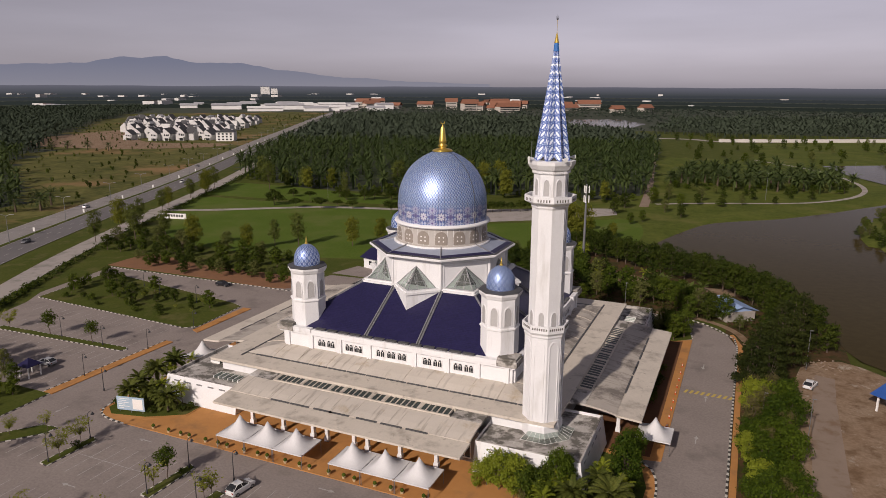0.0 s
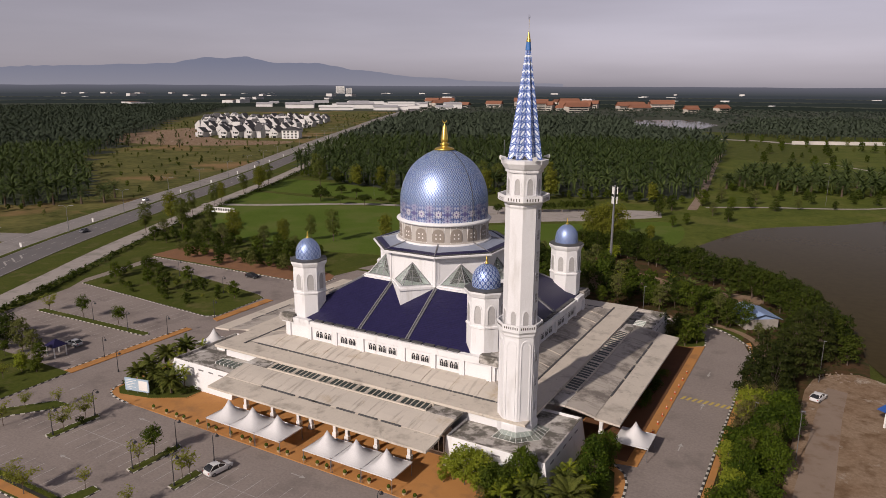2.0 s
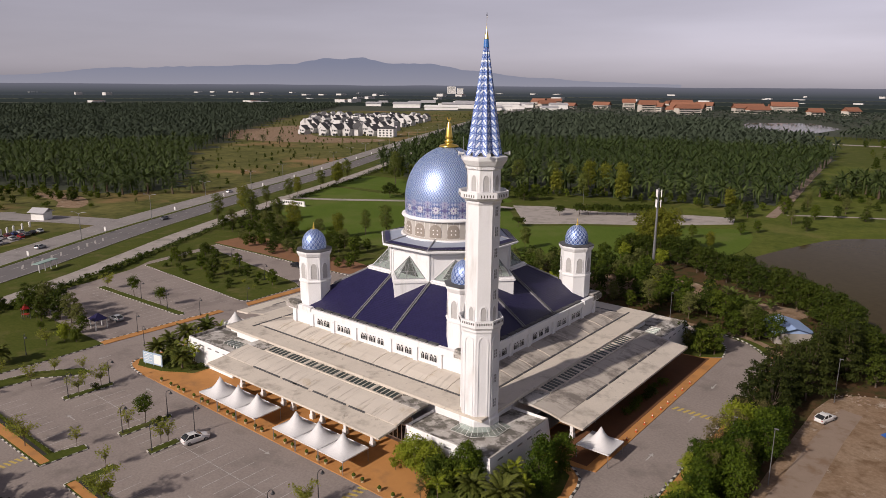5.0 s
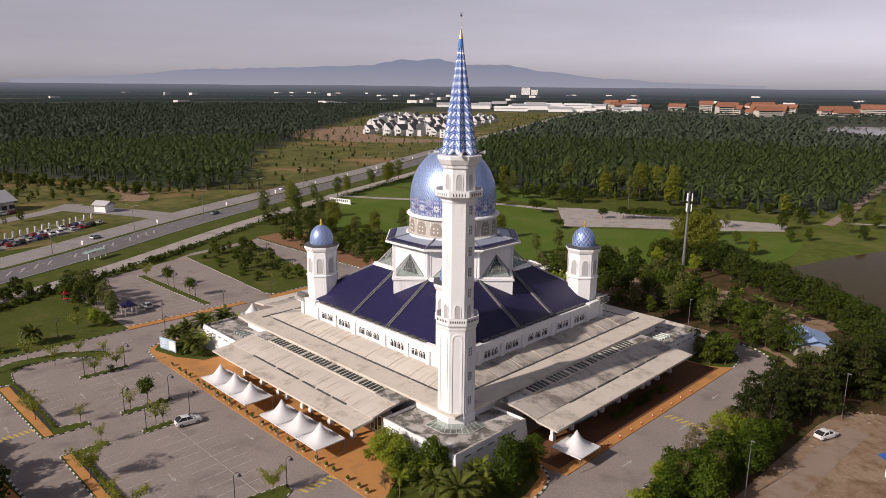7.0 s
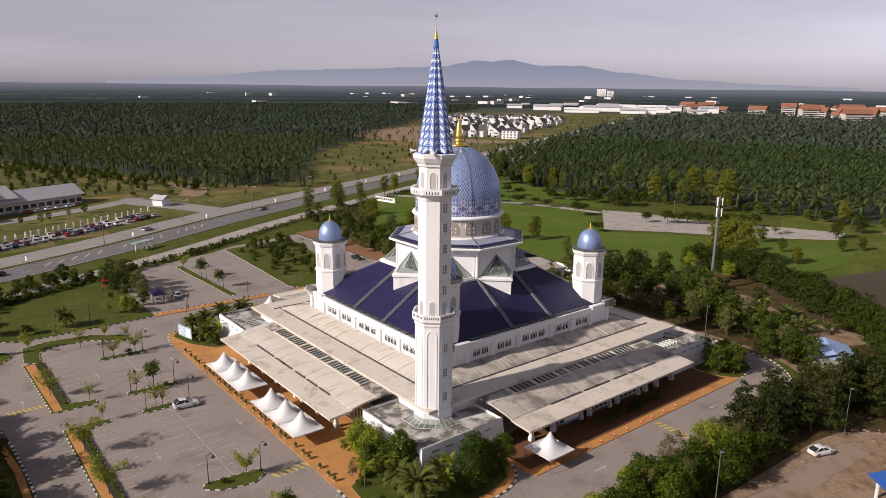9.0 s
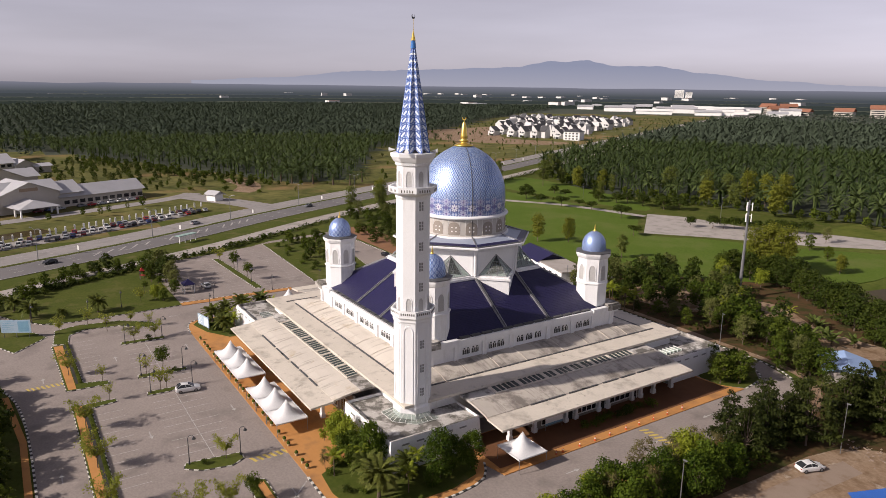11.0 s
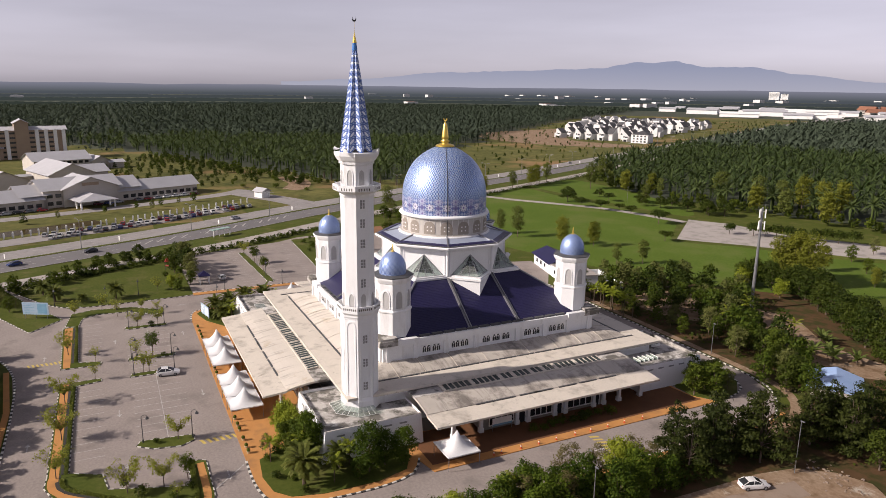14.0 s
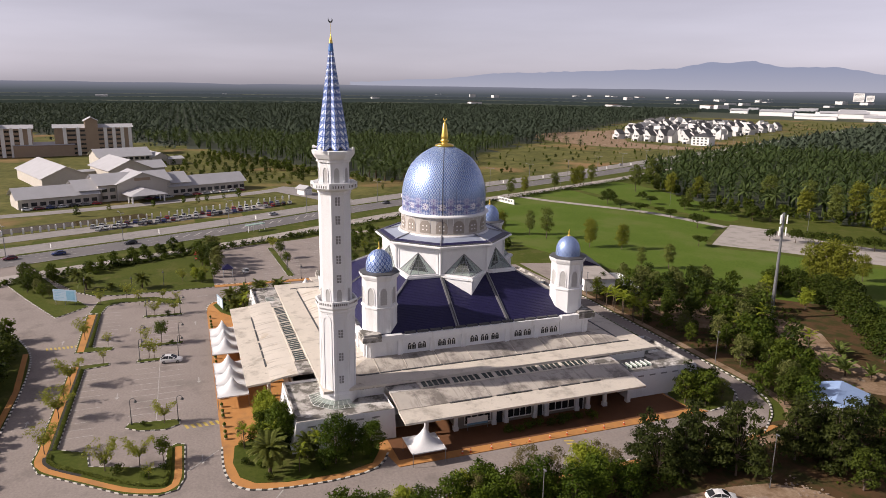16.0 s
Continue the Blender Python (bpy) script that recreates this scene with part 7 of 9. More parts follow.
def undergrowth(name, poly, n, tall, seed):
    """Low dark leaves on the floor of a wood."""
    rng = np.random.default_rng(seed)
    xs, ys = [p[0] for p in poly], [p[1] for p in poly]
    px, py = rng.uniform(min(xs), max(xs), n), rng.uniform(min(ys), max(ys), n)
    lump = np.array([noise.noise((x * 0.16, y * 0.16, seed)) for x, y in zip(px, py)])
    ok = inside(px, py, poly) & (lump > -0.12)
    c = np.stack([px, py, 0.1 + rng.random(n) * tall * (0.3 + np.clip(lump + 0.2, 0, 1))], 1)[ok]
    v, f = leaf_quads(c, np.tile([0, 0, 1.0], (len(c), 1)), 0.36, rng)
    tagged(new(name, fast_mesh(name, v, f, (LEAF_DARK,))), "low dark undergrowth below the trees", "undergrowth", kind="stuff")


undergrowth("undergrowth", [(-28, 60), (-20, 53), (46, 53), (58, 44), (62, 34), (78, 36), (80, 56), (60, 70), (40, 66), (20, 74), (10, 98), (-8, 96)], 15000, 1.6, 92)
undergrowth("undergrowth", [(59.6, -62), (66.8, -62), (67.2, 31), (60, 32)], 8000, 1.8, 93)
# row of trees along the service road
for x, y in scatter([(59.8, -62), (66.6, -62), (66.8, 4), (60.3, 3)], 3.1, 54, 0.95):
    q = RNG.random()
    thicket.put(x, y, float(RNG.uniform(0.72, 1.02)), 0, (2 if q < 0.42 else 3 if q < 0.52 else 1) if x < 62.3 else (2 if q < 0.08 else 3 if q < 0.2 else int(RNG.integers(2))))
for x, y in scatter([(60, 7), (67, 9), (67.5, 25), (60.5, 26)], 3.7, 66, 0.97):
    casuarina.put(x, y, float(RNG.uniform(0.92, 1.25)), 0, 0 if RNG.random() < 0.7 else 1)
for x, y, s in ((44.2, 31.5, 0.75), (46.2, 34.5, 0.8), (43.0, 35.5, 0.7)):
    shade.put(x, y, s, 0.15, 1)
for x, y in scatter([(46, 33), (48, 38), (42, 43), (34, 44), (34, 40), (40, 34)], 3.6, 55, 0.8):
    shade.put(x, y, float(RNG.uniform(0.45, 0.65)), 0.15)
# lake park
for x, y in ((15.5, 296.7), (25.3, 292.8), (25.2, 340), (31.2, 350), (40.7, 308.6), (51, 305), (58, 300), (65, 320), (72.5, 299), (79.9, 340), (87.4, 330), (96, 360), (95.5, 334), (39, 350), (20, 315), (33, 322), (47, 330), (86, 310), (70, 335), (102, 345)):
    field_palm.put(x, y, float(RNG.uniform(1.1, 1.45)))
for x, y, s in ((16.6, 176, 0.6), (22.8, 204, 0.7), (31, 192, 0.7), (46, 232, 0.8), (106, 307, 0.8), (9.8, 140, 0.6), (12.8, 168, 0.6), (2, 190, 0.9), (4, 208, 0.9), (-12, 160, 0.7), (28, 222, 0.8), (55, 240, 0.6), (70, 250, 0.5), (88, 275, 0.6), (14, 228, 1.0), (20, 246, 0.9), (0, 150, 0.6), (-16, 178, 0.7), (36, 246, 0.8)):
    shade.put(x, y, s)
for x, y in scatter([(10, 285), (60, 285), (105, 300), (110, 360), (60, 365), (15, 350)], 9, 59, 0.6):
    shrub.put(x, y, float(RNG.uniform(1.2, 2.4)))
def road_hedge(d, wide, tall, leaf, mat, seed):
    """An uneven strip of leaves along the highway at an offset d."""
    rng = np.random.default_rng(seed)
    line = np.array(offset(HW[0:64], d))
    i = rng.integers(0, len(line) - 1, 9000)
    c = line[i] + (line[i + 1] - line[i]) * rng.random((9000, 1))
    lump = 0.45 + 0.55 * np.sin(c[:, 0] * 0.7) * np.sin(c[:, 1] * 0.45 + 1)
    c = np.concatenate([c + rng.uniform(-wide, wide, (9000, 2)), (0.15 + rng.random(9000) * tall * (0.5 + lump))[:, None]], 1)
    v, f = leaf_quads(c, np.tile([0, 0, 1.0], (9000, 1)), leaf, rng)
    tagged(new("roadside_hedge", fast_mesh("roadside_hedge", v, f, (mat,))), "low uneven hedge along the highway", "hedge", kind="stuff")


road_hedge(-36.4, 1.3, 1.6, 0.45, LEAF_DARK, 68)
grove("park_trees", "small trees and shrubs on the lawns by the lake", shade, [(x, y, RNG.uniform(0.35, 0.75)) for x, y in scatter([(-14, 200), (14, 210), (44, 236), (96, 282), (110, 400), (60, 440), (20, 440), (14, 300)], 15, 63, 0.6)], 5, 3)
grove("meadow_trees", "far trees and shrubs on rough grass", shade, [(x, y, RNG.uniform(0.5, 1.0)) for x, y in scatter([(0, 440), (100, 450), (300, 560), (420, 740), (100, 690), (-40, 660)], 20, 64, 0.5)], 6, 6)
grove("roadside_scrub", "low shrubs on the rough ground by the highway", shade, [(x, y, RNG.uniform(0.15, 0.4)) for x, y in scatter(SCRUB_W[:8] + SCRUB_W[11:], 13, 65, 0.5)], 7, 30)
grove("hall_trees", "small trees round the low public building", shade, [(x, y, RNG.uniform(0.35, 0.6)) for x, y in scatter([(-182, -118), (-190, -100), (-214, -44), (-230, -10), (-226, -8), (-206, -40), (-184, -96)], 9, 60, 0.6)], 4, 4)
for x, y in scatter(ISLET, 6.0, 56, 0.8):
    shade.put(x, y, float(RNG.uniform(0.4, 0.6)), -0.1)
# hedgerow and shrubs along the frontage road, single palms by the highway
for i in range(0, 60):
    t = HW[2 + i // 4]
    u = HW[3 + i // 4]
    f = (i % 4) / 4
    o = offset([t, u], -36.0)
    shrub.put(o[0][0] + (o[1][0] - o[0][0]) * f, o[0][1] + (o[1][1] - o[0][1]) * f, float(RNG.uniform(0.8, 1.5)))
for x, y in ((-254.6, 69.8), (-246.6, 78.8), (-240, 86.3), (-248.6, 98.3), (-272, 57), (-284, 56), (-262, 60), (-268, 68), (-532, 293), (-506, 296), (-504, 310), (-480, 311), (-457, 313)):
    field_palm.put(x, y, float(RNG.uniform(1.0, 1.35)))
for x, y in scatter([(-225, 20), (-245, 45), (-300, 40), (-370, 10), (-330, -10), (-270, -10)], 16, 57, 0.6):
    shrub.put(x, y, float(RNG.uniform(1.2, 2.6)))
grove("scrub_trees", "scattered small trees on rough grass", shade, [(x, y, RNG.uniform(0.3, 0.6)) for x, y in scatter([(-262, -8), (-275, 20), (-330, 20), (-390, -10), (-430, -50), (-400, -75), (-330, -60), (-285, -40)], 8, 58, 0.75)], 3, 6)


grove("palm_edge_scrub", "thick green undergrowth at the plantation's edge", far_tree, [(x, y, RNG.uniform(0.3, 0.75)) for x, y in scatter([(-250, 66), (-262, 52), (-317, 36), (-356, 18), (-407, 0), (-450, -22), (-440, -45), (-380, -16), (-310, 12), (-256, 34)], 5.5, 70, 0.7)], 11, 3)
grove("palm_edge_scrub", "low dark bushes below the field's far trees", far_tree, [(x, y, RNG.uniform(0.35, 0.8)) for x, y in scatter([(-235, 216), (-190, 196), (-100, 200), (-50, 214), (4, 224), (6, 232), (-50, 226), (-95, 214), (-150, 200), (-225, 228)], 5.0, 71, 0.75)], 12, 3)


# ---- plantations: rows of oil palms, and far woods ----
def palm_field(name, poly, spacing, near, far, variants, seed, label, mat=None, tall=1.0):
    rng = np.random.default_rng(seed)
    xs, ys = [p[0] for p in poly], [p[1] for p in poly]
    gx, gy = np.meshgrid(np.arange(min(xs), max(xs), spacing), np.arange(min(ys), max(ys), spacing * 0.866))
    gx = gx + (np.arange(gx.shape[0]) % 2)[:, None] * spacing / 2
    px, py = gx.ravel() + rng.normal(0, 1.1, gx.size), gy.ravel() + rng.normal(0, 1.1, gx.size)
    d = np.hypot(px - 40, py + 100)
    ok = inside(px, py, poly) & (d >= near) & (d < far) & (gap(px, py, HW, False) > 24)
    px, py = px[ok], py[ok]
    V, F, base = [], [], 0
    pick = rng.integers(len(variants), size=len(px))
    for k, (v, f) in enumerate(variants):
        m = pick == k
        n = int(m.sum())
        if not n:
            continue
        a, s = rng.uniform(0, 6.28, n), rng.uniform(0.82, 1.15, n)
        c, w = np.cos(a)[:, None] * s[:, None], np.sin(a)[:, None] * s[:, None]
        X = v[None, :, 0] * c - v[None, :, 1] * w + px[m][:, None]
        Y = v[None, :, 0] * w + v[None, :, 1] * c + py[m][:, None]
        Z = v[None, :, 2] * tall * (s * rng.uniform(0.85, 1.15, n))[:, None]
        V.append(np.stack([X, Y, Z], -1).reshape(-1, 3))
        F.append((f[None] + (np.arange(n) * len(v))[:, None, None] + base).reshape(-1, 4))
        base += n * len(v)
    if V:
        tagged(new(name, fast_mesh(name, np.concatenate(V), np.concatenate(F), (mat or FROND_OIL,))), label, "plantation", kind="stuff")


def with_trunk(v, f, h):
    n = len(v)
    t = np.array([(sx * 0.35, sy * 0.35, z) for z in (0, h) for sx, sy in ((-1, -1), (1, -1), (1, 1), (-1, 1))])
    q = np.array([(n + i, n + (i + 1) % 4, n + 4 + (i + 1) % 4, n + 4 + i) for i in range(4)])
    return np.concatenate([v, t]), np.concatenate([f, q])


def palm_variants(count, seg, length, width, seeds):
    out = []
    for s in seeds:
        r = np.random.default_rng(s)
        h = r.uniform(5.6, 8.0)
        out.append(with_trunk(*frond_set(r, count, length, h, seg, width, 0, 1.1, (-0.5, 1.3)), h))
    return out


HI, MID, LOW = palm_variants(20, 3, 5.6, 0.6, (61, 62, 63, 64)), palm_variants(15, 2, 5.8, 0.62, (65, 66, 67)), palm_variants(8, 2, 6.0, 1.35, (68, 69))
palm_field("park_palms", [(12, 300), (50, 288), (100, 296), (118, 330), (104, 372), (60, 380), (24, 362)], 12.5, 0, 900, HI, 76, "scattered oil palms in the lake park")
palm_field("oil_palms", PALMS_N, 9.8, 0, 350, HI, 71, "dense dark green oil palm plantation", tall=1.14)
palm_field("oil_palms", PALMS_N, 10.8, 640, 1250, LOW, 77, "dense dark green oil palm plantation", FROND_HAZED, 1.14)
palm_field("oil_palms", PALMS_N, 10.0, 350, 640, MID, 72, "dense dark green oil palm plantation", tall=1.14)
palm_field("oil_palms", PALMS_W, 9.8, 0, 370, HI, 73, "dense dark green oil palm plantation")
palm_field("oil_palms", PALMS_W, 10.2, 370, 640, MID, 74, "dense dark green oil palm plantation")
palm_field("oil_palms", PALMS_W, 12.0, 640, 1800, LOW, 75, "dense dark green oil palm plantation", FROND_HAZED)

PALMS_E = [(-60, 772), (40, 716), (180, 785), (420, 845), (900, 930), (900, 1260), (200, 1200), (-60, 1080)]
palm_field("oil_palms", PALMS_E, 13.5, 0, 1700, LOW, 78, "dense dark green oil palm plantation", FROND_HAZED)
CLEAR = [PALMS_E, [(-1250, 1060), (-820, 1060), (-740, 1400), (-1250, 1450)], SCRUB_W, POND, [(-1500, 1330), (-1050, 1330), (-990, 1500), (-1500, 1560)], [(-900, 1330), (-220, 1330), (-220, 1400), (-900, 1400)]]


def far_woods(name, r0, r1, n, size, seed):
    rng = np.random.default_rng(seed)
    a = radians(-35) + rng.random(n) * radians(240)
    r = np.sqrt(rng.uniform(r0 * r0, r1 * r1, n)) if r1 < 2600 else r0 * (r1 / r0) ** rng.random(n)
    px, py = 40 + r * np.cos(a), -100 + r * np.sin(a)
    ok = gap(px, py, HW, False) > 30
    for poly in CLEAR + [PALMS_N, PALMS_W]:
        ok &= ~inside(px, py, poly)
    ok &= ~((px > -90) & (px < 440) & (py < 760)) & ~((px > -330) & (py < 1000) & (px < -60) & (py > 800)) & (py > -2600)
    px, py, r = px[ok], py[ok], r[ok]
    n = len(px)
    k = 6
    c = np.repeat(np.stack([px, py, np.full(n, 3.5)], 1), k, 0)
    s = np.repeat(size * (0.7 + r / r1 * 0.8), k)
    c = c + rng.normal(0, 1, (n * k, 3)) * np.stack([s * 0.9, s * 0.9, s * 0.18], 1)
    c[:, 2] = np.abs(c[:, 2]) + 1.0
    nr = rng.normal(0, 0.6, (n * k, 3)) + np.array([0, 0, 1.0])
    v, f = leaf_quads(c, nr, 1.0, rng, 0.7)
    mid = np.repeat(c, 4, 0)
    v = mid + (v - mid) * np.repeat(s * 0.55, 4)[:, None]
    v[:, 2] = np.maximum(v[:, 2], 0.2)
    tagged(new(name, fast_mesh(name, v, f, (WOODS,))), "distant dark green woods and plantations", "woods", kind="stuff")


# leaf colour greyed and evened out to carry the distance haze
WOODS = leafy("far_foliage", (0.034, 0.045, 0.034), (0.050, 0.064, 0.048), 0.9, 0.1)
far_woods("far_woods", 520, 1750, 16000, 3.0, 81)


# ---- distance ----
# emission only: daylight and haze are painted into the far backdrops
def glow(name, col, strength=1.0):
    m, nt, b = blank(name, 1.0)
    b.inputs["Base Color"].default_value = (0, 0, 0, 1)
    b.inputs["Emission Color"].default_value = (*col, 1)
    b.inputs["Emission Strength"].default_value = strength
    b.inputs["Specular IOR Level"].default_value = 0
    return m


RIDGE = ((20, 0.002), (26, 0.005), (31, 0.010), (36.6, 0.0195), (38.3, 0.0247), (39.6, 0.0282), (42.8, 0.0284), (43.9, 0.0315), (44.9, 0.0357), (45.7, 0.0352), (46.6, 0.0334), (47.8, 0.0345), (49.0, 0.031), (50.4, 0.0262), (53.3, 0.0242), (57.9, 0.0212), (63, 0.0183), (70, 0.008), (76, 0.003))
g = Geo()
prev = None
for i in range(0, 225):
    az = 20 + i * 0.25
    j = max(k for k in range(len(RIDGE) - 1) if RIDGE[k][0] <= az)
    (a0, h0), (a1, h1) = RIDGE[j], RIDGE[j + 1]
    t = (az - a0) / (a1 - a0)
    h = h0 + (h1 - h0) * t * t * (3 - 2 * t) + 0.0008 * noise.noise((az * 0.55, 0, 0)) + 0.0009 * noise.noise((az * 1.9, 4, 0))
    x, y = 56 - 4550 * math.sin(radians(az)), -127 + 4550 * math.cos(radians(az))
    p = (x, y, 56.8 + 4550 * max(0.0, h))
    if prev:
        g.face([(prev[0], prev[1], 0), (x, y, 0), p, prev])
    prev = p
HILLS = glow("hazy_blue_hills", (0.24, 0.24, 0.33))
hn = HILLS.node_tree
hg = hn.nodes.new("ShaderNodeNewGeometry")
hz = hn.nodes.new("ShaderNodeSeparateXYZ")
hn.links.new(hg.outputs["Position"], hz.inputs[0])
# painted haze: paler towards the foot of the hills
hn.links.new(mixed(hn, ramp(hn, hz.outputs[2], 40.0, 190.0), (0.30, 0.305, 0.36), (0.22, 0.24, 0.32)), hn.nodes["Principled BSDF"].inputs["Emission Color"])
setting("backdrop_hills", g, HILLS, "blue hills on the horizon with haze painted in", "hills")
g = Geo()
for i in range(120):
    a, b = radians(-100 + i * 2.5), radians(-97.5 + i * 2.5)
    pa, pb = (40 - 4450 * math.sin(a), -100 + 4450 * math.cos(a)), (40 - 4450 * math.sin(b), -100 + 4450 * math.cos(b))
    za, zb = (50 + 8 * noise.noise((i * 0.6, 1, 0)), 50 + 8 * noise.noise(((i + 1) * 0.6, 1, 0)))
    g.face([(*pa, -5), (*pb, -5), (*pb, zb), (*pa, za)])
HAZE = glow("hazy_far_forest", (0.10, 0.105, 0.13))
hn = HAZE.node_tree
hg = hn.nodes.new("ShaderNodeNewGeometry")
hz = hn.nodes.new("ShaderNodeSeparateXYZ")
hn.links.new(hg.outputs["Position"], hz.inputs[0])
# painted haze: paler towards the top of the strip
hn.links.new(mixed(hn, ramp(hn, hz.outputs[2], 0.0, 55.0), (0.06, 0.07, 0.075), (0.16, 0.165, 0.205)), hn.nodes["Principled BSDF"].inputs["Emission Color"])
setting("backdrop_haze", g, HAZE, "grey forest on the horizon with haze painted in", "horizon")

# far forest belts, one behind the other, each fainter: haze painted into their glow
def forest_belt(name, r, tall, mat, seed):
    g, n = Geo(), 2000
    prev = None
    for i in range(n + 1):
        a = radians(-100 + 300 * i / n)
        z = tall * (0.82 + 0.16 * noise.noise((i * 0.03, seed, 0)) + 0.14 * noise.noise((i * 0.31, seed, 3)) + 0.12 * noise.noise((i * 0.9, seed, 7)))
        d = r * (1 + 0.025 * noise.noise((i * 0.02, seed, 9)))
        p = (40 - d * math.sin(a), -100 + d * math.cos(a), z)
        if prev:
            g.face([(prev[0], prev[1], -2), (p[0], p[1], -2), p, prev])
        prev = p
    setting(name, g, mat, "far forest belt with haze painted into its glow", "forest")


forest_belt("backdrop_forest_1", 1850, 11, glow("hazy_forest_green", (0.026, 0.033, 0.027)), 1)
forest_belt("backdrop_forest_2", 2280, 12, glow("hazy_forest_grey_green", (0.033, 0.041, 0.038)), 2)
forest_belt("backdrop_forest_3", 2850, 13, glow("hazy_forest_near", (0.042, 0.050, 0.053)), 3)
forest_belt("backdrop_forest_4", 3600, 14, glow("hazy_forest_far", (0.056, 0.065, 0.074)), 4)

# ---- far buildings ----
def gable(g, x0, y0, x1, y1, z, ridge, k=1, over=0.8, along="x"):
    """A pitched roof over a box."""
    x0, y0, x1, y1 = x0 - over, y0 - over, x1 + over, y1 + over
    if along == "x":
        m = (y0 + y1) / 2
        g.face([(x0, y0, z), (x1, y0, z), (x1, m, ridge), (x0, m, ridge)], k)
        g.face([(x1, y1, z), (x0, y1, z), (x0, m, ridge), (x1, m, ridge)], k)
        for x in (x0 + over, x1 - over):
            g.face([(x, y0, z), (x, y1, z), (x, m, ridge - 0.2)], 0)
    else:
        m = (x0 + x1) / 2
        g.face([(x0, y1, z), (x0, y0, z), (m, y0, ridge), (m, y1, ridge)], k)
        g.face([(x1, y0, z), (x1, y1, z), (m, y1, ridge), (m, y0, ridge)], k)
        for y in (y0 + over, y1 - over):
            g.face([(x0, y, z), (x1, y, z), (m, y, ridge - 0.2)], 0)


HOUSE_WALL = surf("off_white_house_wall", (0.60, 0.59, 0.58), (0.52, 0.51, 0.50), 0.1, 0.8)


def terrace_house(flip):
    h = thing("terrace_house", "white terrace house with a steep dark lean-to roof", "house", "houses of the estate")
    w, hi, lo = 4.6, 11.5, 6.4
    g = Geo()
    n = 0
    outline = [(-w, 0), (w, 0), (w, lo), (-w + 1.6, hi), (-w, hi - 1.2)]
    g.v = [(x, -5.5, z) for x, z in outline] + [(x, 5.5, z) for x, z in outline]
    g.f = [(0, 1, 2, 3, 4), (9, 8, 7, 6, 5)] + [(i, i + 5, (i + 1) % 5 + 5, (i + 1) % 5) for i in range(5)]
    g.k = [0] * len(g.f)
    part("wall", g, HOUSE_WALL, h)
    g = Geo()
    p = [(-w + 1.6, -5.0, hi + 0.25), (-w + 1.6, 5.7, hi + 0.25), (w + 0.7, 5.7, lo - 0.1), (w + 0.7, -5.0, lo - 0.1)]
    g.face(p[::-1])
    g.face([(x, y, z - 0.22) for x, y, z in p])
    for i in range(4):
        q, r = p[i], p[(i + 1) % 4]
        g.face([q, r, (r[0], r[1], r[2] - 0.22), (q[0], q[1], q[2] - 0.22)])
    part("roof", g, ROOF_DARK, h, "dark tiled lean-to roof")
    g = Geo()
    g.box(-w - 3.6, -5.0, 0, -w, 4.0, 5.6 if flip else 7.2)
    g.box(-1.5, -8.2, 0, w, -5.5, 3.3)
    part("annex", g, HOUSE_WALL, h, "white flat-roofed side wing")
    for x, z, ww in ((-2.6, 4.4, 0.9), (0.6, 4.2, 1.2), (-2.8, 1.0, 0.9), (2.8, 4.2, 0.6)):
        g = Geo()
        g.box(x - ww, -5.58, z, x + ww, -5.46, z + 1.7)
        part("window", g, GLASS_DARK, h)
    g = Geo()
    g.box(-0.9, -8.28, 0.1, 3.8, -8.16, 2.4)
    part("garage_opening", g, GLASS_DARK, h)
    return h


house = Planter(terrace_house(0), terrace_house(1))
u, v = Vector((0.86, 0.51)), Vector((-0.49, 0.87))
for r in range(11):
    row = r * 34
    for c in range(int((96 + 10.4 * r) / 11.5)):
        if RNG.random() < 0.08:
            continue
        q = Vector((-538, 409)) + u * (-10.4 * r + c * 11.5) + v * row
        hh = house.put(q.x, q.y)
        hh.matrix_basis = pose(q.x + float(RNG.uniform(-4, 4)), q.y + float(RNG.uniform(-7, 7)), 0, 0, 0, float(RNG.choice([10, 10, 14, -80, 100, 190]))) @ Matrix.Diagonal((0.85, 0.9, float(RNG.uniform(0.9, 1.2)), 1))
big = thing("corner_house", "large white corner house with a hipped dark roof", "house", m=pose(-446, 452, 0, 0, 0, 30))
g = Geo()
g.box(-9, -9, 0, 9, 9, 9)
part("wall", g, WALL_FAR, big)
g = Geo()
for a, b in (((-9.6, -9.6), (9.6, -9.6)), ((9.6, -9.6), (9.6, 9.6)), ((9.6, 9.6), (-9.6, 9.6)), ((-9.6, 9.6), (-9.6, -9.6))):
    g.face([(*a, 9), (*b, 9), (0, 0, 13)])
part("roof", g, ROOF_DARK, big)
for s in (-6, -2, 2, 6):
    for z in (1, 3.8, 6.6):
        g = Geo()
        g.box(s - 1, -9.1, z, s + 1, -8.9, z + 1.5)
        part("window", g, GLASS_DARK, big)

# low hall complex with grey roofs across the highway
HALL = pose(-210.6, -122.9, 0, 0, 0, 111.4)
hall = thing("hall_complex", "low public building with long grey pitched roofs", "building", m=HALL)


def hall_wing(x0, y0, x1, y1, z, ridge, along, windows=True, storeys=1):
    g = Geo()
    g.box(x0, y0, 0, x1, y1, z)
    gable(g, x0, y0, x1, y1, z, ridge, 1, 1.2, along)
    w = part("wing", g, (CREAM_WALL, ROOF_GREY), hall)
    if windows:
        for zz in ([1.2] if z < 7 else [1.2, 4.6]):
            x = x0 + 1.5
            while x < x1 - 2:
                g = Geo()
                g.box(x, y0 - 0.08, zz, x + 2.4, y0, zz + 1.7)
                part("window", g, GLASS_DARK, w)
                x += 3.6


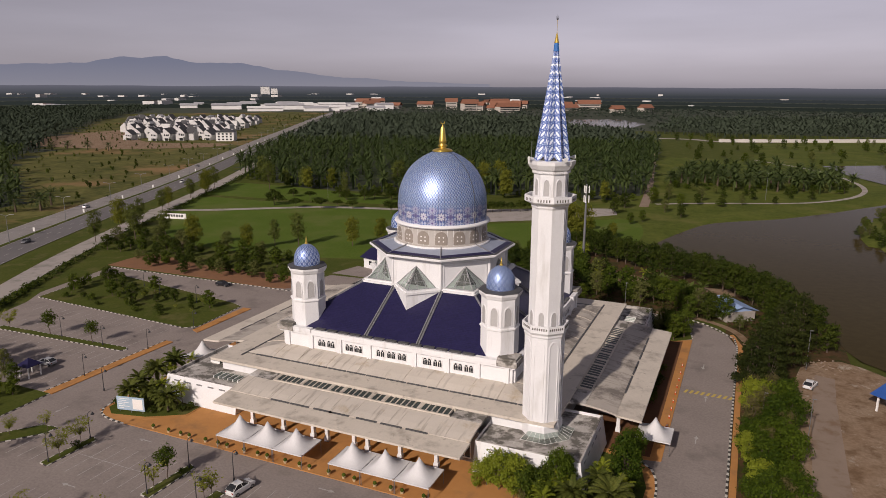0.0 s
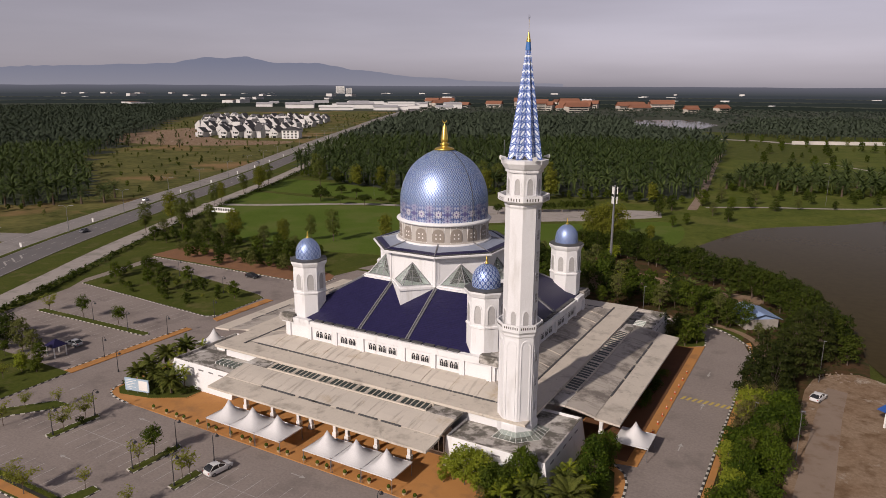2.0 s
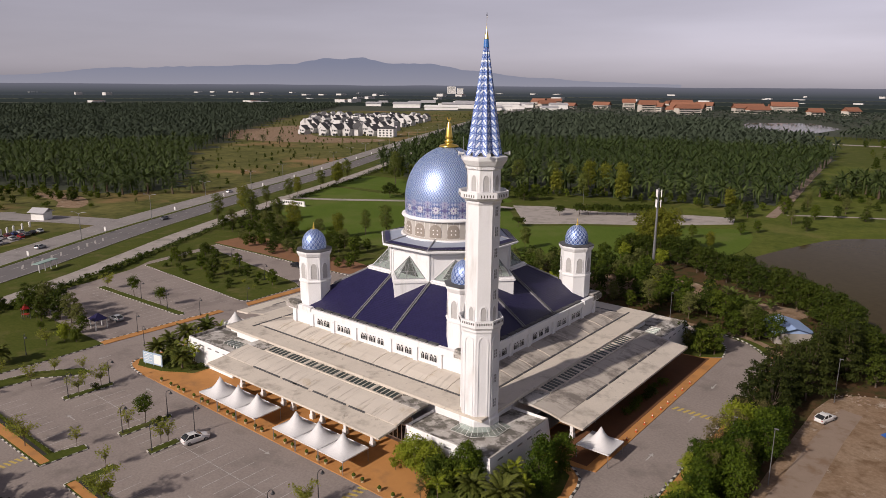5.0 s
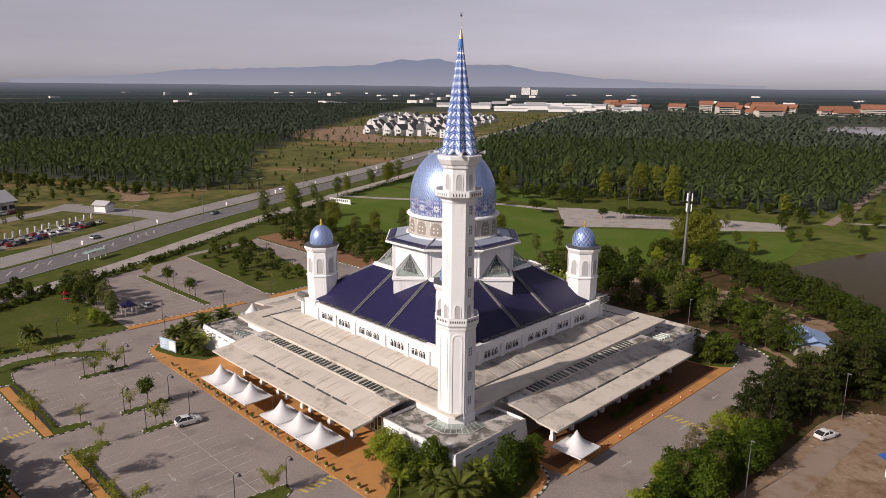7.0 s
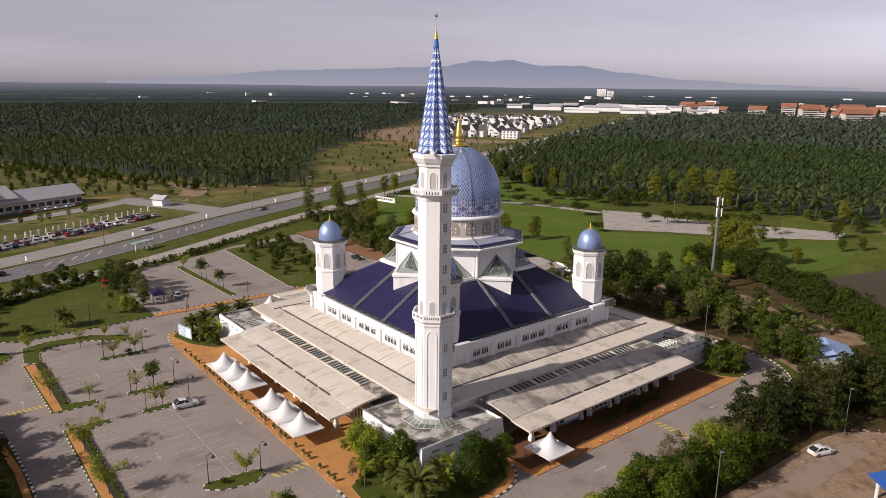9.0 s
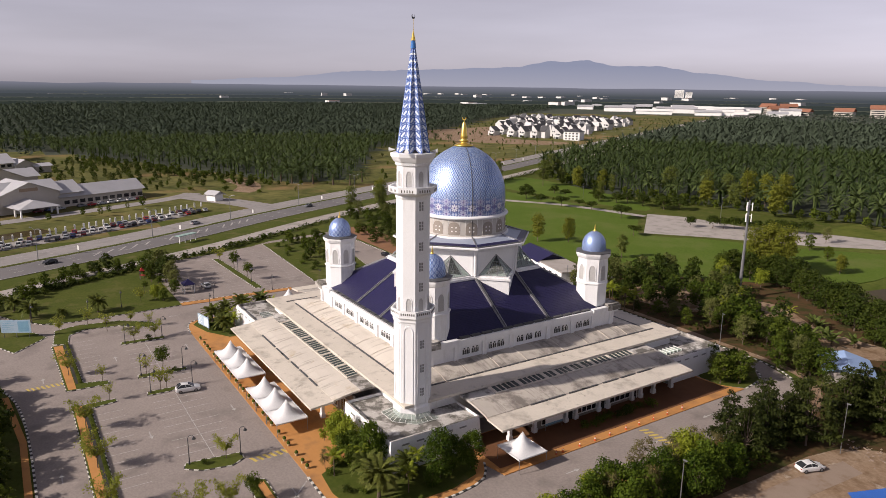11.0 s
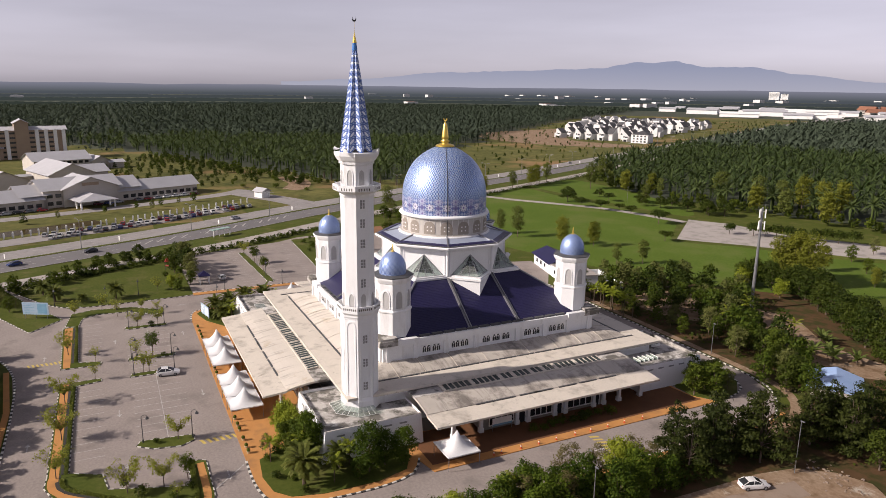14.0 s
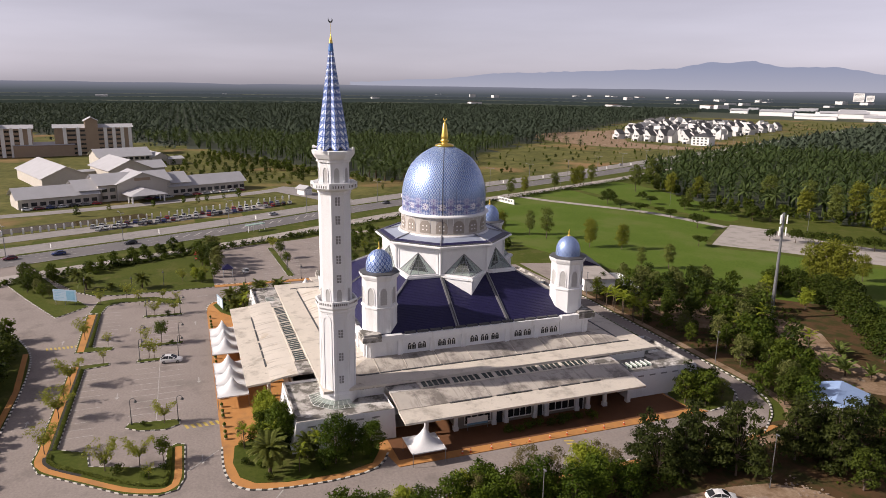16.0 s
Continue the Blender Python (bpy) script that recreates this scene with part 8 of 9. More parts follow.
CREAM_WALL = surf("cream_rendered_wall", (0.52, 0.48, 0.43), (0.45, 0.41, 0.36), 0.3, 0.8)
hall_wing(0, -0.5, 33, 16, 4.6, 9.0, "x")
hall_wing(25, 1, 36, 19, 6.2, 10.4, "x", False)
hall_wing(34, 1, 68, 20, 8.0, 12.5, "x")
hall_wing(42, -0.8, 66, 19, 8.0, 13.2, "y", False)
hall_wing(68, 1, 108, 15, 4.6, 9.0, "x")
hall_wing(66, 2, 78, 20, 6.4, 11.0, "x", False)
hall_wing(22, 56, 46, 116, 6.0, 12.0, "y", False)
hall_wing(60, 72, 84, 110, 6.0, 12.0, "y", False)
hall_wing(82, 84, 96, 100, 5.0, 9.0, "x", False)
hall_wing(74, 141, 108, 163, 7.0, 12.0, "x")
hall_wing(108, 140, 120, 160, 5.0, 8.5, "y", False)
hall_wing(119, 137, 128, 146, 4.0, 5.6, "x", False)
hall_wing(46, 99, 72, 104, 3.6, 4.6, "x", False)
g = Geo()
for x in (44.6, 59.4):
    for y in (-13.5, -8.0):
        g.box(x - 0.3, y - 0.3, 0, x + 0.3, y + 0.3, 3.8)
part("porch_post", g, WALL_FAR, hall)
g = Geo()
a, b, c, d = (43.2, -15.0, 3.8), (60.8, -15.0, 3.8), (60.8, -0.9, 3.8), (43.2, -0.9, 3.8)
p, q = (52, -9.0, 6.4), (52, -0.9, 6.4)
g.face([a, b, p])
g.face([b, c, q, p])
g.face([d, a, p, q])
g.face([d, c, b, a])
part("porch_roof", g, ROOF_GREY, hall, "hipped grey roof of the entrance porch")
g = Geo()
g.box(50.2, -0.98, 9.2, 57.8, -0.84, 10.6)
part("crest_panel", g, BRICKISH, hall, "buff panel in the pediment")
podium = thing("podium_block", "low grey-roofed link block between the wards", "building", m=pose(-466, -152, 0, 0, 0, 98))
g = Geo()
g.box(-20, -9, 0, 20, 9, 8.5)
part("wall", g, BRICKISH, podium)
g = Geo()
gable(g, -20, -9, 20, 9, 8.5, 10.5, 0, 0.8)
part("roof", g, ROOF_GREY, podium)


def ward_block(m):
    t = thing("ward_block", "brown six storey block with white fins and pale roof", "building", "blocks behind the hall", m=m)
    g = Geo()
    g.box(-27, -8, 0, 27, 8, 21)
    part("wall", g, BRICKISH, t)
    for x in (-20, -11, 8, 14, 20, 25.5):
        g = Geo()
        g.box(x - 1.2, -8.7, 0, x + 1.2, -7.9, 21.5)
        part("fin", g, WALL_FAR, t)
    for x0, x1 in ((-18.5, -12.5), (-9.5, -2), (1, 6.5), (9.5, 12.5), (15.5, 18.5)):
        for k in range(6):
            g = Geo()
            g.box(x0, -8.06, 1.2 + 3.4 * k, x1, -7.96, 2.6 + 3.4 * k)
            part("window", g, GLASS_DARK, t)
    g = Geo()
    gable(g, -27, -8, -6, 8, 21, 23.5, 0, 1.2)
    gable(g, 3, -8, 27, 8, 21, 23.5, 0, 1.2)
    part("roof", g, ROOF_GREY, t)
    g = Geo()
    g.box(-6, -9.5, 0, 3, 9, 26)
    gable(g, -6, -9.5, 3, 9, 26, 29, 1, 1.0, "y")
    part("stair_tower", g, (BRICKISH, ROOF_GREY), t)


ward_block(pose(-472, -118, 0, 0, 0, 98))
ward_block(pose(-462, -186, 0, 0, 0, 98))

# industrial sheds, red-roofed town and specks of far towns
SHEDS = [(x * 0.83 + dx, y * 0.83 + dy, w * k * 0.9, d * 0.7, z * float(RNG.uniform(0.55, 0.95))) for x, y, w, d, z in ((-1330, 1470, 150, 90, 12), (-1140, 1400, 170, 60, 11), (-1180, 1540, 200, 70, 16), (-1010, 1500, 120, 60, 10), (-1400, 1620, 160, 60, 11), (-1230, 1690, 220, 60, 12), (-1500, 1500, 90, 60, 9), (-1050, 1620, 130, 60, 13)) for dx, dy, k in ((0, 0, 0.5), (95, 60, 0.35), (-70, 110, 0.28))]
for i, (x, y, w, d, z) in enumerate(SHEDS):
    s = thing("factory_shed", "long white industrial shed", "shed", "sheds of the industrial estate", m=pose(x, y, 0, 0, 0, 38))
    g = Geo()
    g.box(-w / 2, -d / 2, 0, w / 2, d / 2, z)
    part("wall", g, WALL_FAR, s)
    g = Geo()
    gable(g, -w / 2, -d / 2, w / 2, d / 2, z, z + 4, 0, 1.5)
    part("roof", g, WALL_FAR if i % 2 else ROOF_GREY, s)
for x, y, w, d, z, big_roof in ((-572, 1400, 50, 30, 16, 0), (-520, 1420, 60, 26, 12, 0), (-455, 1500, 110, 40, 8, 1), (-540, 1500, 70, 30, 15, 0), (-640, 1390, 40, 26, 18, 0), (-655, 1440, 46, 22, 14, 0), (-830, 1560, 60, 26, 10, 0), (-870, 1600, 50, 26, 14, 0), (-320, 1420, 80, 24, 7, 0), (-250, 1450, 60, 24, 8, 0), (-490, 1380, 50, 20, 6, 0), (-600, 1550, 60, 24, 14, 0), (-380, 1480, 50, 22, 8, 0), (-780, 1500, 40, 22, 8, 0), (-420, 1400, 70, 26, 12, 0), (-350, 1530, 80, 30, 14, 0), (-290, 1500, 60, 26, 9, 0), (-480, 1560, 80, 26, 12, 0), (-210, 1530, 50, 24, 9, 0), (-560, 1450, 60, 26, 13, 0), (-690, 1500, 60, 24, 10, 0), (-400, 1600, 90, 30, 10, 0), (-640, 1600, 60, 24, 12, 0), (-920, 1640, 60, 24, 12, 0)):
    w, d = w * float(RNG.uniform(0.45, 0.75)), d * 0.8
    x, y = x + float(RNG.uniform(-40, 40)), y + float(RNG.uniform(-80, 260))
    s = thing("red_roofed_block", "pale building with a red tiled roof", "building", "red roofs of the town", m=pose(x, y, 0, 0, 0, float(RNG.uniform(0, 75))))
    g = Geo()
    g.box(-w / 2, -d / 2, 0, w / 2, d / 2, z)
    part("wall", g, CREAM_WALL, s)
    g = Geo()
    gable(g, -w / 2, -d / 2, w / 2, d / 2, z, z + d * 0.42, 0, 2.0)
    part("roof", g, ROOF_RED, s)
    for k in range(int(z // 4)):
        g = Geo()
        g.box(-w / 2 + 2, -d / 2 - 0.1, 1.5 + 4 * k, w / 2 - 2, -d / 2, 3.2 + 4 * k)
        part("window_band", g, GLASS_DARK, s)
for x, y, w, z in ((-2560, 3245, 50, 46), (-2520, 3277, 36, 36)):
    s = thing("tower_block", "white high-rise block far off", "building", m=pose(x, y, 0, 0, 0, 38))
    g = Geo()
    g.box(-w / 2, -20, 0, w / 2, 20, z)
    part("wall", g, WALL_FAR, s)
    for k in range(int(z // 6)):
        g = Geo()
        g.box(-w / 2 + 3, -20.2, 3.5 + 6 * k, w / 2 - 3, -20, 5.0 + 6 * k)
        part("window_band", g, GLASS_DARK, s)
g = Geo()
rng = np.random.default_rng(90)
for i in range(60):
    az, d = radians(float(rng.uniform(-8, 95))), float(rng.uniform(2000, 4300))
    if rng.random() < 0.55:
        az = radians(float(rng.normal(42, 14)))
    x, y = 56 - d * math.sin(az), -127 + d * math.cos(az)
    w, h, e = float(rng.uniform(8, 32)), float(rng.uniform(6, 14)), float(rng.uniform(8, 20))
    k = int(rng.choice([0, 1, 1, 1, 2]))
    g.box(x - w * 0.7, y - e, 0, x + w * 0.7, y + e, h, 0, k)
tagged(part("far_town", g, (HOUSE_WALL, ROOF_GREY, ROOF_RED)), "scattered pale roofs of far towns", "town", kind="stuff")

# ---- tents in front of the canopies ----
def tent():
    t = thing("marquee_tent", "white peaked marquee tent on thin steel legs", "tent", "tents before the canopies")
    n, h = 12, 2.72
    v, f = [], []
    for j in range(n + 1):
        for i in range(n + 1):
            x, y = -h + 2 * h * i / n, -h + 2 * h * j / n
            d = max(abs(x), abs(y)) / h
            r = math.hypot(x, y) / h
            z = 2.35 + 2.75 * (1 - min(1, r * 0.55 + d * 0.45)) ** 2.1 + 0.25 * max(0, (abs(x) + abs(y)) / h - 1) * 0
            edge = d ** 6
            z -= 0.18 * edge * math.cos(min(abs(x), abs(y)) / h * math.pi / 2)
            v.append((x, y, z))
    f = [(j * (n + 1) + i, j * (n + 1) + i + 1, (j + 1) * (n + 1) + i + 1, (j + 1) * (n + 1) + i) for j in range(n) for i in range(n)]
    me = fast_mesh("roof", v, f, (TENT,))
    me.polygons.foreach_set("use_smooth", [True] * len(me.polygons))
    part("roof", me, None, t, "white fabric peak")
    g = Geo()
    for a, b in (((-h, -h), (h, -h)), ((h, -h), (h, h)), ((h, h), (-h, h)), ((-h, h), (-h, -h))):
        for i in range(8):
            p = (a[0] + (b[0] - a[0]) * i / 8, a[1] + (b[1] - a[1]) * i / 8)
            q = (a[0] + (b[0] - a[0]) * (i + 1) / 8, a[1] + (b[1] - a[1]) * (i + 1) / 8)
            g.face([(*p, 2.12), (*q, 2.12), (*q, 2.3), (*p, 2.3)])
    part("valance", g, TENT, t)
    for sx in (-1, 1):
        for sy in (-1, 1):
            g = Geo()
            g.tube([(sx * 2.62, sy * 2.62, 0), (sx * 2.62, sy * 2.62, 2.4)], 0.05, n=6)
            part("leg", g, STEEL, t)
    return t


tents = Planter(tent())
for x, y in ((-14.9, -46.7), (-9.45, -46.7), (-4.0, -46.7), (6.1, -46.7), (11.6, -46.7), (17.1, -46.7), (46.4, -20.0), (-44.0, -23.4)):
    tents.put(x, y, 1.0, 0.15).matrix_basis = pose(x, y, 0.15)

# ---- vehicles ----
PAINTS = {n: surf(n + "_car_paint", c, tuple(v * 0.92 for v in c), 0.5, 0.22, 0.1, bump=0) for n, c in dict(white=(0.75, 0.75, 0.75), silver=(0.42, 0.43, 0.45), black=(0.02, 0.02, 0.024), red=(0.32, 0.025, 0.03), blue=(0.03, 0.05, 0.16), maroon=(0.13, 0.02, 0.03), grey=(0.16, 0.165, 0.18)).items()}
RUBBER = surf("black_rubber", (0.015, 0.015, 0.015), (0.03, 0.03, 0.03), 3, 0.85, bump=0)
LAMP_RED = surf("red_tail_lamp", (0.3, 0.01, 0.01), (0.35, 0.02, 0.02), 3, 0.3, bump=0)
LAMP_CLEAR = surf("clear_headlamp", (0.7, 0.7, 0.7), (0.6, 0.6, 0.6), 3, 0.15, bump=0)


def loft(g, sections, k=0):
    """Skin over rings of equal length."""
    n, m = len(g.v), len(sections[0])
    for s in sections:
        g.v += s
    for j in range(len(sections) - 1):
        for i in range(m):
            q = (i + 1) % m
            g.f.append((n + j * m + i, n + j * m + q, n + (j + 1) * m + q, n + (j + 1) * m + i))
            g.k.append(k)
    g.f += [tuple(range(n + m - 1, n - 1, -1)), tuple(range(n + (len(sections) - 1) * m, n + len(sections) * m))]
    g.k += [k, k]


def car_kind(paint, label, high=1.0, tail=0.0):
    """A rounded car: tail raises the rear of its roof towards an estate's."""
    t = thing("car", label, "car")

    def ring(y, w, z0, z1):
        return [(-w * 0.9, y, z0), (w * 0.9, y, z0), (w, y, z0 + 0.12), (w * 1.02, y, z0 + (z1 - z0) * 0.6), (w * 0.96, y, z1 - 0.06), (w * 0.86, y, z1), (-w * 0.86, y, z1), (-w * 0.96, y, z1 - 0.06), (-w * 1.02, y, z0 + (z1 - z0) * 0.6), (-w, y, z0 + 0.12)]
    g = Geo()
    loft(g, [ring(y, w, z0, z1 * high) for y, w, z0, z1 in ((-2.2, 0.62, 0.42, 0.72), (-2.12, 0.76, 0.32, 0.88), (-1.9, 0.85, 0.26, 0.98), (-1.2, 0.89, 0.22, 1.0), (0.0, 0.90, 0.22, 0.98), (0.9, 0.89, 0.22, 0.97), (1.5, 0.87, 0.22, 0.88), (1.95, 0.80, 0.26, 0.76), (2.15, 0.68, 0.32, 0.62), (2.2, 0.56, 0.38, 0.54))])
    part("body", g, PAINTS[paint], t, smooth=False)
    spine = [(-2.0, 0.98), (-1.75 - 0.1 * tail, 1.16 + 0.5 * tail), (-1.2, 1.40 + 0.3 * tail), (-0.5, 1.48 + 0.1 * tail), (0.05, 1.45), (0.5, 1.28), (1.1, 0.96)]

    def cabin(y, z, w, lift):
        z = z * high + lift
        k = (z - 0.94 * high) / (0.6 * high)
        return [(-w, y, 0.93 * high), (w, y, 0.93 * high), (w * (1 - 0.2 * k), y, z - 0.05), (w * (0.9 - 0.2 * k), y, z), (-w * (0.9 - 0.2 * k), y, z), (-w * (1 - 0.2 * k), y, z - 0.05)]
    g = Geo()
    loft(g, [cabin(y, z, 0.81, 0.0) for y, z in spine])
    part("glasshouse", g, GLASS_DARK, t, "dark car windows")
    g = Geo()
    loft(g, [cabin(y, z, 0.805, 0.025)[2:] for y, z in spine[2:5]])
    for y0, z0, y1, z1 in ((-2.0, 0.96, -1.2, 1.42 + 0.3 * tail), (-0.35, 0.95, -0.4, 1.46), (1.1, 0.96, 0.05, 1.45)):
        for sx in (-1, 1):
            g.tube([(sx * 0.81, y0, z0 * high), (sx * 0.67, y1, z1 * high)], 0.05, n=4)
    part("roof", g, PAINTS[paint], t)
    for x in (-0.8, 0.8):
        for y in (-1.35, 1.35):
            g = Geo()
            g.lathe([(0.30, -0.12), (0.34, -0.06), (0.34, 0.06), (0.30, 0.12)], 14)
            w = part("wheel", g, RUBBER, t, m=pose(x, y, 0.34, 0, 90, 0))
            g = Geo()
            g.lathe([(0.21, -0.13), (0.21, 0.13)], 10)
            part("rim", g, STEEL, w)
        g = Geo()
        g.box(x * 0.72 - 0.15, 1.98, 0.56 * high, x * 0.72 + 0.15, 2.16, 0.68 * high)
        part("headlight", g, LAMP_CLEAR, t)
        g = Geo()
        g.box(x * 0.82 - 0.11, -2.17, 0.68 * high, x * 0.82 + 0.11, -2.0, 0.84 * high)
        part("tail_light", g, LAMP_RED, t)
        g = Geo()
        g.box(x * 1.15 - 0.1, 0.62, 0.98 * high, x * 1.15 + 0.1, 0.74, 1.1 * high)
        part("mirror", g, PAINTS[paint], t)
    return t


cars = {n: Planter(car_kind(n, n + " saloon car with dark windows")) for n in ("silver", "black", "red", "blue", "maroon", "grey")}
cars["pearl"] = Planter(car_kind("white", "white saloon car with dark windows"))
suv = Planter(car_kind("white", "white sport utility car with dark windows", 1.08, 0.35))


def park(kind, x, y, turn, z=0.03):
    c = suv.put(x, y) if kind == "white" else cars[kind].put(x, y)
    c.matrix_basis = pose(x, y, z, 0, 0, turn)


park("white", -6.2, -57.4, -8)
park("pearl", 71.2, 16.0, -20, 0.04)
park("silver", -73.6, -36.9, 95)
park("black", -80, 24.0, -88)
names = ["white", "silver", "black", "maroon", "white", "grey", "blue", "white", "red", "silver"]
for i in range(28):                                    # parked along the hall's road
    p, q = HW[HATCH - 1 + i // 4], HW[HATCH + i // 4]
    o = offset([p, q], 25.0 + (0.5 if i % 3 else 0))
    f = (i % 4) / 4
    a = math.degrees(math.atan2(o[1][1] - o[0][1], o[1][0] - o[0][0])) - 90
    if i % 9 != 4:
        park(names[(i * 7) % 10], o[0][0] + (o[1][0] - o[0][0]) * f, o[0][1] + (o[1][1] - o[0][1]) * f, a + 60, 0.11)
    if i % 5 != 2:
        o = offset([p, q], 30.6)
        park(names[(i * 3 + 1) % 10], o[0][0] + (o[1][0] - o[0][0]) * f, o[0][1] + (o[1][1] - o[0][1]) * f, a + 60, 0.11)
for i, (j, d, k) in enumerate(((9, -5, "maroon"), (10, -8, "blue"), (12, -7, "black"), (4, 8, "white"), (17, 6, "silver"), (21, -6, "grey"), (26, 7, "white"), (33, -7, "white"), (40, 8, "silver"), (48, -5, "white"))):
    o = offset(HW[j:j + 2], d)
    park(k, o[0][0], o[0][1], math.degrees(math.atan2(o[1][1] - o[0][1], o[1][0] - o[0][0])) - 90 + (180 if d < 0 else 0), 0.13)
for i in range(22):                                    # before the hall
    if i in (7, 8, 9, 10, 14):
        continue
    q = HALL @ Vector((2.5 + i * 4.8, -4.6, 0))
    park(names[(i * 3) % 10], q.x, q.y, 21, 0.1)
# ---- lamps, masts, signs and small things ----
def lot_lamp():
    t = thing("street_lamp", "black car park lamp post with a hooked arm", "street lamp", "lamps of the car park")
    g = Geo()
    g.lathe([(0.14, 0), (0.14, 0.5), (0.07, 0.6), (0.055, 4.3)], 8)
    part("pole", g, POLE_BLACK, t)
    g = Geo()
    g.tube([(0, 0, 4.2)] + [(0.45 - 0.45 * math.cos(a), 0, 4.3 + 0.45 * math.sin(a)) for a in (0.4, 0.9, 1.57, 2.2, 2.8)], 0.045, n=6)
    part("arm", g, POLE_BLACK, t)
    g = Geo()
    g.lathe([(0.04, 0.42), (0.12, 0.34), (0.3, 0.08), (0.3, 0.0)], 10, 0, 0, 0.88, 0)
    g.v = [(x, y, z + 4.0) for x, y, z in g.v]
    part("lantern", g, POLE_BLACK, t)
    return t


lamps = Planter(lot_lamp())
for x, y, a in ((20.7, -63.4, 90), (22.0, -56.0, 90), (-8.6, -63.5, 90), (-8.6, -56.0, 90), (-17.7, -63.6, 90), (-17.3, -55.8, 90), (-38.2, -63.4, 90), (-38.5, -55.6, 90), (-51.9, -41.4, 0), (-61.2, -38, 0), (-61, -22, 0), (-61, -8, 0), (-85, -24.4, 90), (-72, -24.4, 0), (-90, 10, 90), (-75, 8, 90), (-100, 14, 90), (-66, -60, 0), (-62, -68, 0), (-64, -80, 20)):
    lamps.put(x, y).matrix_basis = pose(x, y, 0.1, 0, 0, a)


def tall_lamp():
    t = thing("road_lamp", "tall grey street lamp with two arms", "street lamp", "lamps of the highway")
    g = Geo()
    g.tube([(0, 0, 0), (0, 0, 10)], 0.14, 0.08, 6)
    part("pole", g, STEEL, t)
    for s in (-1, 1):
        g = Geo()
        g.tube([(0, 0, 9.8), (s * 1.2, 0, 10.4), (s * 2.2, 0, 10.5)], 0.06, n=5)
        a = part("arm", g, STEEL, t)
        g = Geo()
        g.box(min(s * 2.1, s * 3.0), -0.17, 10.4, max(s * 2.1, s * 3.0), 0.17, 10.58)
        part("lantern", g, STEEL, a)
    return t


tl = Planter(tall_lamp())
for j in range(3, 70, 3):
    a = math.degrees(math.atan2(HW[j + 1][1] - HW[j][1], HW[j + 1][0] - HW[j][0])) - 90
    tl.put(*HW[j]).matrix_basis = pose(*HW[j], 0.15, 0, 0, a)
sign_post = thing("median_sign", "white sign board in the central reservation", "sign", "signs of the highway")
g = Geo()
g.tube([(0, 0, 0), (0, 0, 1.2)], 0.05, n=5)
part("post", g, STEEL, sign_post)
g = Geo()
g.box(-0.35, -0.05, 1.0, 0.35, 0.05, 2.5)
part("board", g, WALL_FAR, sign_post)
ms = Planter(sign_post)
for j in range(4, 60, 3):
    a = math.degrees(math.atan2(HW[j + 1][1] - HW[j][1], HW[j + 1][0] - HW[j][0])) - 90
    ms.put(*HW[j]).matrix_basis = pose(HW[j][0] + 0.8, HW[j][1], 0.18, 0, 0, a)


def yard_pole(x, y, h, name="floodlight_pole", label="slim grey pole with a small lamp head"):
    t = thing(name, label, "pole", m=pose(x, y, 0))
    g = Geo()
    g.tube([(0, 0, 0), (0, 0, h)], 0.08, 0.05, 6)
    part("pole", g, STEEL, t)
    g = Geo()
    g.box(-0.12, -0.1, h - 0.05, 0.5, 0.1, h + 0.06)
    part("lamp_head", g, STEEL, t)


for x, y, h in ((69.0, -11.5, 9.0), (71.0, 25.0, 8.6), (62.3, -7.2, 7.0), (66, 263, 14), (114, 343, 14), (-3.6, 288, 10), (-58, 172, 12), (-140, 172, 8), (-210, 150, 8), (-20, 50.2, 7), (30, 51, 7)):
    yard_pole(x, y, h)
mast = thing("telecom_mast", "tall grey monopole mast with antenna panels", "mast", m=pose(11.2, 85.1, 0))
g = Geo()
g.lathe([(0.45, 0), (0.42, 8), (0.32, 19), (0.24, 27.4)], 10)
part("pole", g, STEEL, mast)
g = Geo()
g.box(-0.9, -0.9, 0, 0.9, 0.9, 0.5)
part("plinth", g, PALE, mast)
for z in (22.8, 25.8):
    for a in (30, 150, 270):
        g = Geo()
        g.box(0.7, -0.16, -1.1, 0.95, 0.16, 1.1)
        g.tube([(0, 0, 0.6), (0.8, 0, 0.6)], 0.04, n=4)
        part("antenna", g, WALL_FAR, mast, m=pose(0, 0, z, 0, 0, a))

# boards with print too small to read
def board(name, label, x, y, turn, w, z0, z1, cols):
    t = thing(name, label, "sign", m=pose(x, y, 0.1, 0, 0, turn))
    g = Geo()
    g.box(-w / 2, -0.08, z0, w / 2, 0.08, z1)
    part("panel", g, cols[0], t)
    for s in (-1, 0, 1):
        g = Geo()
        g.tube([(s * w * 0.42, 0, 0), (s * w * 0.42, 0, z1)], 0.07, n=5)
        part("post", g, STEEL, t)
    for i in range(6):
        g = Geo()
        zz = z1 - 0.3 - i * (z1 - z0 - 0.4) / 6
        l = w * (0.42, 0.3, 0.38, 0.25, 0.4, 0.2)[i]
        g.box(-w * 0.44, -0.1, zz - 0.09, -w * 0.44 + l, -0.084, zz)
        part("print_bar", g, cols[1], t)
    g = Geo()
    g.box(w * 0.08, -0.1, z0 + 0.3, w * 0.44, -0.084, z1 - 0.3)
    part("picture_field", g, cols[2], t)


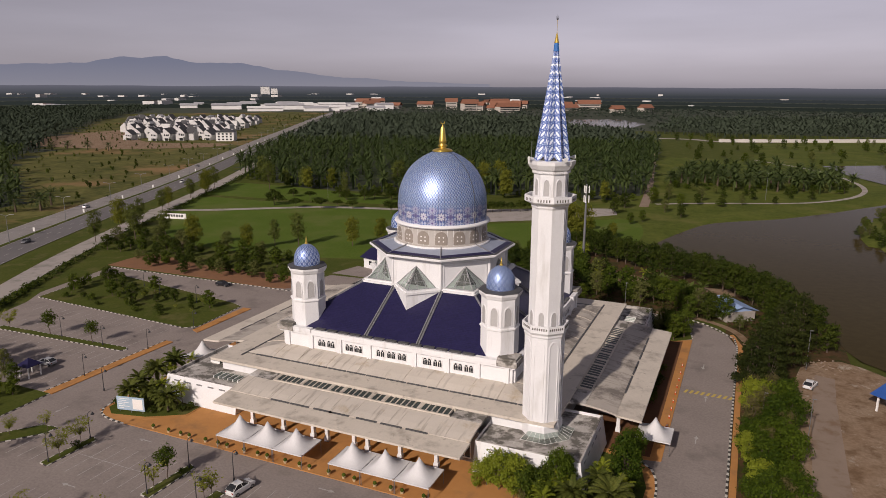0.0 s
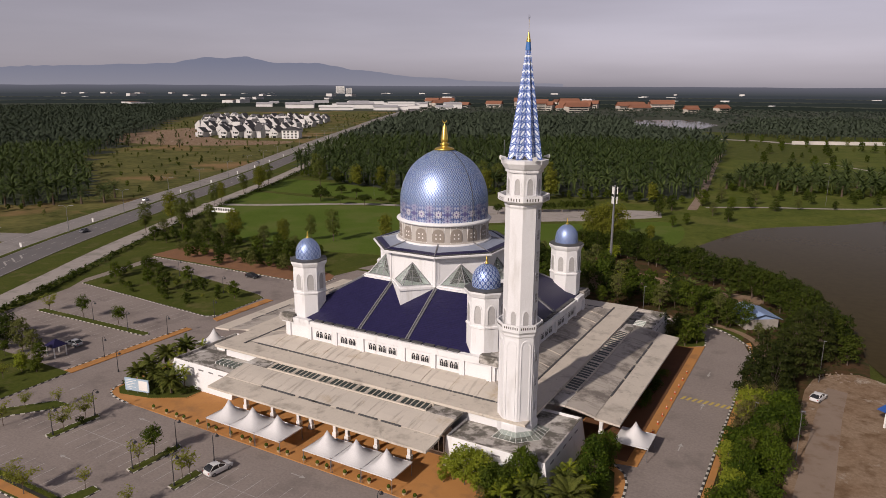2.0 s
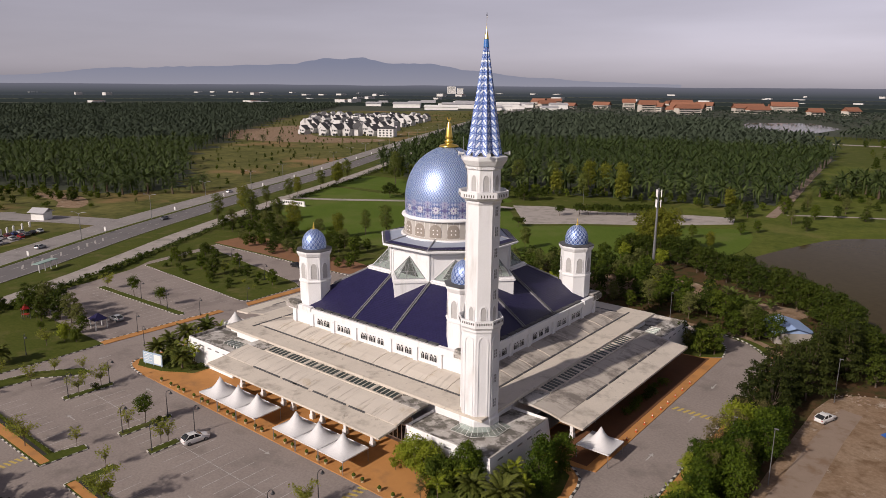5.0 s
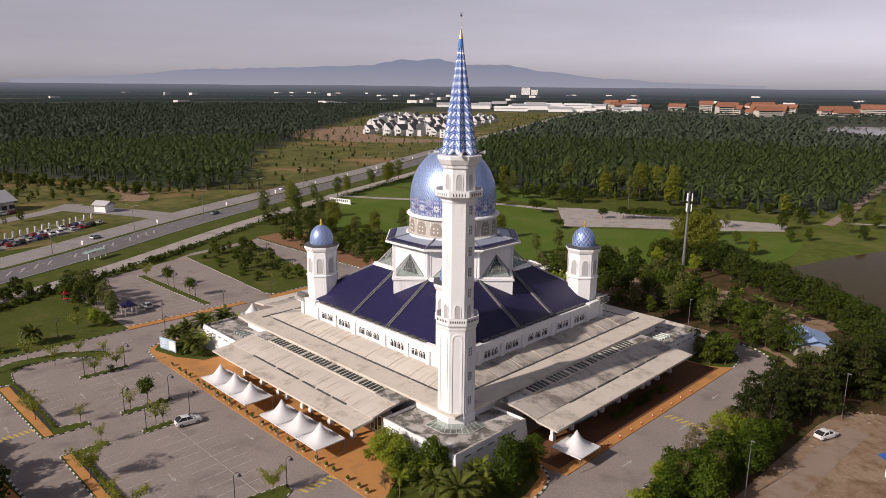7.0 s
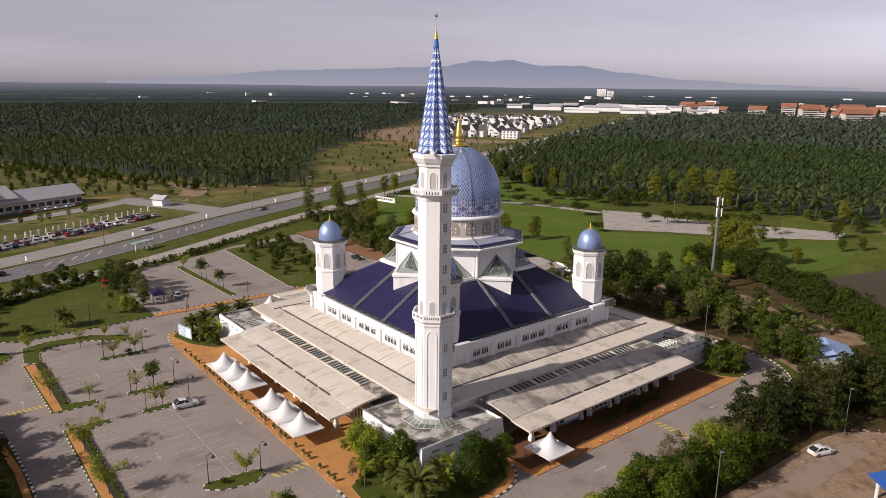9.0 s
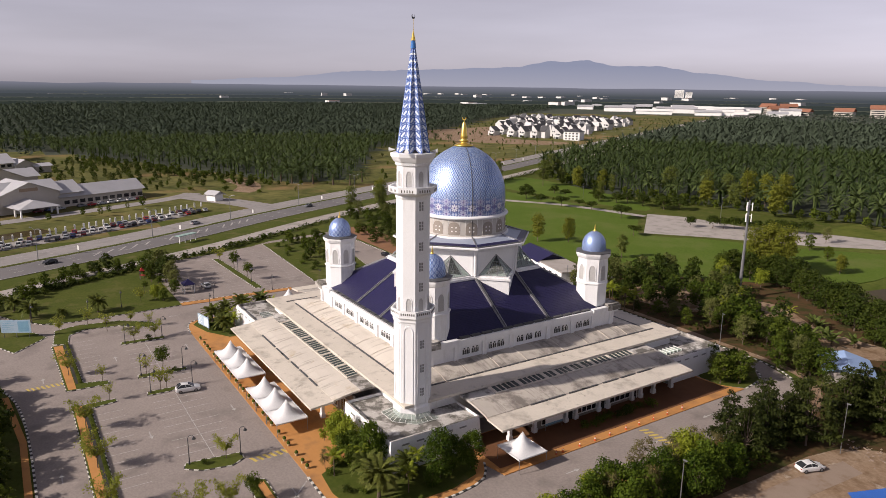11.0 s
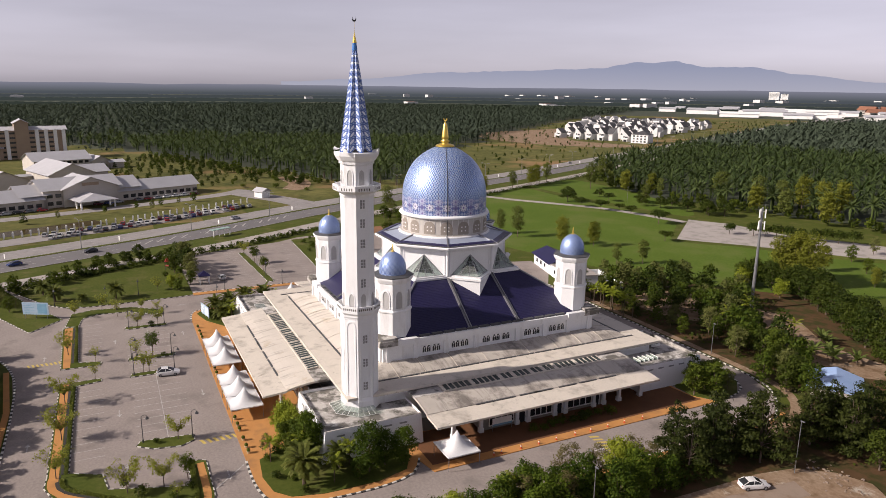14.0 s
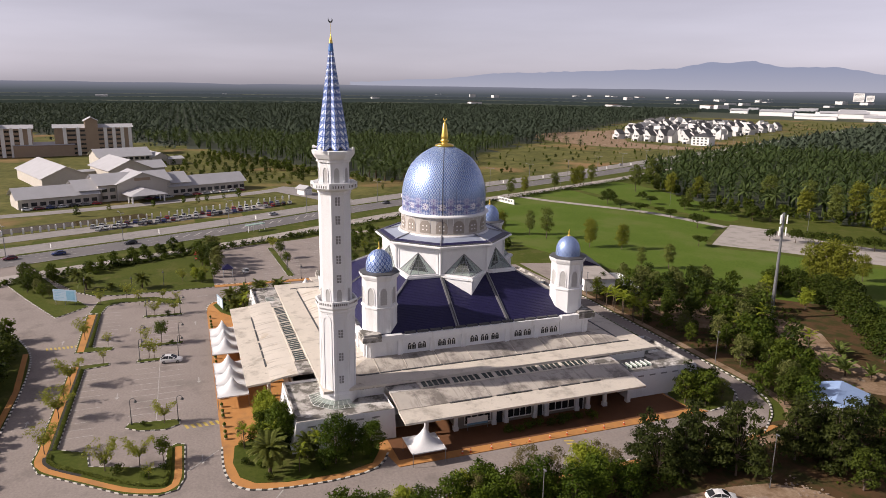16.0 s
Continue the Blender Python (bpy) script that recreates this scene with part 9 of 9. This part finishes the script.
SIGN_PALE = surf("weathered_pale_blue_board", (0.30, 0.43, 0.55), (0.40, 0.50, 0.60), 0.8, 0.5, bump=0)
SIGN_BLUE = surf("faded_blue_print", (0.14, 0.30, 0.45), (0.22, 0.40, 0.52), 0.8, 0.5, bump=0)
board("billboard", "faded blue and white billboard on the planted verge", -39.8, -46.0, 12, 5.4, 0.5, 3.0, (SIGN_PALE, WALL_FAR, WALL_FAR))
board("notice_board", "large pale notice board beside the entrance road", -54.2, -83.3, 62, 6.4, 1.2, 4.2, (SIGN_PALE, SIGN_BLUE, SIGN_BLUE))
sw = thing("entrance_sign", "low white sign wall with dark lettering by the field", "sign", m=pose(-171, 97, 0, 0, 0, 12))
g = Geo()
g.box(-6.5, -0.25, 0, 6.5, 0.25, 2.3)
g.box(-6.9, -0.4, 0, 6.9, 0.4, 0.4)
part("wall", g, WALL_FAR, sw)
for i in range(9):
    g = Geo()
    g.box(-5.6 + i * 1.25, -0.3, 0.9, -4.75 + i * 1.25, -0.254, 1.9)
    part("letter_bar", g, TRIM_DARK, sw)
g = Geo()
g.tube([(0, 0, 0), (0, 0, 0.35)], 0.22, 0.3, 8)
pot = thing("planter_pot", "cream pot with a small dark plant", "plant pot", "pots along the paving")
part("pot", g, surf("cream_pot", (0.55, 0.45, 0.28), (0.48, 0.38, 0.22), 2, 0.7), pot)
g = Geo()
g.lathe([(0.04, 0.3), (0.2, 0.36), (0.31, 0.52), (0.27, 0.68), (0.13, 0.84), (0.02, 0.9)], 9)
g.v = [(x * (1 + 0.3 * noise.noise((x * 9, y * 9, z * 9))), y * (1 + 0.3 * noise.noise((y * 9, x * 9, z * 7))), z) for x, y, z in g.v]
part("plant", g, LEAF_MID, pot)
pots = Planter(pot)
for i in range(25):
    x = -31.5 + i * 2.62 + (0.5 if i % 3 else -0.3)
    pots.put(x, -48.75, 1.1, 0.15).matrix_basis = pose(x, -48.75, 0.15)
g = Geo()
g.lathe([(0.22, 0), (0.22, 0.05), (0.13, 0.06), (0.03, 0.75)], 8)
cone = thing("traffic_cone", "orange traffic cone on the paving edge", "cone", "cones along the side paving")
part("body", g, surf("orange_plastic", (0.6, 0.1, 0.02), (0.5, 0.08, 0.02), 3, 0.5), cone)
g = Geo()
g.lathe([(0.105, 0.32), (0.075, 0.5)], 8, caps=False)
part("band", g, WALL_FAR, cone)
cn = Planter(cone)
for y in (-14, -12.6, -9, -5.6, -2.2, 1.6, 4.8, 8.4, 12, 16):
    cn.put(47.6, y).matrix_basis = pose(47.6, y, 0.15)
gaz = thing("gazebo", "small garden hut with a dark blue hipped roof", "gazebo", m=pose(-71.2, -42.2, 0))
g = Geo()
g.lathe([(2.3, 2.4), (2.3, 2.5), (0.05, 3.8)], 4, 45)
part("roof", g, NAVY, gaz)
for sx in (-1.3, 1.3):
    for sy in (-1.3, 1.3):
        g = Geo()
        g.box(sx - 0.1, sy - 0.1, 0, sx + 0.1, sy + 0.1, 2.45)
        part("post", g, WALL_FAR, gaz)
play = thing("play_tower", "small red and green play tower on the lawn", "playground", m=pose(-91, -50.5, 0.1))
RED_PLASTIC = surf("red_plastic", (0.45, 0.03, 0.03), (0.38, 0.03, 0.03), 2, 0.4)
g = Geo()
g.lathe([(1.1, 2.6), (1.1, 2.7), (0.05, 3.8)], 4, 45)
part("roof", g, RED_PLASTIC, play)
for sx in (-0.7, 0.7):
    for sy in (-0.7, 0.7):
        g = Geo()
        g.box(sx - 0.06, sy - 0.06, 0, sx + 0.06, sy + 0.06, 2.65)
        part("post", g, STEEL, play)
g = Geo()
g.box(-0.75, -0.75, 1.2, 0.75, 0.75, 1.3)
part("deck", g, RED_PLASTIC, play)
stop = thing("bus_shelter", "pale green bus shelter beside the highway", "bus shelter", m=pose(-136.0, -28.0, 0.1, 0, 0, -62))
g = Geo()
g.box(-4, -1.2, 2.5, 4, 1.2, 2.7)
part("roof", g, surf("pale_green_sheet", (0.30, 0.42, 0.38), (0.25, 0.36, 0.33), 1, 0.5), stop)
for x in (-3.6, -1.2, 1.2, 3.6):
    g = Geo()
    g.box(x - 0.1, 0.8, 0, x + 0.1, 1.0, 2.5)
    part("post", g, WALL_FAR, stop)
# banner before the side facade
ban = thing("banner", "long white and blue cloth banner before the facade", "banner", m=pose(40.9, -8.6, 0.15, 0, 0, 90))
g = Geo()
g.box(-1.9, -0.03, 0.9, 1.9, 0.03, 2.3)
part("cloth", g, WALL_FAR, ban)
g = Geo()
g.box(-1.9, -0.05, 0.9, 1.9, -0.034, 1.25)
part("stripe", g, SIGN_BLUE, ban)
for x in (-1.85, 1.85):
    g = Geo()
    g.tube([(x, 0, 0), (x, 0, 2.4)], 0.04, n=5)
    part("post", g, STEEL, ban)
# white post fence by the parked cars
fence = thing("fence", "row of white fence posts along the side road", "fence")
post = Geo()
post.box(-0.3, -0.3, 0, 0.3, 0.3, 2.0)
post.lathe([(0.42, 2.0), (0.02, 2.35)], 4, 45)
POST = post.mesh("post", WALL_FAR)
for i in range(66):
    p, q = HW[HATCH - 10 + i // 4], HW[HATCH - 9 + i // 4]
    o = offset([p, q], 36.3)
    f = (i % 4) / 4
    part("post", POST, None, fence, m=pose(o[0][0] + (o[1][0] - o[0][0]) * f, o[0][1] + (o[1][1] - o[0][1]) * f, 0))
gate = thing("guard_house", "small white guard house with a pale roof", "building", m=pose(-223, 5.5, 0, 0, 0, 28))
g = Geo()
g.box(-3, -2.5, 0, 3, 2.5, 3.2)
part("wall", g, WALL_FAR, gate)
g = Geo()
gable(g, -3, -2.5, 3, 2.5, 3.2, 5, 0, 1.0)
part("roof", g, ROOF_GREY, gate)
# annexe with a navy roof behind the building, and its yard wall
ann = thing("annexe", "low white annexe with a navy blue pitched roof", "building", m=pose(-37, 60, 0, 0, 0, -14))
g = Geo()
g.box(-16, -4.5, 0, 14, 4.5, 3.4)
part("wall", g, WHITE, ann)
g = Geo()
gable(g, -16, -4.5, -1, 4.5, 3.4, 5.6, 0, 0.9)
part("roof", g, NAVY, ann)
g = Geo()
g.box(-1, -4.6, 3.4, 14.2, 4.6, 3.7)
part("flat_roof", g, PALE, ann)
for x in (-13, -9.5, -6, 3, 7, 11):
    g = Geo()
    g.box(x - 0.7, -4.56, 1.2, x + 0.7, -4.46, 2.4)
    part("window", g, GLASS_DARK, ann)
g = Geo()
for a, b in (((-33.0, 69.6), (-17.6, 66.4)), ((-17.6, 66.4), (-19.2, 58.6)), ((-33.0, 69.6), (-34.0, 64.8))):
    d = (Vector(b) - Vector(a)).normalized()
    n = Vector((-d.y, d.x)) * 0.12
    g.prism([tuple(Vector(a) - n), tuple(Vector(b) - n), tuple(Vector(b) + n), tuple(Vector(a) + n)], 0.0, 1.9)
setting("wall_yard", g, WHITE, "low white wall round the annexe yard", "wall")
tank = thing("water_tank", "small grey water tank on a steel stand", "tank", m=pose(-20.5, 63.5, 0))
g = Geo()
g.box(-0.9, -0.9, 1.9, 0.9, 0.9, 3.3)
part("tank", g, ZINC, tank)
for sx in (-0.75, 0.75):
    for sy in (-0.75, 0.75):
        g = Geo()
        g.box(sx - 0.06, sy - 0.06, 0, sx + 0.06, sy + 0.06, 1.9)
        part("leg", g, STEEL, tank)
# broken concrete at the end of the track
g = Geo()
rng = np.random.default_rng(91)
for i in range(70):
    x, y, s = float(rng.normal(74, 3.0)), float(rng.normal(29.5, 1.8)), float(rng.uniform(0.08, 0.36))
    a = float(rng.uniform(0, 3))
    c, w = math.cos(a) * s, math.sin(a) * s
    k = [float(v) for v in rng.uniform(0.5, 1.0, 4)]
    g.prism([(x + c * k[0], y + w * k[0]), (x - w * k[1], y + c * k[1]), (x - c * k[2], y - w * k[2]), (x + w * k[3], y - c * k[3])], 0.0, [s * 0.5 * k[0], s * 0.7 * k[1], s * 0.4, s * 0.6 * k[3]])
tagged(part("rubble_heap", g, DUST), "heap of broken concrete on bare soil", "rubble", kind="stuff")
# blue-roofed sheds on the lake side
shed = thing("open_shed", "open shed with a bright blue sheet roof", "shed", m=pose(89.6, 10.1, 0, 0, 0, -38))
g = Geo()
gable(g, -6.5, -6, 2.6, 6, 3.2, 4.6, 0, 0.6)
part("roof", g, BLUE_TARP, shed)
for x in (-6, -1.8, 2.3):
    for y in (-5.5, 5.5):
        g = Geo()
        g.box(x - 0.15, y - 0.15, 0, x + 0.15, y + 0.15, 3.2)
        p = part("post", g, WALL_FAR, shed)
hut = thing("sheet_hut", "hut with a pale blue sheet roof among trees", "shed", m=pose(55.4, 56, 0, 0, 0, 35))
g = Geo()
g.box(-4, -4.5, 0, 4, 4.5, 2.6)
part("wall", g, PALE, hut)
g = Geo()
gable(g, -4, -4.5, 4, 4.5, 2.6, 4.0, 0, 0.8, "y")
part("roof", g, PALE_TARP, hut)
